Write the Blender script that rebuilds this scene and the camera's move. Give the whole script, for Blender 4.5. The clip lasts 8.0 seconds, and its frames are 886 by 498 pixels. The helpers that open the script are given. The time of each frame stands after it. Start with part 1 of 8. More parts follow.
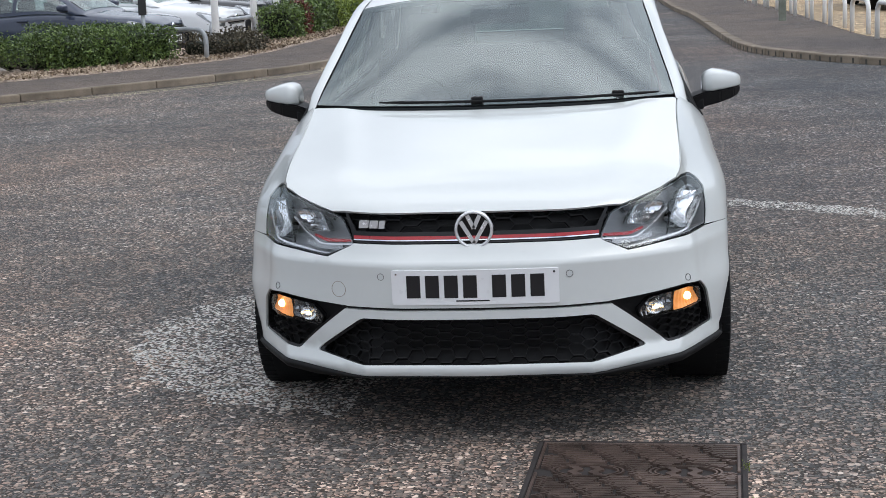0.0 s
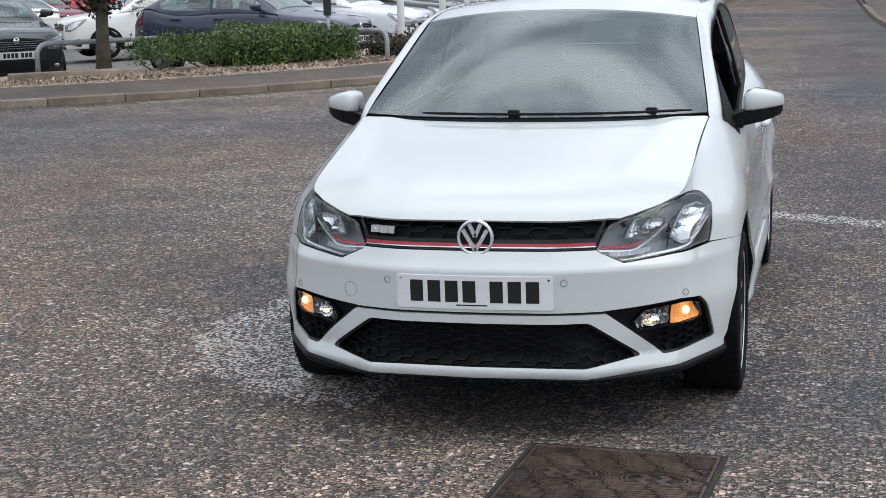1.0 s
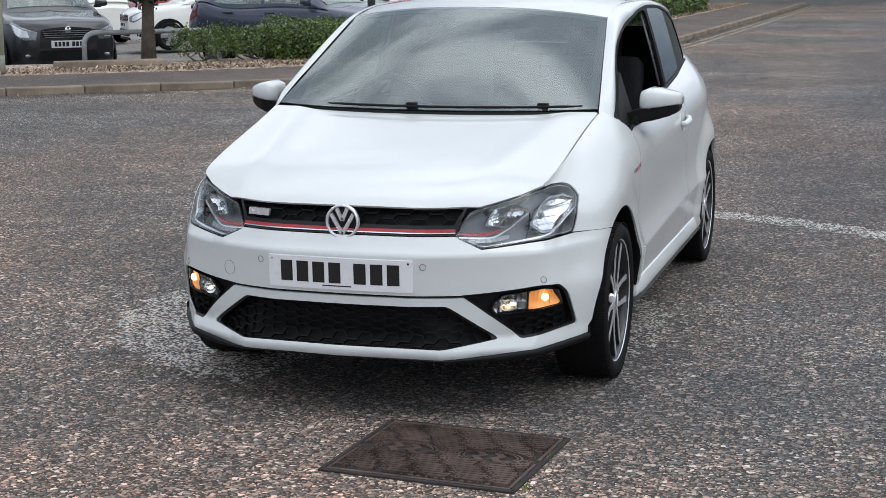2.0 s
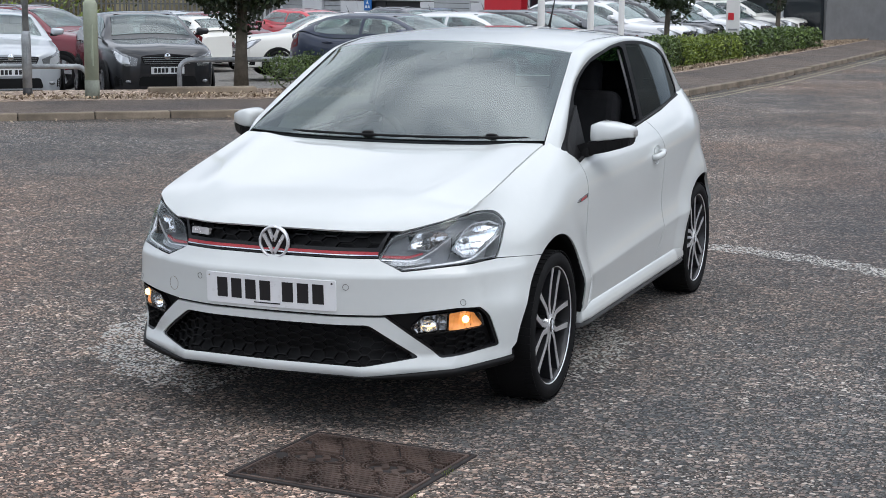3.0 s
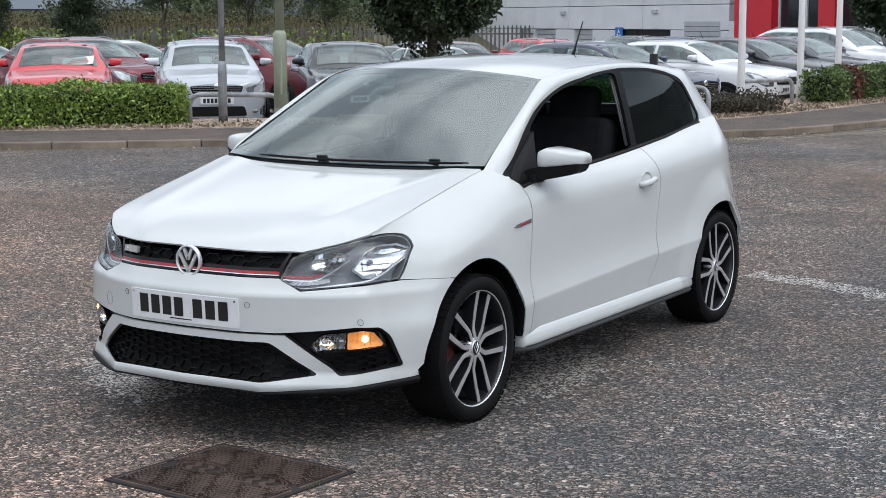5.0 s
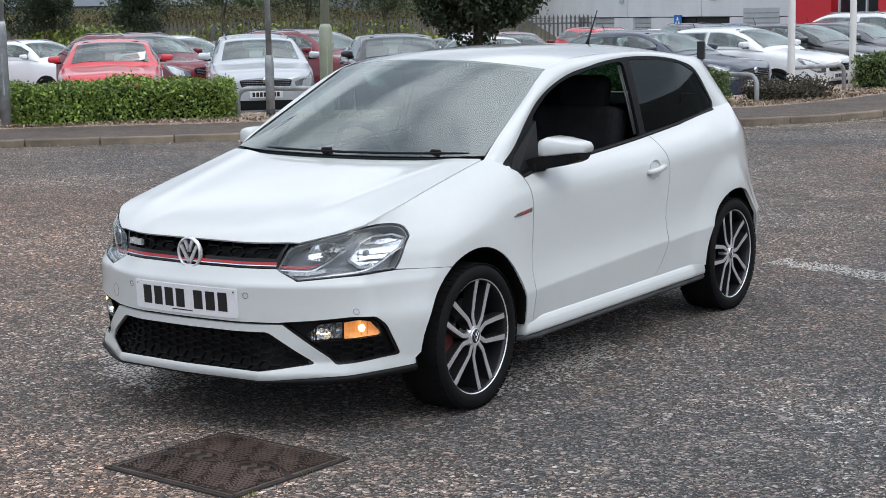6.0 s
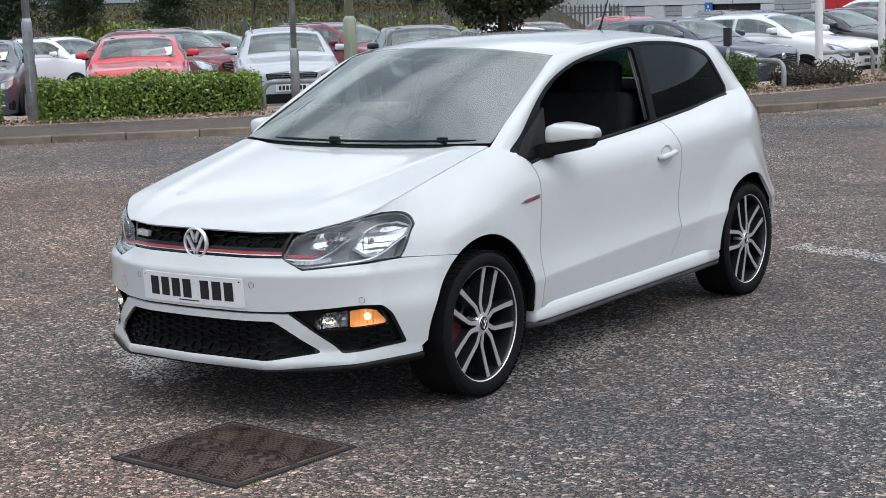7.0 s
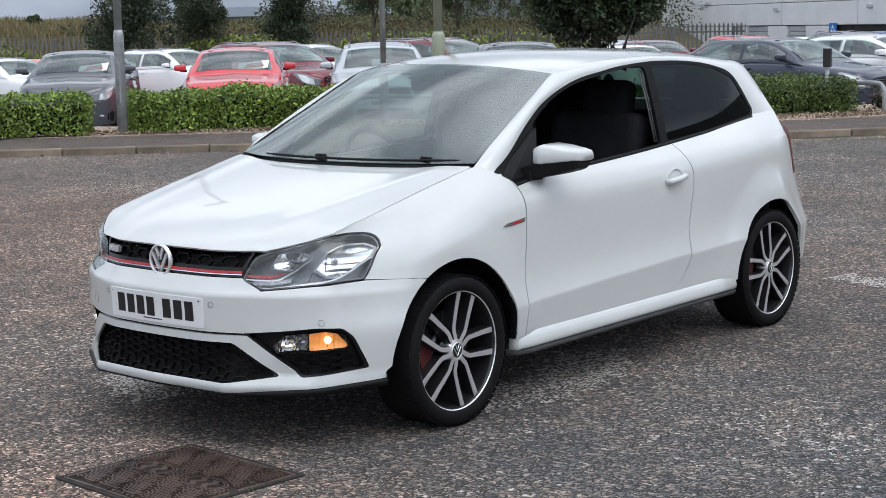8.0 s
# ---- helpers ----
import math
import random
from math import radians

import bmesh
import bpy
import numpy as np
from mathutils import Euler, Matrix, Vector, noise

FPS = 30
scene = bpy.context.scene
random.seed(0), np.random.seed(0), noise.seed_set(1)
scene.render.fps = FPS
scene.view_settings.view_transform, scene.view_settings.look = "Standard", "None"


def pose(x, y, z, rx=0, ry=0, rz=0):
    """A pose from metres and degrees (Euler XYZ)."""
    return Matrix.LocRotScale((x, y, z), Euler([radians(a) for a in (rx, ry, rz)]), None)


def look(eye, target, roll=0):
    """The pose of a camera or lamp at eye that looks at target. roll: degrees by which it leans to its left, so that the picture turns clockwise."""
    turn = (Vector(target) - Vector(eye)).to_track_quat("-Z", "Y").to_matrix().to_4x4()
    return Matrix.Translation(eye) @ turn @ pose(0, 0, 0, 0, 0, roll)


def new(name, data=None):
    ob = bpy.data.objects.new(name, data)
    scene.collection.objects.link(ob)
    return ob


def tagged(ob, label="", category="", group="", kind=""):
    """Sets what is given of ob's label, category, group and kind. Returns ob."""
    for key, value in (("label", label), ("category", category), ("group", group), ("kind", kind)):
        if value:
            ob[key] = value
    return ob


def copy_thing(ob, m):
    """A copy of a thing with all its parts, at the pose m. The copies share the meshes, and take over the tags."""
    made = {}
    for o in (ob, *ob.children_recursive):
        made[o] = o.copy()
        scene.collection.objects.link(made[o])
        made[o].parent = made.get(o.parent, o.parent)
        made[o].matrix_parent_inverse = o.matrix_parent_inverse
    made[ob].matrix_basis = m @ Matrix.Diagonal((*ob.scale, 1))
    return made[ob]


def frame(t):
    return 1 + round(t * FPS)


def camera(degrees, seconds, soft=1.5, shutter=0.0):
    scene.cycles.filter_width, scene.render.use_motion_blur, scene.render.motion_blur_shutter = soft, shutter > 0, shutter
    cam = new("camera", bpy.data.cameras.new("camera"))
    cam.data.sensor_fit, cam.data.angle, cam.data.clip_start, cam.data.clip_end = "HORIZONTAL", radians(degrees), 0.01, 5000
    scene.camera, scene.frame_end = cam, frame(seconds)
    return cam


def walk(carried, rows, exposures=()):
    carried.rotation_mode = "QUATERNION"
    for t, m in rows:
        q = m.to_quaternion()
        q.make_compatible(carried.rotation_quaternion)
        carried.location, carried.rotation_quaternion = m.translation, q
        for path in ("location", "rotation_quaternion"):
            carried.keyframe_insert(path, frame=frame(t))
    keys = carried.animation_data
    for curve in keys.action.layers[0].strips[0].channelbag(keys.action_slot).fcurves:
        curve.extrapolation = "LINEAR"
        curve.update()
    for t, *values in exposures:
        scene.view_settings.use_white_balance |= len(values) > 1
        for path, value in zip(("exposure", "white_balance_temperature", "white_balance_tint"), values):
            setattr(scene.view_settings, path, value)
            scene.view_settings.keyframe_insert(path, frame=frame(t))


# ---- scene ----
cam = camera(31.0, 8.0, soft=0.6)
PATH = [
    (0, (0.424, -4.877, 1.528), (0.214, -2.922, 1.161), -2.4),
    (0.5, (0.759, -4.876, 1.556), (0.446, -2.931, 1.21), -1.9),
    (1, (1.135, -5.006, 1.568), (0.659, -3.096, 1.211), -1.5),
    (1.5, (1.507, -5.006, 1.543), (0.933, -3.123, 1.19), -1.4),
    (2, (1.905, -5.048, 1.549), (1.327, -3.167, 1.193), -0.3),
    (2.2, (2.07, -5.107, 1.531), (1.477, -3.228, 1.186), -0.0),
    (3.3, (2.905, -4.996, 1.572), (2.099, -3.192, 1.262), 0.5),
    (3.5, (3.064, -4.96, 1.554), (2.213, -3.177, 1.24), 0.6),
    (4, (3.406, -4.877, 1.568), (2.495, -3.128, 1.233), 0.9),
    (4.5, (3.673, -4.679, 1.568), (2.723, -2.947, 1.256), 1.0),
    (5, (3.948, -4.539, 1.563), (2.9, -2.859, 1.28), -0.1),
    (5.2, (4.062, -4.515, 1.567), (2.973, -2.863, 1.281), -0.5),
    (6.5, (4.232, -4.437, 1.557), (3.107, -2.81, 1.26), -1.3),
    (7, (4.293, -4.382, 1.543), (3.142, -2.776, 1.241), -1.9),
    (7.5, (4.398, -4.116, 1.528), (3.2, -2.541, 1.238), -1.4),
    (8, (4.63, -3.852, 1.523), (3.351, -2.339, 1.245), -1.2),
]
walk(cam, [(t, look(e, g, r)) for t, e, g, r in PATH])

# ---- daylight under broken cloud ----
SUN_EL, SUN_AZ = radians(54), radians(98)
world = bpy.data.worlds.new("sky")
scene.world = world
world.use_nodes = True
wn, wl = world.node_tree.nodes, world.node_tree.links
wn.clear()
sky = wn.new("ShaderNodeTexSky")
sky.sky_type, sky.sun_disc = "NISHITA", False
sky.sun_elevation, sky.sun_rotation = SUN_EL, SUN_AZ
sky.air_density, sky.dust_density = 1.0, 2.0
coord = wn.new("ShaderNodeTexCoord")
cl = wn.new("ShaderNodeTexNoise")
cl.inputs["Scale"].default_value, cl.inputs["Detail"].default_value, cl.inputs["Roughness"].default_value = 2.4, 5.0, 0.52
squash = wn.new("ShaderNodeMapping")
squash.inputs["Scale"].default_value = (1.0, 1.0, 2.2)
squash.inputs["Location"].default_value = (1.6, 3.9, 5.2)
wl.new(coord.outputs["Generated"], squash.inputs["Vector"])
wl.new(squash.outputs["Vector"], cl.inputs["Vector"])
cr = wn.new("ShaderNodeValToRGB")
cr.color_ramp.elements[0].position, cr.color_ramp.elements[0].color = 0.39, (5.4, 6.0, 7.0, 1)
cr.color_ramp.elements[1].position, cr.color_ramp.elements[1].color = 0.61, (14.8, 15.4, 16.6, 1)
wl.new(cl.outputs["Fac"], cr.inputs["Fac"])
cover = wn.new("ShaderNodeMix")
cover.data_type = "RGBA"
cover.inputs["Factor"].default_value = 0.9
wl.new(sky.outputs["Color"], cover.inputs["A"])
wl.new(cr.outputs["Color"], cover.inputs["B"])
# an overcast sky is about three times as bright overhead as at the horizon
up = wn.new("ShaderNodeSeparateXYZ")
wl.new(coord.outputs["Generated"], up.inputs["Vector"])
grade = wn.new("ShaderNodeValToRGB")
grade.color_ramp.interpolation = "EASE"
for q, v in ((0.0, (0.50, 0.54, 0.61)), (0.16, (0.84, 0.87, 0.90)), (0.5, (1.0, 1.01, 1.03)), (1.0, (1.10, 1.10, 1.10))):
    e = grade.color_ramp.elements[0] if q == 0 else grade.color_ramp.elements[-1] if q == 1 else grade.color_ramp.elements.new(q)
    e.position, e.color = q, (*v, 1)
wl.new(up.outputs["Z"], grade.inputs["Fac"])
# the cloud glows round the hidden sun
toward = wn.new("ShaderNodeVectorMath")
toward.operation = "DOT_PRODUCT"
toward.inputs[1].default_value = (math.cos(SUN_EL) * math.sin(SUN_AZ), math.cos(SUN_EL) * math.cos(SUN_AZ), math.sin(SUN_EL))
wl.new(coord.outputs["Generated"], toward.inputs[0])
glow = wn.new("ShaderNodeMapRange")
glow.interpolation_type = "SMOOTHSTEP"
glow.inputs["From Min"].default_value, glow.inputs["From Max"].default_value = 0.0, 1.0
glow.inputs["To Min"].default_value, glow.inputs["To Max"].default_value = 0.94, 1.5
wl.new(toward.outputs["Value"], glow.inputs["Value"])
shine = wn.new("ShaderNodeMix")
shine.data_type, shine.blend_type = "RGBA", "MULTIPLY"
shine.inputs["Factor"].default_value = 1.0
wl.new(cover.outputs["Result"], shine.inputs["A"])
wl.new(glow.outputs["Result"], shine.inputs["B"])
dim = wn.new("ShaderNodeMix")
dim.data_type, dim.blend_type = "RGBA", "MULTIPLY"
dim.inputs["Factor"].default_value = 1.0
wl.new(shine.outputs["Result"], dim.inputs["A"])
wl.new(grade.outputs["Color"], dim.inputs["B"])
bg = wn.new("ShaderNodeBackground")
bg.inputs["Strength"].default_value = 0.125
wl.new(dim.outputs["Result"], bg.inputs["Color"])
wo = wn.new("ShaderNodeOutputWorld")
wl.new(bg.outputs["Background"], wo.inputs["Surface"])

sun = new("sun", bpy.data.lights.new("sun", "SUN"))
sun.data.energy, sun.data.angle, sun.data.color = 0.9, radians(34), (1.0, 0.97, 0.92)
sun.matrix_world = look((0, 0, 30), (0 - 30 * math.cos(SUN_EL) * math.sin(SUN_AZ), -30 * math.cos(SUN_EL) * math.cos(SUN_AZ), 30 - 30 * math.sin(SUN_EL)))
scene.view_settings.exposure = -0.40


# ---- materials ----
def nodes_of(name):
    m = bpy.data.materials.new(name)
    m.use_nodes = True
    nt = m.node_tree
    return m, nt.nodes, nt.links, nt.nodes["Principled BSDF"]


def ramp(n, stops):
    r = n.new("ShaderNodeValToRGB")
    while len(r.color_ramp.elements) < len(stops):
        r.color_ramp.elements.new(0.5)
    for e, (p, c) in zip(r.color_ramp.elements, stops):
        e.position, e.color = p, (*c, 1)
    return r


def noise_tex(n, l, scale, detail=4, rough=0.55, where="Object"):
    tc = n.new("ShaderNodeTexCoord")
    t = n.new("ShaderNodeTexNoise")
    t.inputs["Scale"].default_value, t.inputs["Detail"].default_value, t.inputs["Roughness"].default_value = scale, detail, rough
    l.new(tc.outputs[where], t.inputs["Vector"])
    return t


def surface(name, base, rough=0.5, metal=0.0, var=0.12, scale=3.0, fine=60.0, bump=0.0, coat=0.0, rvar=0.1, spread=0.0, spec=0.5):
    """A painted, plastic, metal or stone surface with tone that varies at two scales."""
    m, n, l, p = nodes_of(name)
    a, b = noise_tex(n, l, scale), noise_tex(n, l, fine, 3)
    lo, hi = [tuple(min(1, max(0, c * k)) for c in base) for k in (1 - var, 1 + var)]
    ra = ramp(n, [(0.3, lo), (0.7, hi)])
    l.new(a.outputs["Fac"], ra.inputs["Fac"])
    mix = n.new("ShaderNodeMix")
    mix.data_type, mix.blend_type = "RGBA", "MULTIPLY"
    mix.inputs["Factor"].default_value = 0.5
    rb = ramp(n, [(0.3, (1 - var,) * 3), (0.7, (1, 1, 1))])
    l.new(b.outputs["Fac"], rb.inputs["Fac"])
    l.new(ra.outputs["Color"], mix.inputs["A"])
    l.new(rb.outputs["Color"], mix.inputs["B"])
    last = mix.outputs["Result"]
    if spread:
        info = n.new("ShaderNodeObjectInfo")
        hsv = n.new("ShaderNodeHueSaturation")
        mr = n.new("ShaderNodeMapRange")
        mr.inputs["To Min"].default_value, mr.inputs["To Max"].default_value = 1 - spread, 1 + spread
        l.new(info.outputs["Random"], mr.inputs["Value"])
        l.new(mr.outputs["Result"], hsv.inputs["Value"])
        l.new(last, hsv.inputs["Color"])
        last = hsv.outputs["Color"]
    l.new(last, p.inputs["Base Color"])
    mr = n.new("ShaderNodeMapRange")
    mr.inputs["To Min"].default_value, mr.inputs["To Max"].default_value = max(0.02, rough - rvar), min(1, rough + rvar)
    l.new(b.outputs["Fac"], mr.inputs["Value"])
    l.new(mr.outputs["Result"], p.inputs["Roughness"])
    p.inputs["Metallic"].default_value = metal
    p.inputs["Specular IOR Level"].default_value = spec
    p.inputs["Coat Weight"].default_value = coat
    p.inputs["Coat Roughness"].default_value = 0.04
    if bump:
        bp = n.new("ShaderNodeBump")
        bp.inputs["Strength"].default_value, bp.inputs["Distance"].default_value = 0.6, bump
        l.new(b.outputs["Fac"], bp.inputs["Height"])
        l.new(bp.outputs["Normal"], p.inputs["Normal"])
    return m


def car_paint(name, base, metal=0.0, flake=0.0):
    return surface(name, base, 0.35, metal, 0.03, 1.2, 900.0 if flake else 30.0, 0.0, 1.0, 0.05, spec=0.25)


def glass(name, tint, rough=0.0, face_on=0.05, veil=0.0):
    """A thin car pane: tinted, with a clear reflection of the sky."""
    m, n, l, p = nodes_of(name)
    n.remove(p)
    out = n["Material Output"]
    tr = n.new("ShaderNodeBsdfTransparent")
    tr.inputs["Color"].default_value = (*tint, 1)
    gl = n.new("ShaderNodeBsdfGlossy")
    gl.inputs["Roughness"].default_value = 0.02 + rough
    gl.inputs["Color"].default_value = (0.92, 1.0, 0.985, 1)
    lw = n.new("ShaderNodeLayerWeight")
    lw.inputs["Blend"].default_value = 0.5
    pw = n.new("ShaderNodeMath")
    pw.operation = "POWER"
    pw.inputs[1].default_value = 5.0
    l.new(lw.outputs["Facing"], pw.inputs[0])
    fr = n.new("ShaderNodeMapRange")
    fr.inputs["To Min"].default_value, fr.inputs["To Max"].default_value = face_on, 1.0
    l.new(pw.outputs["Value"], fr.inputs["Value"])
    mx = n.new("ShaderNodeMixShader")
    l.new(fr.outputs["Result"], mx.inputs["Fac"])
    l.new(tr.outputs["BSDF"], mx.inputs[1])
    l.new(gl.outputs["BSDF"], mx.inputs[2])
    last = mx
    # pale film painted over the pane as haze, making up for weak sky reflection
    if veil:
        film = n.new("ShaderNodeBsdfDiffuse")
        film.inputs["Color"].default_value = (0.62, 0.66, 0.66, 1)
        sm = noise_tex(n, l, 5.0, 5, 0.6)
        mr = n.new("ShaderNodeMapRange")
        mr.inputs["From Min"].default_value, mr.inputs["From Max"].default_value = 0.3, 0.75
        mr.inputs["To Min"].default_value, mr.inputs["To Max"].default_value = veil * 0.6, veil * 1.4
        l.new(sm.outputs["Fac"], mr.inputs["Value"])
        last = n.new("ShaderNodeMixShader")
        l.new(mr.outputs["Result"], last.inputs["Fac"])
        l.new(mx.outputs["Shader"], last.inputs[1])
        l.new(film.outputs["BSDF"], last.inputs[2])
    l.new(last.outputs["Shader"], out.inputs["Surface"])
    return m


def tarmac(name, dark, chip, tint, size=85.0, wet=0.0):
    """Worn surface dressing: stone chips of several colours set in dark binder."""
    m, n, l, p = nodes_of(name)
    tc = n.new("ShaderNodeTexCoord")
    warp = noise_tex(n, l, 30.0, 2)
    add = n.new("ShaderNodeVectorMath")
    add.operation = "MULTIPLY_ADD"
    add.inputs[1].default_value = (0.02, 0.02, 0.02)
    l.new(warp.outputs["Color"], add.inputs[0])
    l.new(tc.outputs["Object"], add.inputs[2])
    cols, dists = [], []
    for k in (1.0, 1.7):
        v = n.new("ShaderNodeTexVoronoi")
        v.inputs["Scale"].default_value = size * k
        v.inputs["Randomness"].default_value = 1.0
        l.new(add.outputs["Vector"], v.inputs["Vector"])
        sep = n.new("ShaderNodeSeparateColor")
        l.new(v.outputs["Color"], sep.inputs["Color"])
        cols.append(sep)
        dists.append(v)
    big = noise_tex(n, l, 0.45, 6, 0.6)
    mid = noise_tex(n, l, 3.5, 5, 0.6)
    c1 = ramp(n, [(0.0, dark), (0.42, tuple(c * 1.35 for c in dark)), (0.66, tint), (0.86, chip), (1.0, tuple(min(1, c * 1.55) for c in chip))])
    l.new(cols[0].outputs["Red"], c1.inputs["Fac"])
    c2 = ramp(n, [(0.0, dark), (0.60, tuple(c * 1.25 for c in dark)), (0.82, tint), (1.0, chip)])
    l.new(cols[1].outputs["Green"], c2.inputs["Fac"])
    mixa = n.new("ShaderNodeMix")
    mixa.data_type = "RGBA"
    mixa.inputs["Factor"].default_value = 0.42
    l.new(c1.outputs["Color"], mixa.inputs["A"])
    l.new(c2.outputs["Color"], mixa.inputs["B"])
    worn = ramp(n, [(0.34, (0.72, 0.74, 0.78)), (0.5, (1.0, 0.98, 0.95)), (0.68, (1.22, 1.16, 1.08))])
    l.new(big.outputs["Fac"], worn.inputs["Fac"])
    mul = n.new("ShaderNodeMix")
    mul.data_type, mul.blend_type = "RGBA", "MULTIPLY"
    mul.inputs["Factor"].default_value = 1.0
    l.new(mixa.outputs["Result"], mul.inputs["A"])
    l.new(worn.outputs["Color"], mul.inputs["B"])
    spots = ramp(n, [(0.3, (0.8, 0.8, 0.8)), (0.6, (1.1, 1.1, 1.1))])
    l.new(mid.outputs["Fac"], spots.inputs["Fac"])
    mul2 = n.new("ShaderNodeMix")
    mul2.data_type, mul2.blend_type = "RGBA", "MULTIPLY"
    mul2.inputs["Factor"].default_value = 1.0
    l.new(mul.outputs["Result"], mul2.inputs["A"])
    l.new(spots.outputs["Color"], mul2.inputs["B"])
    l.new(mul2.outputs["Result"], p.inputs["Base Color"])
    p.inputs["Roughness"].default_value = 0.82 - wet
    bp = n.new("ShaderNodeBump")
    bp.inputs["Strength"].default_value, bp.inputs["Distance"].default_value = 0.9, 0.010
    inv = n.new("ShaderNodeMath")
    inv.operation = "SUBTRACT"
    inv.inputs[0].default_value = 1.0
    l.new(dists[0].outputs["Distance"], inv.inputs[1])
    l.new(inv.outputs["Value"], bp.inputs["Height"])
    l.new(bp.outputs["Normal"], p.inputs["Normal"])
    return m


def mixed(n, l, fac, a, b, blend="MIX"):
    """Two colours mixed by a factor: sockets or plain values."""
    m = n.new("ShaderNodeMix")
    m.data_type, m.blend_type = "RGBA", blend
    for key, v in (("Factor", fac), ("A", a), ("B", b)):
        if isinstance(v, (int, float)):
            m.inputs[key].default_value = v
        elif isinstance(v, tuple):
            m.inputs[key].default_value = (*v, 1)
        else:
            l.new(v, m.inputs[key])
    return m.outputs["Result"]


def maths(n, l, op, a, b=None, c=None):
    m = n.new("ShaderNodeMath")
    m.operation = op
    for k, v in enumerate((a, b, c)):
        if isinstance(v, (int, float)):
            m.inputs[k].default_value = v
        elif v is not None:
            l.new(v, m.inputs[k])
    return m.outputs["Value"]


def dressing(name):
    """Surface dressing: large and small chips of grey, blue-grey, pink and buff stone bedded in brown binder."""
    m, n, l, p = nodes_of(name)
    big, mid, wide = noise_tex(n, l, 0.55, 5, 0.6), noise_tex(n, l, 3.2, 6, 0.65), noise_tex(n, l, 0.16, 3, 0.5)
    stones = [(0.0, (0.046, 0.049, 0.051)), (0.26, (0.084, 0.089, 0.091)), (0.47, (0.132, 0.132, 0.129)), (0.64, (0.190, 0.166, 0.150)),
              (0.80, (0.275, 0.214, 0.186)), (0.93, (0.385, 0.325, 0.285)), (1.0, (0.60, 0.55, 0.50))]
    lean = maths(n, l, "MULTIPLY_ADD", big.outputs["Fac"], 0.75, -0.375)
    layers, high = [], []
    for size, keep in ((96.0, 0.10), (50.0, 0.42)):
        v, sep, mask = chips(n, l, size, keep)
        stone = ramp(n, stones)
        l.new(maths(n, l, "ADD", sep.outputs["Red"], lean), stone.inputs["Fac"])
        layers.append((stone.outputs["Color"], mask.outputs["Value"]))
        high.append(mask.outputs["Value"])
    bind = ramp(n, [(0.3, (0.012, 0.011, 0.010)), (0.7, (0.060, 0.051, 0.045))])
    fine = noise_tex(n, l, 150.0, 4, 0.7)
    l.new(fine.outputs["Fac"], bind.inputs["Fac"])
    last = bind.outputs["Color"]
    for c, k in layers:
        last = mixed(n, l, k, last, c)
    # worn wheel tracks bare of chips, with the binder smeared over
    bald = ramp(n, [(0.56, (0, 0, 0)), (0.72, (1, 1, 1))])
    l.new(mid.outputs["Fac"], bald.inputs["Fac"])
    last = mixed(n, l, maths(n, l, "MULTIPLY", bald.outputs["Color"], 0.3), last, (0.088, 0.078, 0.070))
    wear = ramp(n, [(0.30, (0.84, 0.87, 0.91)), (0.5, (1.13, 1.11, 1.08)), (0.68, (1.47, 1.34, 1.24))])
    l.new(mid.outputs["Fac"], wear.inputs["Fac"])
    last = mixed(n, l, 1.0, last, wear.outputs["Color"], "MULTIPLY")
    hue = ramp(n, [(0.38, (0.86, 0.92, 0.97)), (0.5, (1.03, 0.99, 0.96)), (0.62, (1.20, 1.03, 0.93))])
    l.new(wide.outputs["Fac"], hue.inputs["Fac"])
    last = mixed(n, l, 1.0, last, hue.outputs["Color"], "MULTIPLY")
    # towards +x and +y the colour turns darker and bluer, with a ragged edge
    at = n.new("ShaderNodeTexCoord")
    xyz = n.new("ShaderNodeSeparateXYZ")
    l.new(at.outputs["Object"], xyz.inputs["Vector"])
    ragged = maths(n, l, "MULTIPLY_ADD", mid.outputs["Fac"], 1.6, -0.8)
    far_tint = None
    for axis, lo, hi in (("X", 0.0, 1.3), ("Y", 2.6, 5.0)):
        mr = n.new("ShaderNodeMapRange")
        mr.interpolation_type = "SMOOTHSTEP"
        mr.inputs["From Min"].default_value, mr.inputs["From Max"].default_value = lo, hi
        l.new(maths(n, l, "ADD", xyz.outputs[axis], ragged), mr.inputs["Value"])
        far_tint = mr.outputs["Result"] if far_tint is None else maths(n, l, "MULTIPLY", far_tint, mr.outputs["Result"])
    last = mixed(n, l, far_tint, last, (0.72, 0.78, 0.86), "MULTIPLY")
    l.new(last, p.inputs["Base Color"])
    p.inputs["Roughness"].default_value = 0.85
    p.inputs["Specular IOR Level"].default_value = 0.3
    bp = n.new("ShaderNodeBump")
    bp.inputs["Strength"].default_value, bp.inputs["Distance"].default_value = 0.9, 0.008
    l.new(maths(n, l, "MAXIMUM", high[1], maths(n, l, "MULTIPLY", high[0], 0.6)), bp.inputs["Height"])
    l.new(bp.outputs["Normal"], p.inputs["Normal"])
    return m


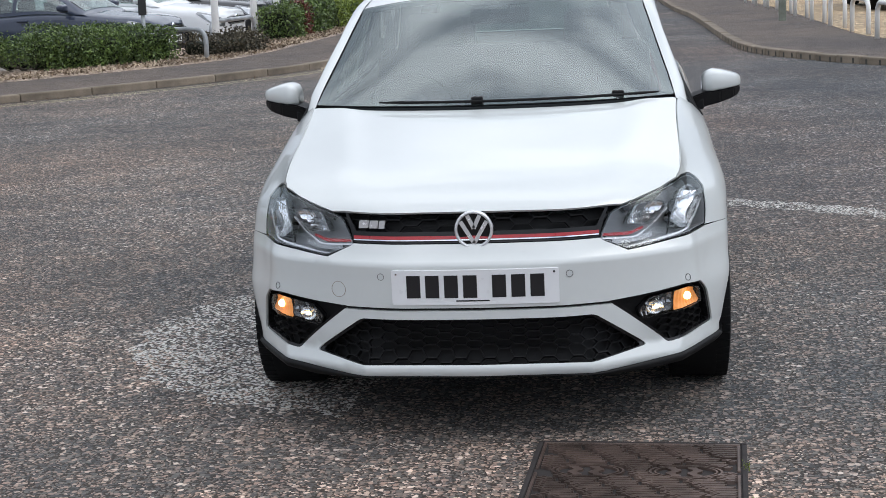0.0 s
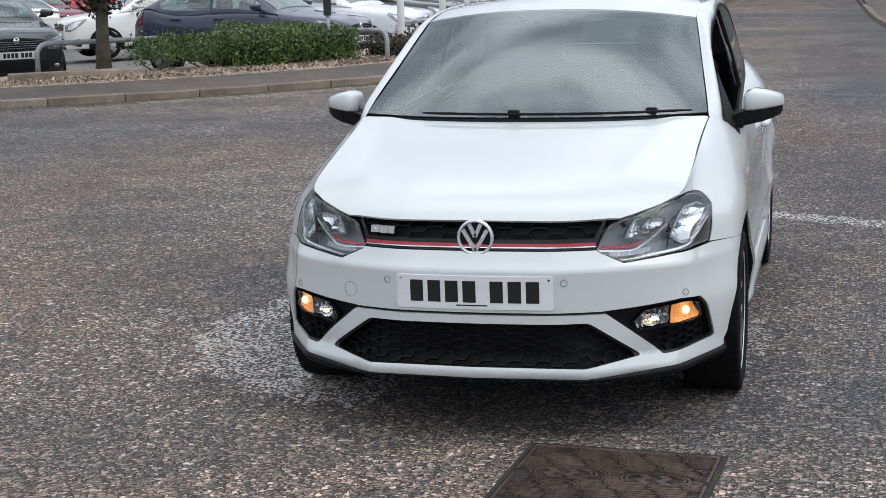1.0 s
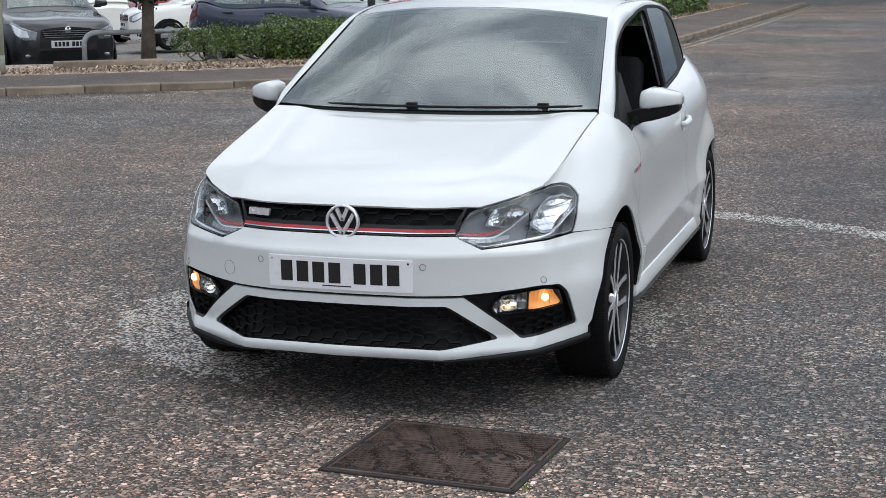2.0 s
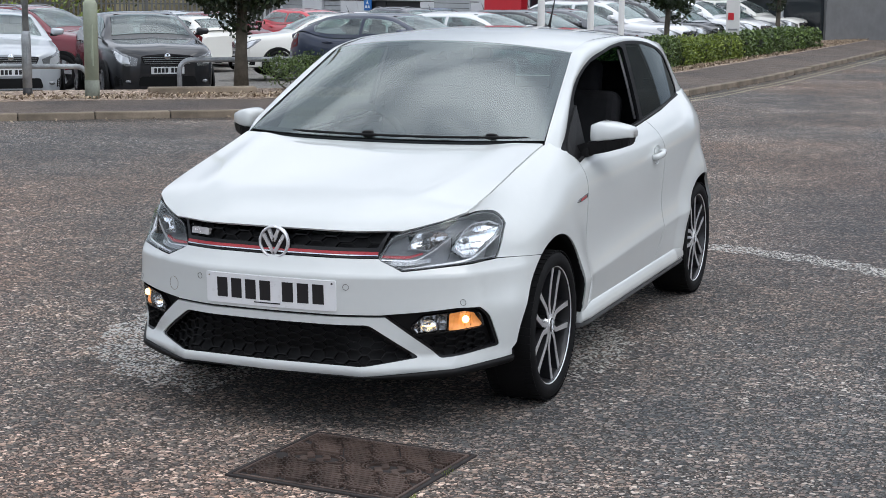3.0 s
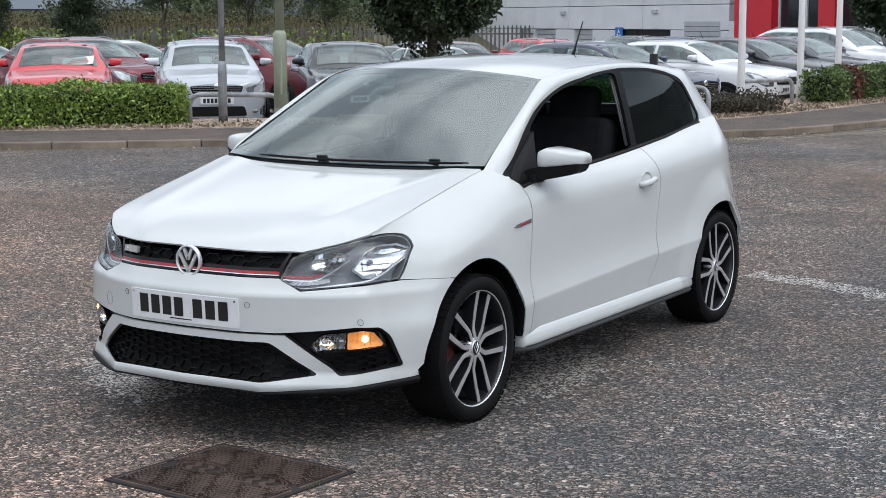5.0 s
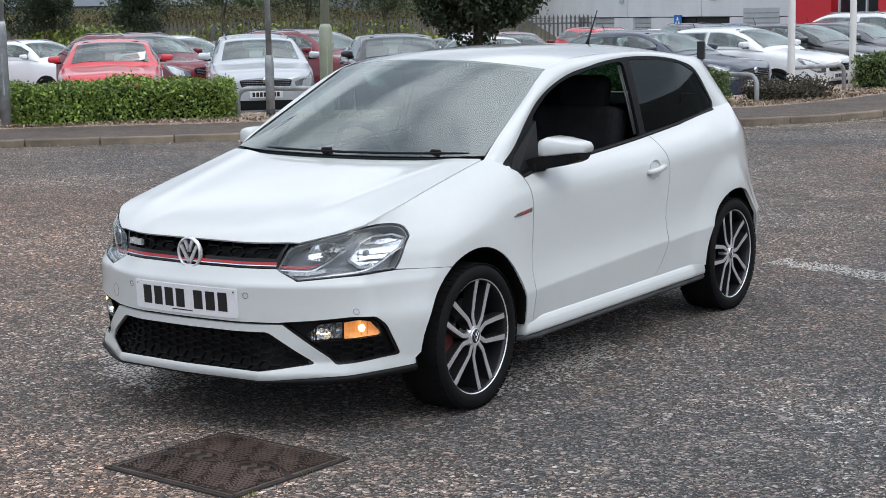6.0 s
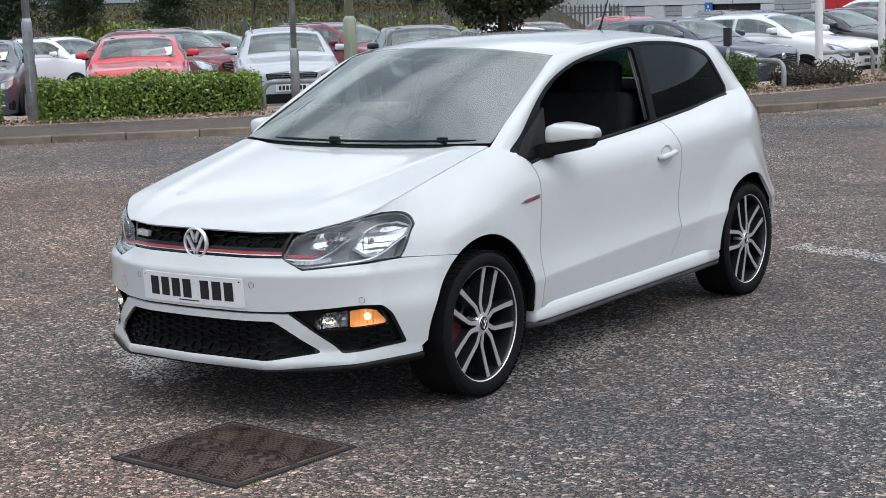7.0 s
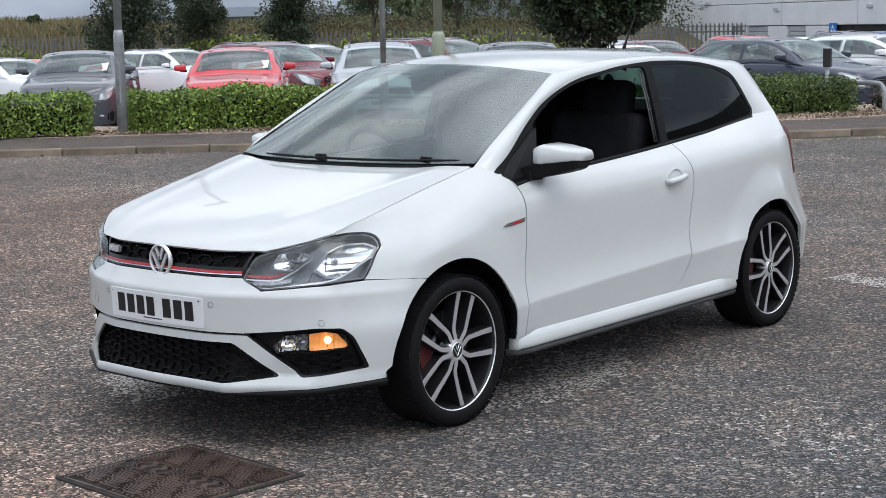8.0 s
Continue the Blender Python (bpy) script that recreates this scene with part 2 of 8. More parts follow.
def chips(n, l, size, keep=0.12):
    """Stone cells: the texture, each one's random colour, and where a chip stands out of the binder."""
    tc = n.new("ShaderNodeTexCoord")
    warp = noise_tex(n, l, 42.0, 3)
    add = n.new("ShaderNodeVectorMath")
    add.operation = "MULTIPLY_ADD"
    add.inputs[1].default_value = (0.022, 0.022, 0.0)
    l.new(warp.outputs["Color"], add.inputs[0])
    l.new(tc.outputs["Object"], add.inputs[2])
    v = n.new("ShaderNodeTexVoronoi")
    v.voronoi_dimensions = "2D"
    v.inputs["Scale"].default_value = size
    l.new(add.outputs["Vector"], v.inputs["Vector"])
    sep = n.new("ShaderNodeSeparateColor")
    l.new(v.outputs["Color"], sep.inputs["Color"])
    # chips of uneven size
    reach = maths(n, l, "MULTIPLY_ADD", sep.outputs["Blue"], 0.26, 0.36)
    near = n.new("ShaderNodeMapRange")
    l.new(reach, near.inputs["From Min"])
    l.new(maths(n, l, "SUBTRACT", reach, 0.10), near.inputs["From Max"])
    l.new(v.outputs["Distance"], near.inputs["Value"])
    there = maths(n, l, "GREATER_THAN", sep.outputs["Green"], keep)
    mask = n.new("ShaderNodeMath")
    mask.operation = "MULTIPLY"
    l.new(near.outputs["Result"], mask.inputs[0])
    l.new(there, mask.inputs[1])
    return v, sep, mask


def worn_paint(name, base, keep, edge=0.0):
    """Road paint with the stone showing through where it has worn."""
    m, n, l, p = nodes_of(name)
    out = n["Material Output"]
    a = noise_tex(n, l, 3.0, 5, 0.6)
    v, sep, mask = chips(n, l, 80.0)
    ad = n.new("ShaderNodeMath")
    ad.operation = "ADD"
    l.new(a.outputs["Fac"], ad.inputs[0])
    l.new(sep.outputs["Blue"], ad.inputs[1])
    r = ramp(n, [(keep - 0.02, (0, 0, 0)), (keep + 0.02, (1, 1, 1))])
    half = n.new("ShaderNodeMath")
    half.operation = "MULTIPLY"
    half.inputs[1].default_value = 0.5
    l.new(ad.outputs["Value"], half.inputs[0])
    l.new(half.outputs["Value"], r.inputs["Fac"])
    p.inputs["Base Color"].default_value = (*base, 1)
    p.inputs["Roughness"].default_value = 0.7
    tr = n.new("ShaderNodeBsdfTransparent")
    mx = n.new("ShaderNodeMixShader")
    tops = n.new("ShaderNodeMath")
    tops.operation = "MULTIPLY"
    l.new(r.outputs["Color"], tops.inputs[0])
    l.new(mask.outputs["Value"], tops.inputs[1])
    l.new(tops.outputs["Value"], mx.inputs["Fac"])
    l.new(tr.outputs["BSDF"], mx.inputs[1])
    l.new(p.outputs["BSDF"], mx.inputs[2])
    l.new(mx.outputs["Shader"], out.inputs["Surface"])
    return m


def lamp_glow(name, base, power):
    m, n, l, p = nodes_of(name)
    p.inputs["Base Color"].default_value = (*base, 1)
    p.inputs["Emission Color"].default_value = (*base, 1)
    p.inputs["Emission Strength"].default_value = power
    p.inputs["Roughness"].default_value = 0.3
    return m


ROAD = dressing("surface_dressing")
PATH_TAR = tarmac("pavement_tarmac", (0.092, 0.075, 0.065), (0.205, 0.170, 0.150), (0.128, 0.105, 0.091), 200.0)
LOT_TAR = tarmac("lot_tarmac", (0.14, 0.135, 0.125), (0.26, 0.25, 0.23), (0.18, 0.17, 0.16), 120.0)
KERB = surface("weathered_concrete", (0.225, 0.182, 0.136), 0.9, 0, 0.42, 2.5, 70, 0.004, spread=0.14)
KERB_DARK = surface("dirty_joint", (0.07, 0.065, 0.055), 0.95, 0, 0.3, 5, 60)
GRAVEL = tarmac("stone_mulch", (0.16, 0.12, 0.09), (0.66, 0.54, 0.45), (0.36, 0.27, 0.21), 26.0)
BUFF_GRAVEL = tarmac("buff_gravel", (0.20, 0.145, 0.09), (0.64, 0.50, 0.32), (0.40, 0.30, 0.18), 24.0)
LINE = worn_paint("worn_white_paint", (0.60, 0.59, 0.55), 0.52)
LINE_CLEAR = worn_paint("white_road_paint", (0.62, 0.61, 0.57), 0.47)
LINE_FAINT = worn_paint("very_worn_paint", (0.52, 0.51, 0.47), 0.50)
YELLOW = worn_paint("worn_yellow_paint", (0.50, 0.44, 0.30), 0.40)
WHITE = car_paint("white_gloss_paint", (0.618, 0.643, 0.634))
BLACK_GLOSS = surface("black_gloss_trim", (0.010, 0.010, 0.011), 0.18, 0, 0.1, 4, 80, spec=0.32)
FRAME_BLACK = surface("satin_black_frame", (0.009, 0.009, 0.010), 0.42, 0, 0.1, 4, 80, spec=0.09)
CHANNEL = surface("grey_rubber_channel", (0.10, 0.10, 0.105), 0.5, 0, 0.15, 9, 80)
BLACK = surface("black_plastic", (0.008, 0.008, 0.0085), 0.55, 0, 0.2, 6, 200, 0.0008, spec=0.18)
TRIM_GREY = surface("dark_grey_plastic", (0.085, 0.087, 0.090), 0.5, 0, 0.2, 6, 200, 0.0008, spec=0.3)
RUBBER = surface("tyre_rubber", (0.0075, 0.0075, 0.008), 0.7, 0, 0.25, 8, 120, 0.001, spec=0.14)
CHROME = surface("chrome", (0.80, 0.81, 0.83), 0.08, 1.0, 0.04, 4, 60, rvar=0.03)
ALLOY = surface("machined_alloy", (0.82, 0.82, 0.83), 0.34, 0.8, 0.02, 8, 40, rvar=0.03)
SATIN = surface("satin_silver", (0.74, 0.75, 0.77), 0.25, 0.5, 0.04, 8, 60)
LAMP_TRIM = surface("lamp_trim_silver", (0.30, 0.31, 0.32), 0.25, 0.7, 0.06, 8, 60)
ALLOY_DARK = surface("black_alloy_paint", (0.016, 0.016, 0.018), 0.32, 0, 0.1, 6, 60, coat=0.2)
STEEL = surface("brake_steel", (0.12, 0.12, 0.125), 0.35, 1.0, 0.2, 8, 90)
CALIPER = surface("dusty_red_caliper", (0.085, 0.008, 0.008), 0.6, 0, 0.3, 12, 60)
RED = surface("red_trim", (0.42, 0.012, 0.02), 0.3, 0, 0.1, 5, 50, coat=0.6)
GREY_LAMP = surface("lamp_housing_grey", (0.27, 0.275, 0.285), 0.4, 0.3, 0.1, 6, 60)
REFLECTOR = surface("lamp_reflector", (0.88, 0.89, 0.90), 0.16, 1.0, 0.03, 9, 80, rvar=0.04)
FOG_CHROME = surface("smoked_reflector", (0.42, 0.42, 0.43), 0.14, 1.0, 0.03, 9, 80, rvar=0.04)
CLEAR = glass("clear_lamp_cover", (0.95, 0.96, 0.97), 0.0, 0.04)
SCREEN = glass("windscreen_glass", (0.74, 0.88, 0.85), 0.0, 0.19, 0.045)
SIDE_GLASS = glass("side_window_glass", (0.38, 0.46, 0.43), 0.0, 0.06)
REAR_GLASS = glass("rear_screen_glass", (0.11, 0.20, 0.18), 0.0, 0.06)
DARK_GLASS = glass("privacy_glass", (0.09, 0.105, 0.11), 0.0, 0.03)
AMBER = lamp_glow("amber_bulb_lens", (0.95, 0.36, 0.09), 0.30)
AMBER_CORE = lamp_glow("lit_filament", (1.0, 0.74, 0.36), 4.0)
PLATE = surface("plate_white", (0.78, 0.79, 0.80), 0.3, 0, 0.03, 5, 40, coat=0.4)
INK = surface("black_ink", (0.012, 0.012, 0.014), 0.4)
CABIN = surface("dark_cabin_trim", (0.020, 0.020, 0.022), 0.8, 0, 0.15, 5, 40, spec=0.06)
CLOTH = surface("dark_seat_cloth", (0.018, 0.018, 0.020), 0.9, 0, 0.3, 8, 300, 0.001, spec=0.05)
HEADLINER = surface("pale_headlining", (0.10, 0.10, 0.10), 0.95, spec=0.1)
IRON = surface("cast_iron_cover", (0.120, 0.084, 0.070), 0.44, 0.35, 0.55, 6, 55, 0.002)
TAIL = surface("red_lamp_lens", (0.10, 0.003, 0.006), 0.3, 0, 0.1, 4, 60, spec=0.15)


# ---- building helpers ----
def part(name, bm, material, parent=None, label="", smooth=False):
    me = bpy.data.meshes.new(name)
    bm.to_mesh(me)
    bm.free()
    me.materials.append(material)
    if smooth:
        me.shade_smooth()
    ob = new(name, me)
    ob.parent = parent
    if label:
        ob["label"] = label
    return ob


def mesh_part(name, verts, faces, material, parent=None, label="", smooth=False):
    me = bpy.data.meshes.new(name)
    me.from_pydata([tuple(map(float, v)) for v in verts], [], faces)
    me.materials.append(material)
    if smooth:
        me.shade_smooth()
    ob = new(name, me)
    ob.parent = parent
    if label:
        ob["label"] = label
    return ob


def empty(name, label, category, at=(0, 0, 0), turn=0.0, group="", kind=""):
    ob = new(name)
    ob.empty_display_size = 0.2
    ob.matrix_world = pose(*at, 0, 0, turn)
    return tagged(ob, label, category, group, kind)


def box(bm, lo, hi, bevel=0.0, seg=2):
    m = Matrix.LocRotScale([(a + b) / 2 for a, b in zip(lo, hi)], None, [b - a for a, b in zip(lo, hi)])
    vs = bmesh.ops.create_cube(bm, size=1, matrix=m)["verts"]
    if bevel:
        es = list({e for v in vs for e in v.link_edges})
        bmesh.ops.bevel(bm, geom=es, offset=bevel, segments=seg, profile=0.5, affect="EDGES")
    return bm


def box_part(name, lo, hi, material, parent=None, label="", bevel=0.0, seg=2):
    return part(name, box(bmesh.new(), lo, hi, bevel, seg), material, parent, label)


def spline(xs, ys):
    """Natural cubic through the knots, straight beyond them."""
    x, y = np.array(xs, float), np.array(ys, float)
    k, h = len(x), np.diff(x)
    a, r = np.eye(k), np.zeros(k)
    for i in range(1, k - 1):
        a[i, i - 1:i + 2] = h[i - 1], 2 * (h[i - 1] + h[i]), h[i]
        r[i] = 6 * ((y[i + 1] - y[i]) / h[i] - (y[i] - y[i - 1]) / h[i - 1])
    m = np.linalg.solve(a, r)

    def at(q):
        q = np.asarray(q, float)
        i = np.clip(np.searchsorted(x, q) - 1, 0, k - 2)
        d, hi = q - x[i], h[i]
        s0 = (y[i + 1] - y[i]) / hi - hi * (2 * m[i] + m[i + 1]) / 6
        v = y[i] + s0 * d + m[i] / 2 * d ** 2 + (m[i + 1] - m[i]) / (6 * hi) * d ** 3
        e0 = (y[1] - y[0]) / h[0] - h[0] * m[1] / 6
        e1 = (y[-1] - y[-2]) / h[-1] + h[-1] * m[-2] / 6
        v = np.where(q < x[0], y[0] + e0 * (q - x[0]), v)
        return np.where(q > x[-1], y[-1] + e1 * (q - x[-1]), v)
    return at


def lerp_curve(xs, ys):
    return lambda q: np.interp(q, xs, ys)


def inside(pts, poly):
    x, y = pts[:, 0], pts[:, 1]
    c = np.zeros(len(pts), bool)
    p = np.asarray(poly)
    for (x0, y0), (x1, y1) in zip(p, np.roll(p, -1, 0)):
        if y0 != y1:
            c ^= ((y0 > y) != (y1 > y)) & (x < (x1 - x0) * (y - y0) / (y1 - y0) + x0)
    return c


def inset(poly, d):
    """The outline drawn in by a distance."""
    p = np.array(poly, float)
    a, b = p - np.roll(p, 1, 0), np.roll(p, -1, 0) - p
    a /= np.maximum(np.linalg.norm(a, axis=1, keepdims=True), 1e-9)
    b /= np.maximum(np.linalg.norm(b, axis=1, keepdims=True), 1e-9)
    t = a + b
    t /= np.maximum(np.linalg.norm(t, axis=1, keepdims=True), 1e-9)
    area = (p[:, 0] * np.roll(p[:, 1], -1) - np.roll(p[:, 0], -1) * p[:, 1]).sum()
    return p + np.column_stack([-t[:, 1], t[:, 0]]) * d * np.sign(area)


def dense(poly, step):
    out = []
    p = [np.array(q, float) for q in poly]
    for a, b in zip(p, p[1:] + p[:1]):
        k = max(1, int(np.ceil(np.linalg.norm(b - a) / step)))
        out += [a + (b - a) * i / k for i in range(k)]
    return np.array(out)


def rounded(poly, r, k=4):
    """The polygon with its corners rounded."""
    out, p = [], [np.array(q, float) for q in poly]
    for i, q in enumerate(p):
        a, b = p[i - 1] - q, p[(i + 1) % len(p)] - q
        d = min(r, np.linalg.norm(a) * 0.45, np.linalg.norm(b) * 0.45)
        a, b = q + a / np.linalg.norm(a) * d, q + b / np.linalg.norm(b) * d
        for j in range(k + 1):
            t = j / k
            out.append((1 - t) ** 2 * a + 2 * t * (1 - t) * q + t * t * b)
    return out


def smooth_line(pts, k=6):
    """Catmull-Rom through the points."""
    p = np.array(pts, float)
    e = np.vstack([2 * p[0] - p[1], p, 2 * p[-1] - p[-2]])
    out = []
    for i in range(1, len(e) - 2):
        for t in np.arange(k) / k:
            out.append(0.5 * (2 * e[i] + (e[i + 1] - e[i - 1]) * t + (2 * e[i - 1] - 5 * e[i] + 4 * e[i + 1] - e[i + 2]) * t ** 2
                              + (3 * e[i] - e[i - 1] - 3 * e[i + 1] + e[i + 2]) * t ** 3))
    return out + [p[-1]]


HEART = np.array((0, 1.9, 0.62))


def panel(name, poly, fmap, material, parent, label="", step=0.03, holes=(), rim=0.012, sink=0.0, heart=HEART):
    """A trimmed piece of a curved surface, with its edge folded inwards."""
    loops = [dense(q, step) for q in (poly, *holes)]
    allp = np.vstack(loops)
    lo, hi = loops[0].min(0), loops[0].max(0)
    gx, gy = np.meshgrid(np.arange(lo[0] + step / 2, hi[0], step), np.arange(lo[1] + step / 2, hi[1], step))
    gx = gx + (np.arange(gx.shape[0]) % 2)[:, None] * step * 0.5
    g = np.column_stack([gx.ravel(), gy.ravel()])
    ok = inside(g, loops[0])
    for q in loops[1:]:
        ok &= ~inside(g, q)
    g = g[ok]
    if len(g):
        d = np.full(len(g), 9.0)
        for k in range(0, len(allp), 200):
            d = np.minimum(d, np.sqrt(((g[:, None, :] - allp[None, k:k + 200, :]) ** 2).sum(2)).min(1))
        g = g[d > step * 0.5]
    edges, base = [], 0
    for q in loops:
        edges += [(base + i, base + (i + 1) % len(q)) for i in range(len(q))]
        base += len(q)
    from mathutils.geometry import delaunay_2d_cdt
    v2, _, fs, *_ = delaunay_2d_cdt([Vector(q) for q in np.vstack([allp, g])], edges, [], 0, 1e-6)
    v2 = np.array([tuple(q) for q in v2])
    f = np.array([t for t in fs if len(t) == 3])
    c = v2[f].mean(1)
    ok = inside(c, loops[0])
    for q in loops[1:]:
        ok &= ~inside(c, q)
    f = f[ok]
    e = 1e-4
    p3 = fmap(v2[:, 0], v2[:, 1])
    du = fmap(v2[:, 0] + e, v2[:, 1]) - fmap(v2[:, 0] - e, v2[:, 1])
    dv = fmap(v2[:, 0], v2[:, 1] + e) - fmap(v2[:, 0], v2[:, 1] - e)
    nn = np.cross(du, dv)
    nn /= np.maximum(np.linalg.norm(nn, axis=1, keepdims=True), 1e-12)
    flip = np.sign(((p3 - heart) * nn).sum(1).mean()) or 1
    nn *= flip
    p3 = p3 - nn * sink
    fn = np.cross(p3[f[:, 1]] - p3[f[:, 0]], p3[f[:, 2]] - p3[f[:, 0]])
    wrong = (fn * nn[f].mean(1)).sum(1) < 0
    f[wrong] = f[wrong][:, ::-1]
    faces = [tuple(map(int, t)) for t in f]
    verts, norms = list(p3), [nn[i] for t in faces for i in t]
    if rim:
        seen = {}
        for t in faces:
            for a, b in zip(t, t[1:] + t[:1]):
                seen[(a, b)] = True
        twin = {}
        for (a, b) in [q for q in seen if (q[1], q[0]) not in seen]:
            for i in (a, b):
                if i not in twin:
                    twin[i] = (len(verts), len(verts) + 1)
                    verts += [p3[i], p3[i] - nn[i] * rim]
            qf = (twin[b][0], twin[a][0], twin[a][1], twin[b][1])
            fnv = np.cross(verts[qf[1]] - verts[qf[0]], verts[qf[2]] - verts[qf[0]])
            fnv = fnv / max(np.linalg.norm(fnv), 1e-12)
            faces.append(qf)
            norms += [fnv] * 4
    me = bpy.data.meshes.new(name)
    me.from_pydata([tuple(map(float, v)) for v in verts], [], faces)
    me.materials.append(material)
    me.shade_smooth()
    me.normals_split_custom_set([tuple(map(float, v)) for v in norms])
    ob = new(name, me)
    ob.parent = parent
    if label:
        ob["label"] = label
    return ob


def tube(bm, pts, r, seg=8, cap=True, squash=1.0):
    """A round bar along the points; r is one radius or one for each point."""
    pts = [Vector(q) for q in pts]
    rs = [r] * len(pts) if isinstance(r, (int, float)) else list(r)
    rings, up = [], Vector((0, 0, 1))
    for i, q in enumerate(pts):
        d = (pts[min(i + 1, len(pts) - 1)] - pts[max(i - 1, 0)]).normalized()
        side = d.cross(up)
        if side.length < 1e-3:
            side = d.cross(Vector((0, 1, 0)))
        if i and squash == 1.0 and (last - d * last.dot(d)).length > 0.1:
            side = last - d * last.dot(d)
        side.normalize()
        last = side
        top = side.cross(d)
        rings.append([bm.verts.new(q + (side * math.cos(a) + top * math.sin(a) * squash) * rs[i]) for a in np.arange(seg) * 2 * math.pi / seg])
    for a, b in zip(rings, rings[1:]):
        for i in range(seg):
            bm.faces.new((a[i], a[(i + 1) % seg], b[(i + 1) % seg], b[i]))
    if cap:
        bm.faces.new(rings[0][::-1])
        bm.faces.new(rings[-1])
    return bm


def lathe(bm, prof, axis="x", seg=48, close=False):
    """Turns a profile of (along, radius) round an axis."""
    rings = []
    for a, r in prof:
        ring = []
        for t in np.arange(seg) * 2 * math.pi / seg:
            q = (a, r * math.cos(t), r * math.sin(t)) if axis == "x" else ((r * math.cos(t), r * math.sin(t), a) if axis == "z" else (r * math.cos(t), a, r * math.sin(t)))
            ring.append(bm.verts.new(q))
        rings.append(ring)
    pairs = list(zip(rings, rings[1:])) + ([(rings[-1], rings[0])] if close else [])
    for p, q in pairs:
        for i in range(seg):
            bm.faces.new((p[i], p[(i + 1) % seg], q[(i + 1) % seg], q[i]))
    bmesh.ops.recalc_face_normals(bm, faces=bm.faces)
    return bm


def prism(bm, poly, a, b, axis="y"):
    """A flat outline pushed from a to b along an axis."""
    def at(u, v, w):
        return {"y": (u, w, v), "x": (w, u, v), "z": (u, v, w)}[axis]
    p = [bm.verts.new(at(u, v, a)) for u, v in poly]
    q = [bm.verts.new(at(u, v, b)) for u, v in poly]
    bm.faces.new(p[::-1])
    bm.faces.new(q)
    for i in range(len(p)):
        j = (i + 1) % len(p)
        bm.faces.new((p[i], p[j], q[j], q[i]))
    bmesh.ops.recalc_face_normals(bm, faces=bm.faces)
    return bm
# ---- ground, road, kerbs and pavement ----
def sheet(name, poly, z, material, label, category, kind="structure", thick=0.0):
    bm = bmesh.new()
    vs = [bm.verts.new((x, y, z)) for x, y in poly]
    bm.faces.new(vs)
    if thick:
        r = bmesh.ops.extrude_face_region(bm, geom=bm.faces[:])
        bmesh.ops.translate(bm, verts=[v for v in r["geom"] if isinstance(v, bmesh.types.BMVert)], vec=(0, 0, -thick))
    bmesh.ops.recalc_face_normals(bm, faces=bm.faces)
    if not thick and bm.faces[:][0].normal.z < 0:
        bmesh.ops.reverse_faces(bm, faces=bm.faces)
    return tagged(part(name, bm, material), label, category, "", kind)


def strip(name, line, off0, off1, z, material, label, category, kind="structure", rise=0.0):
    """A band beside a line, between two distances to its left, with a skirt down to the ground."""
    p = np.array(line)
    d = np.gradient(p, axis=0)
    d /= np.linalg.norm(d, axis=1, keepdims=True)
    left = np.column_stack([-d[:, 1], d[:, 0]])
    a, b = p + left * off0, p + left * off1
    k = len(p)
    verts = [(*q, z) for q in a] + [(*q, z + rise) for q in b] + [(*q, z - 0.2) for q in a] + [(*q, z - 0.2) for q in b]
    faces = []
    for i in range(k - 1):
        faces += [(i, i + 1, k + i + 1, k + i), (2 * k + i, 2 * k + i + 1, i + 1, i), (k + i, k + i + 1, 3 * k + i + 1, 3 * k + i)]
    bm = bmesh.new()
    vs = [bm.verts.new(v) for v in verts]
    for f in faces:
        bm.faces.new([vs[i] for i in f])
    return tagged(part(name, bm, material), label, category, "", kind)


KERB_LINE = smooth_line([(-40, -20.5), (-22, -1.9), (-12.35, 7.85), (-10.3, 9.85), (-8.6, 11.4), (-7.05, 12.6), (-6.0, 13.5), (-4.95, 14.7),
                         (-4.0, 16.0), (-3.4, 17.4), (-3.08, 19.1), (-2.92, 21.6), (-2.7, 26.0), (-2.4, 45.0), (-2.0, 90.0), (-1.0, 260.0)], 8)
PAVE_W = 1.55
sheet("ground", [(-1500, -1500), (1500, -1500), (1500, 1500), (-1500, 1500)], -1.6, LOT_TAR, "wide grey tarmac ground", "ground")
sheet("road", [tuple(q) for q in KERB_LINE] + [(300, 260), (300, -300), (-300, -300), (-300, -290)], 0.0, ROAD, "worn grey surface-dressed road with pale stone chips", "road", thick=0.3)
strip("pavement", KERB_LINE, 0.14, PAVE_W, 0.082, PATH_TAR, "dark grey tarmac pavement behind a concrete kerb", "pavement", rise=0.045)
strip("verge", KERB_LINE, PAVE_W, PAVE_W + 1.9, 0.13, GRAVEL, "planting bed of pale stone chips and bark", "verge", rise=0.02)
strip("car_park", KERB_LINE[8:], PAVE_W + 1.9, 70, -0.25, LOT_TAR, "pale grey tarmac of a dealership car park", "car park", rise=-1.6)

ISLAND_LINE = smooth_line([(0.2, 260), (1.2, 90), (1.78, 38), (2.1, 27.5), (2.2, 19.5), (2.35, 17.3), (2.8, 15.8), (3.6, 14.3), (5.0, 13.0), (9.0, 11.4), (30, 7)], 8)
strip("pavement", ISLAND_LINE, 0.14, 1.75, 0.082, PATH_TAR, "grey tarmac footway round a planted corner", "pavement", rise=0.04)
strip("verge", ISLAND_LINE, 1.75, 40, 0.125, BUFF_GRAVEL, "pale gravel bed behind the footway", "gravel bed")


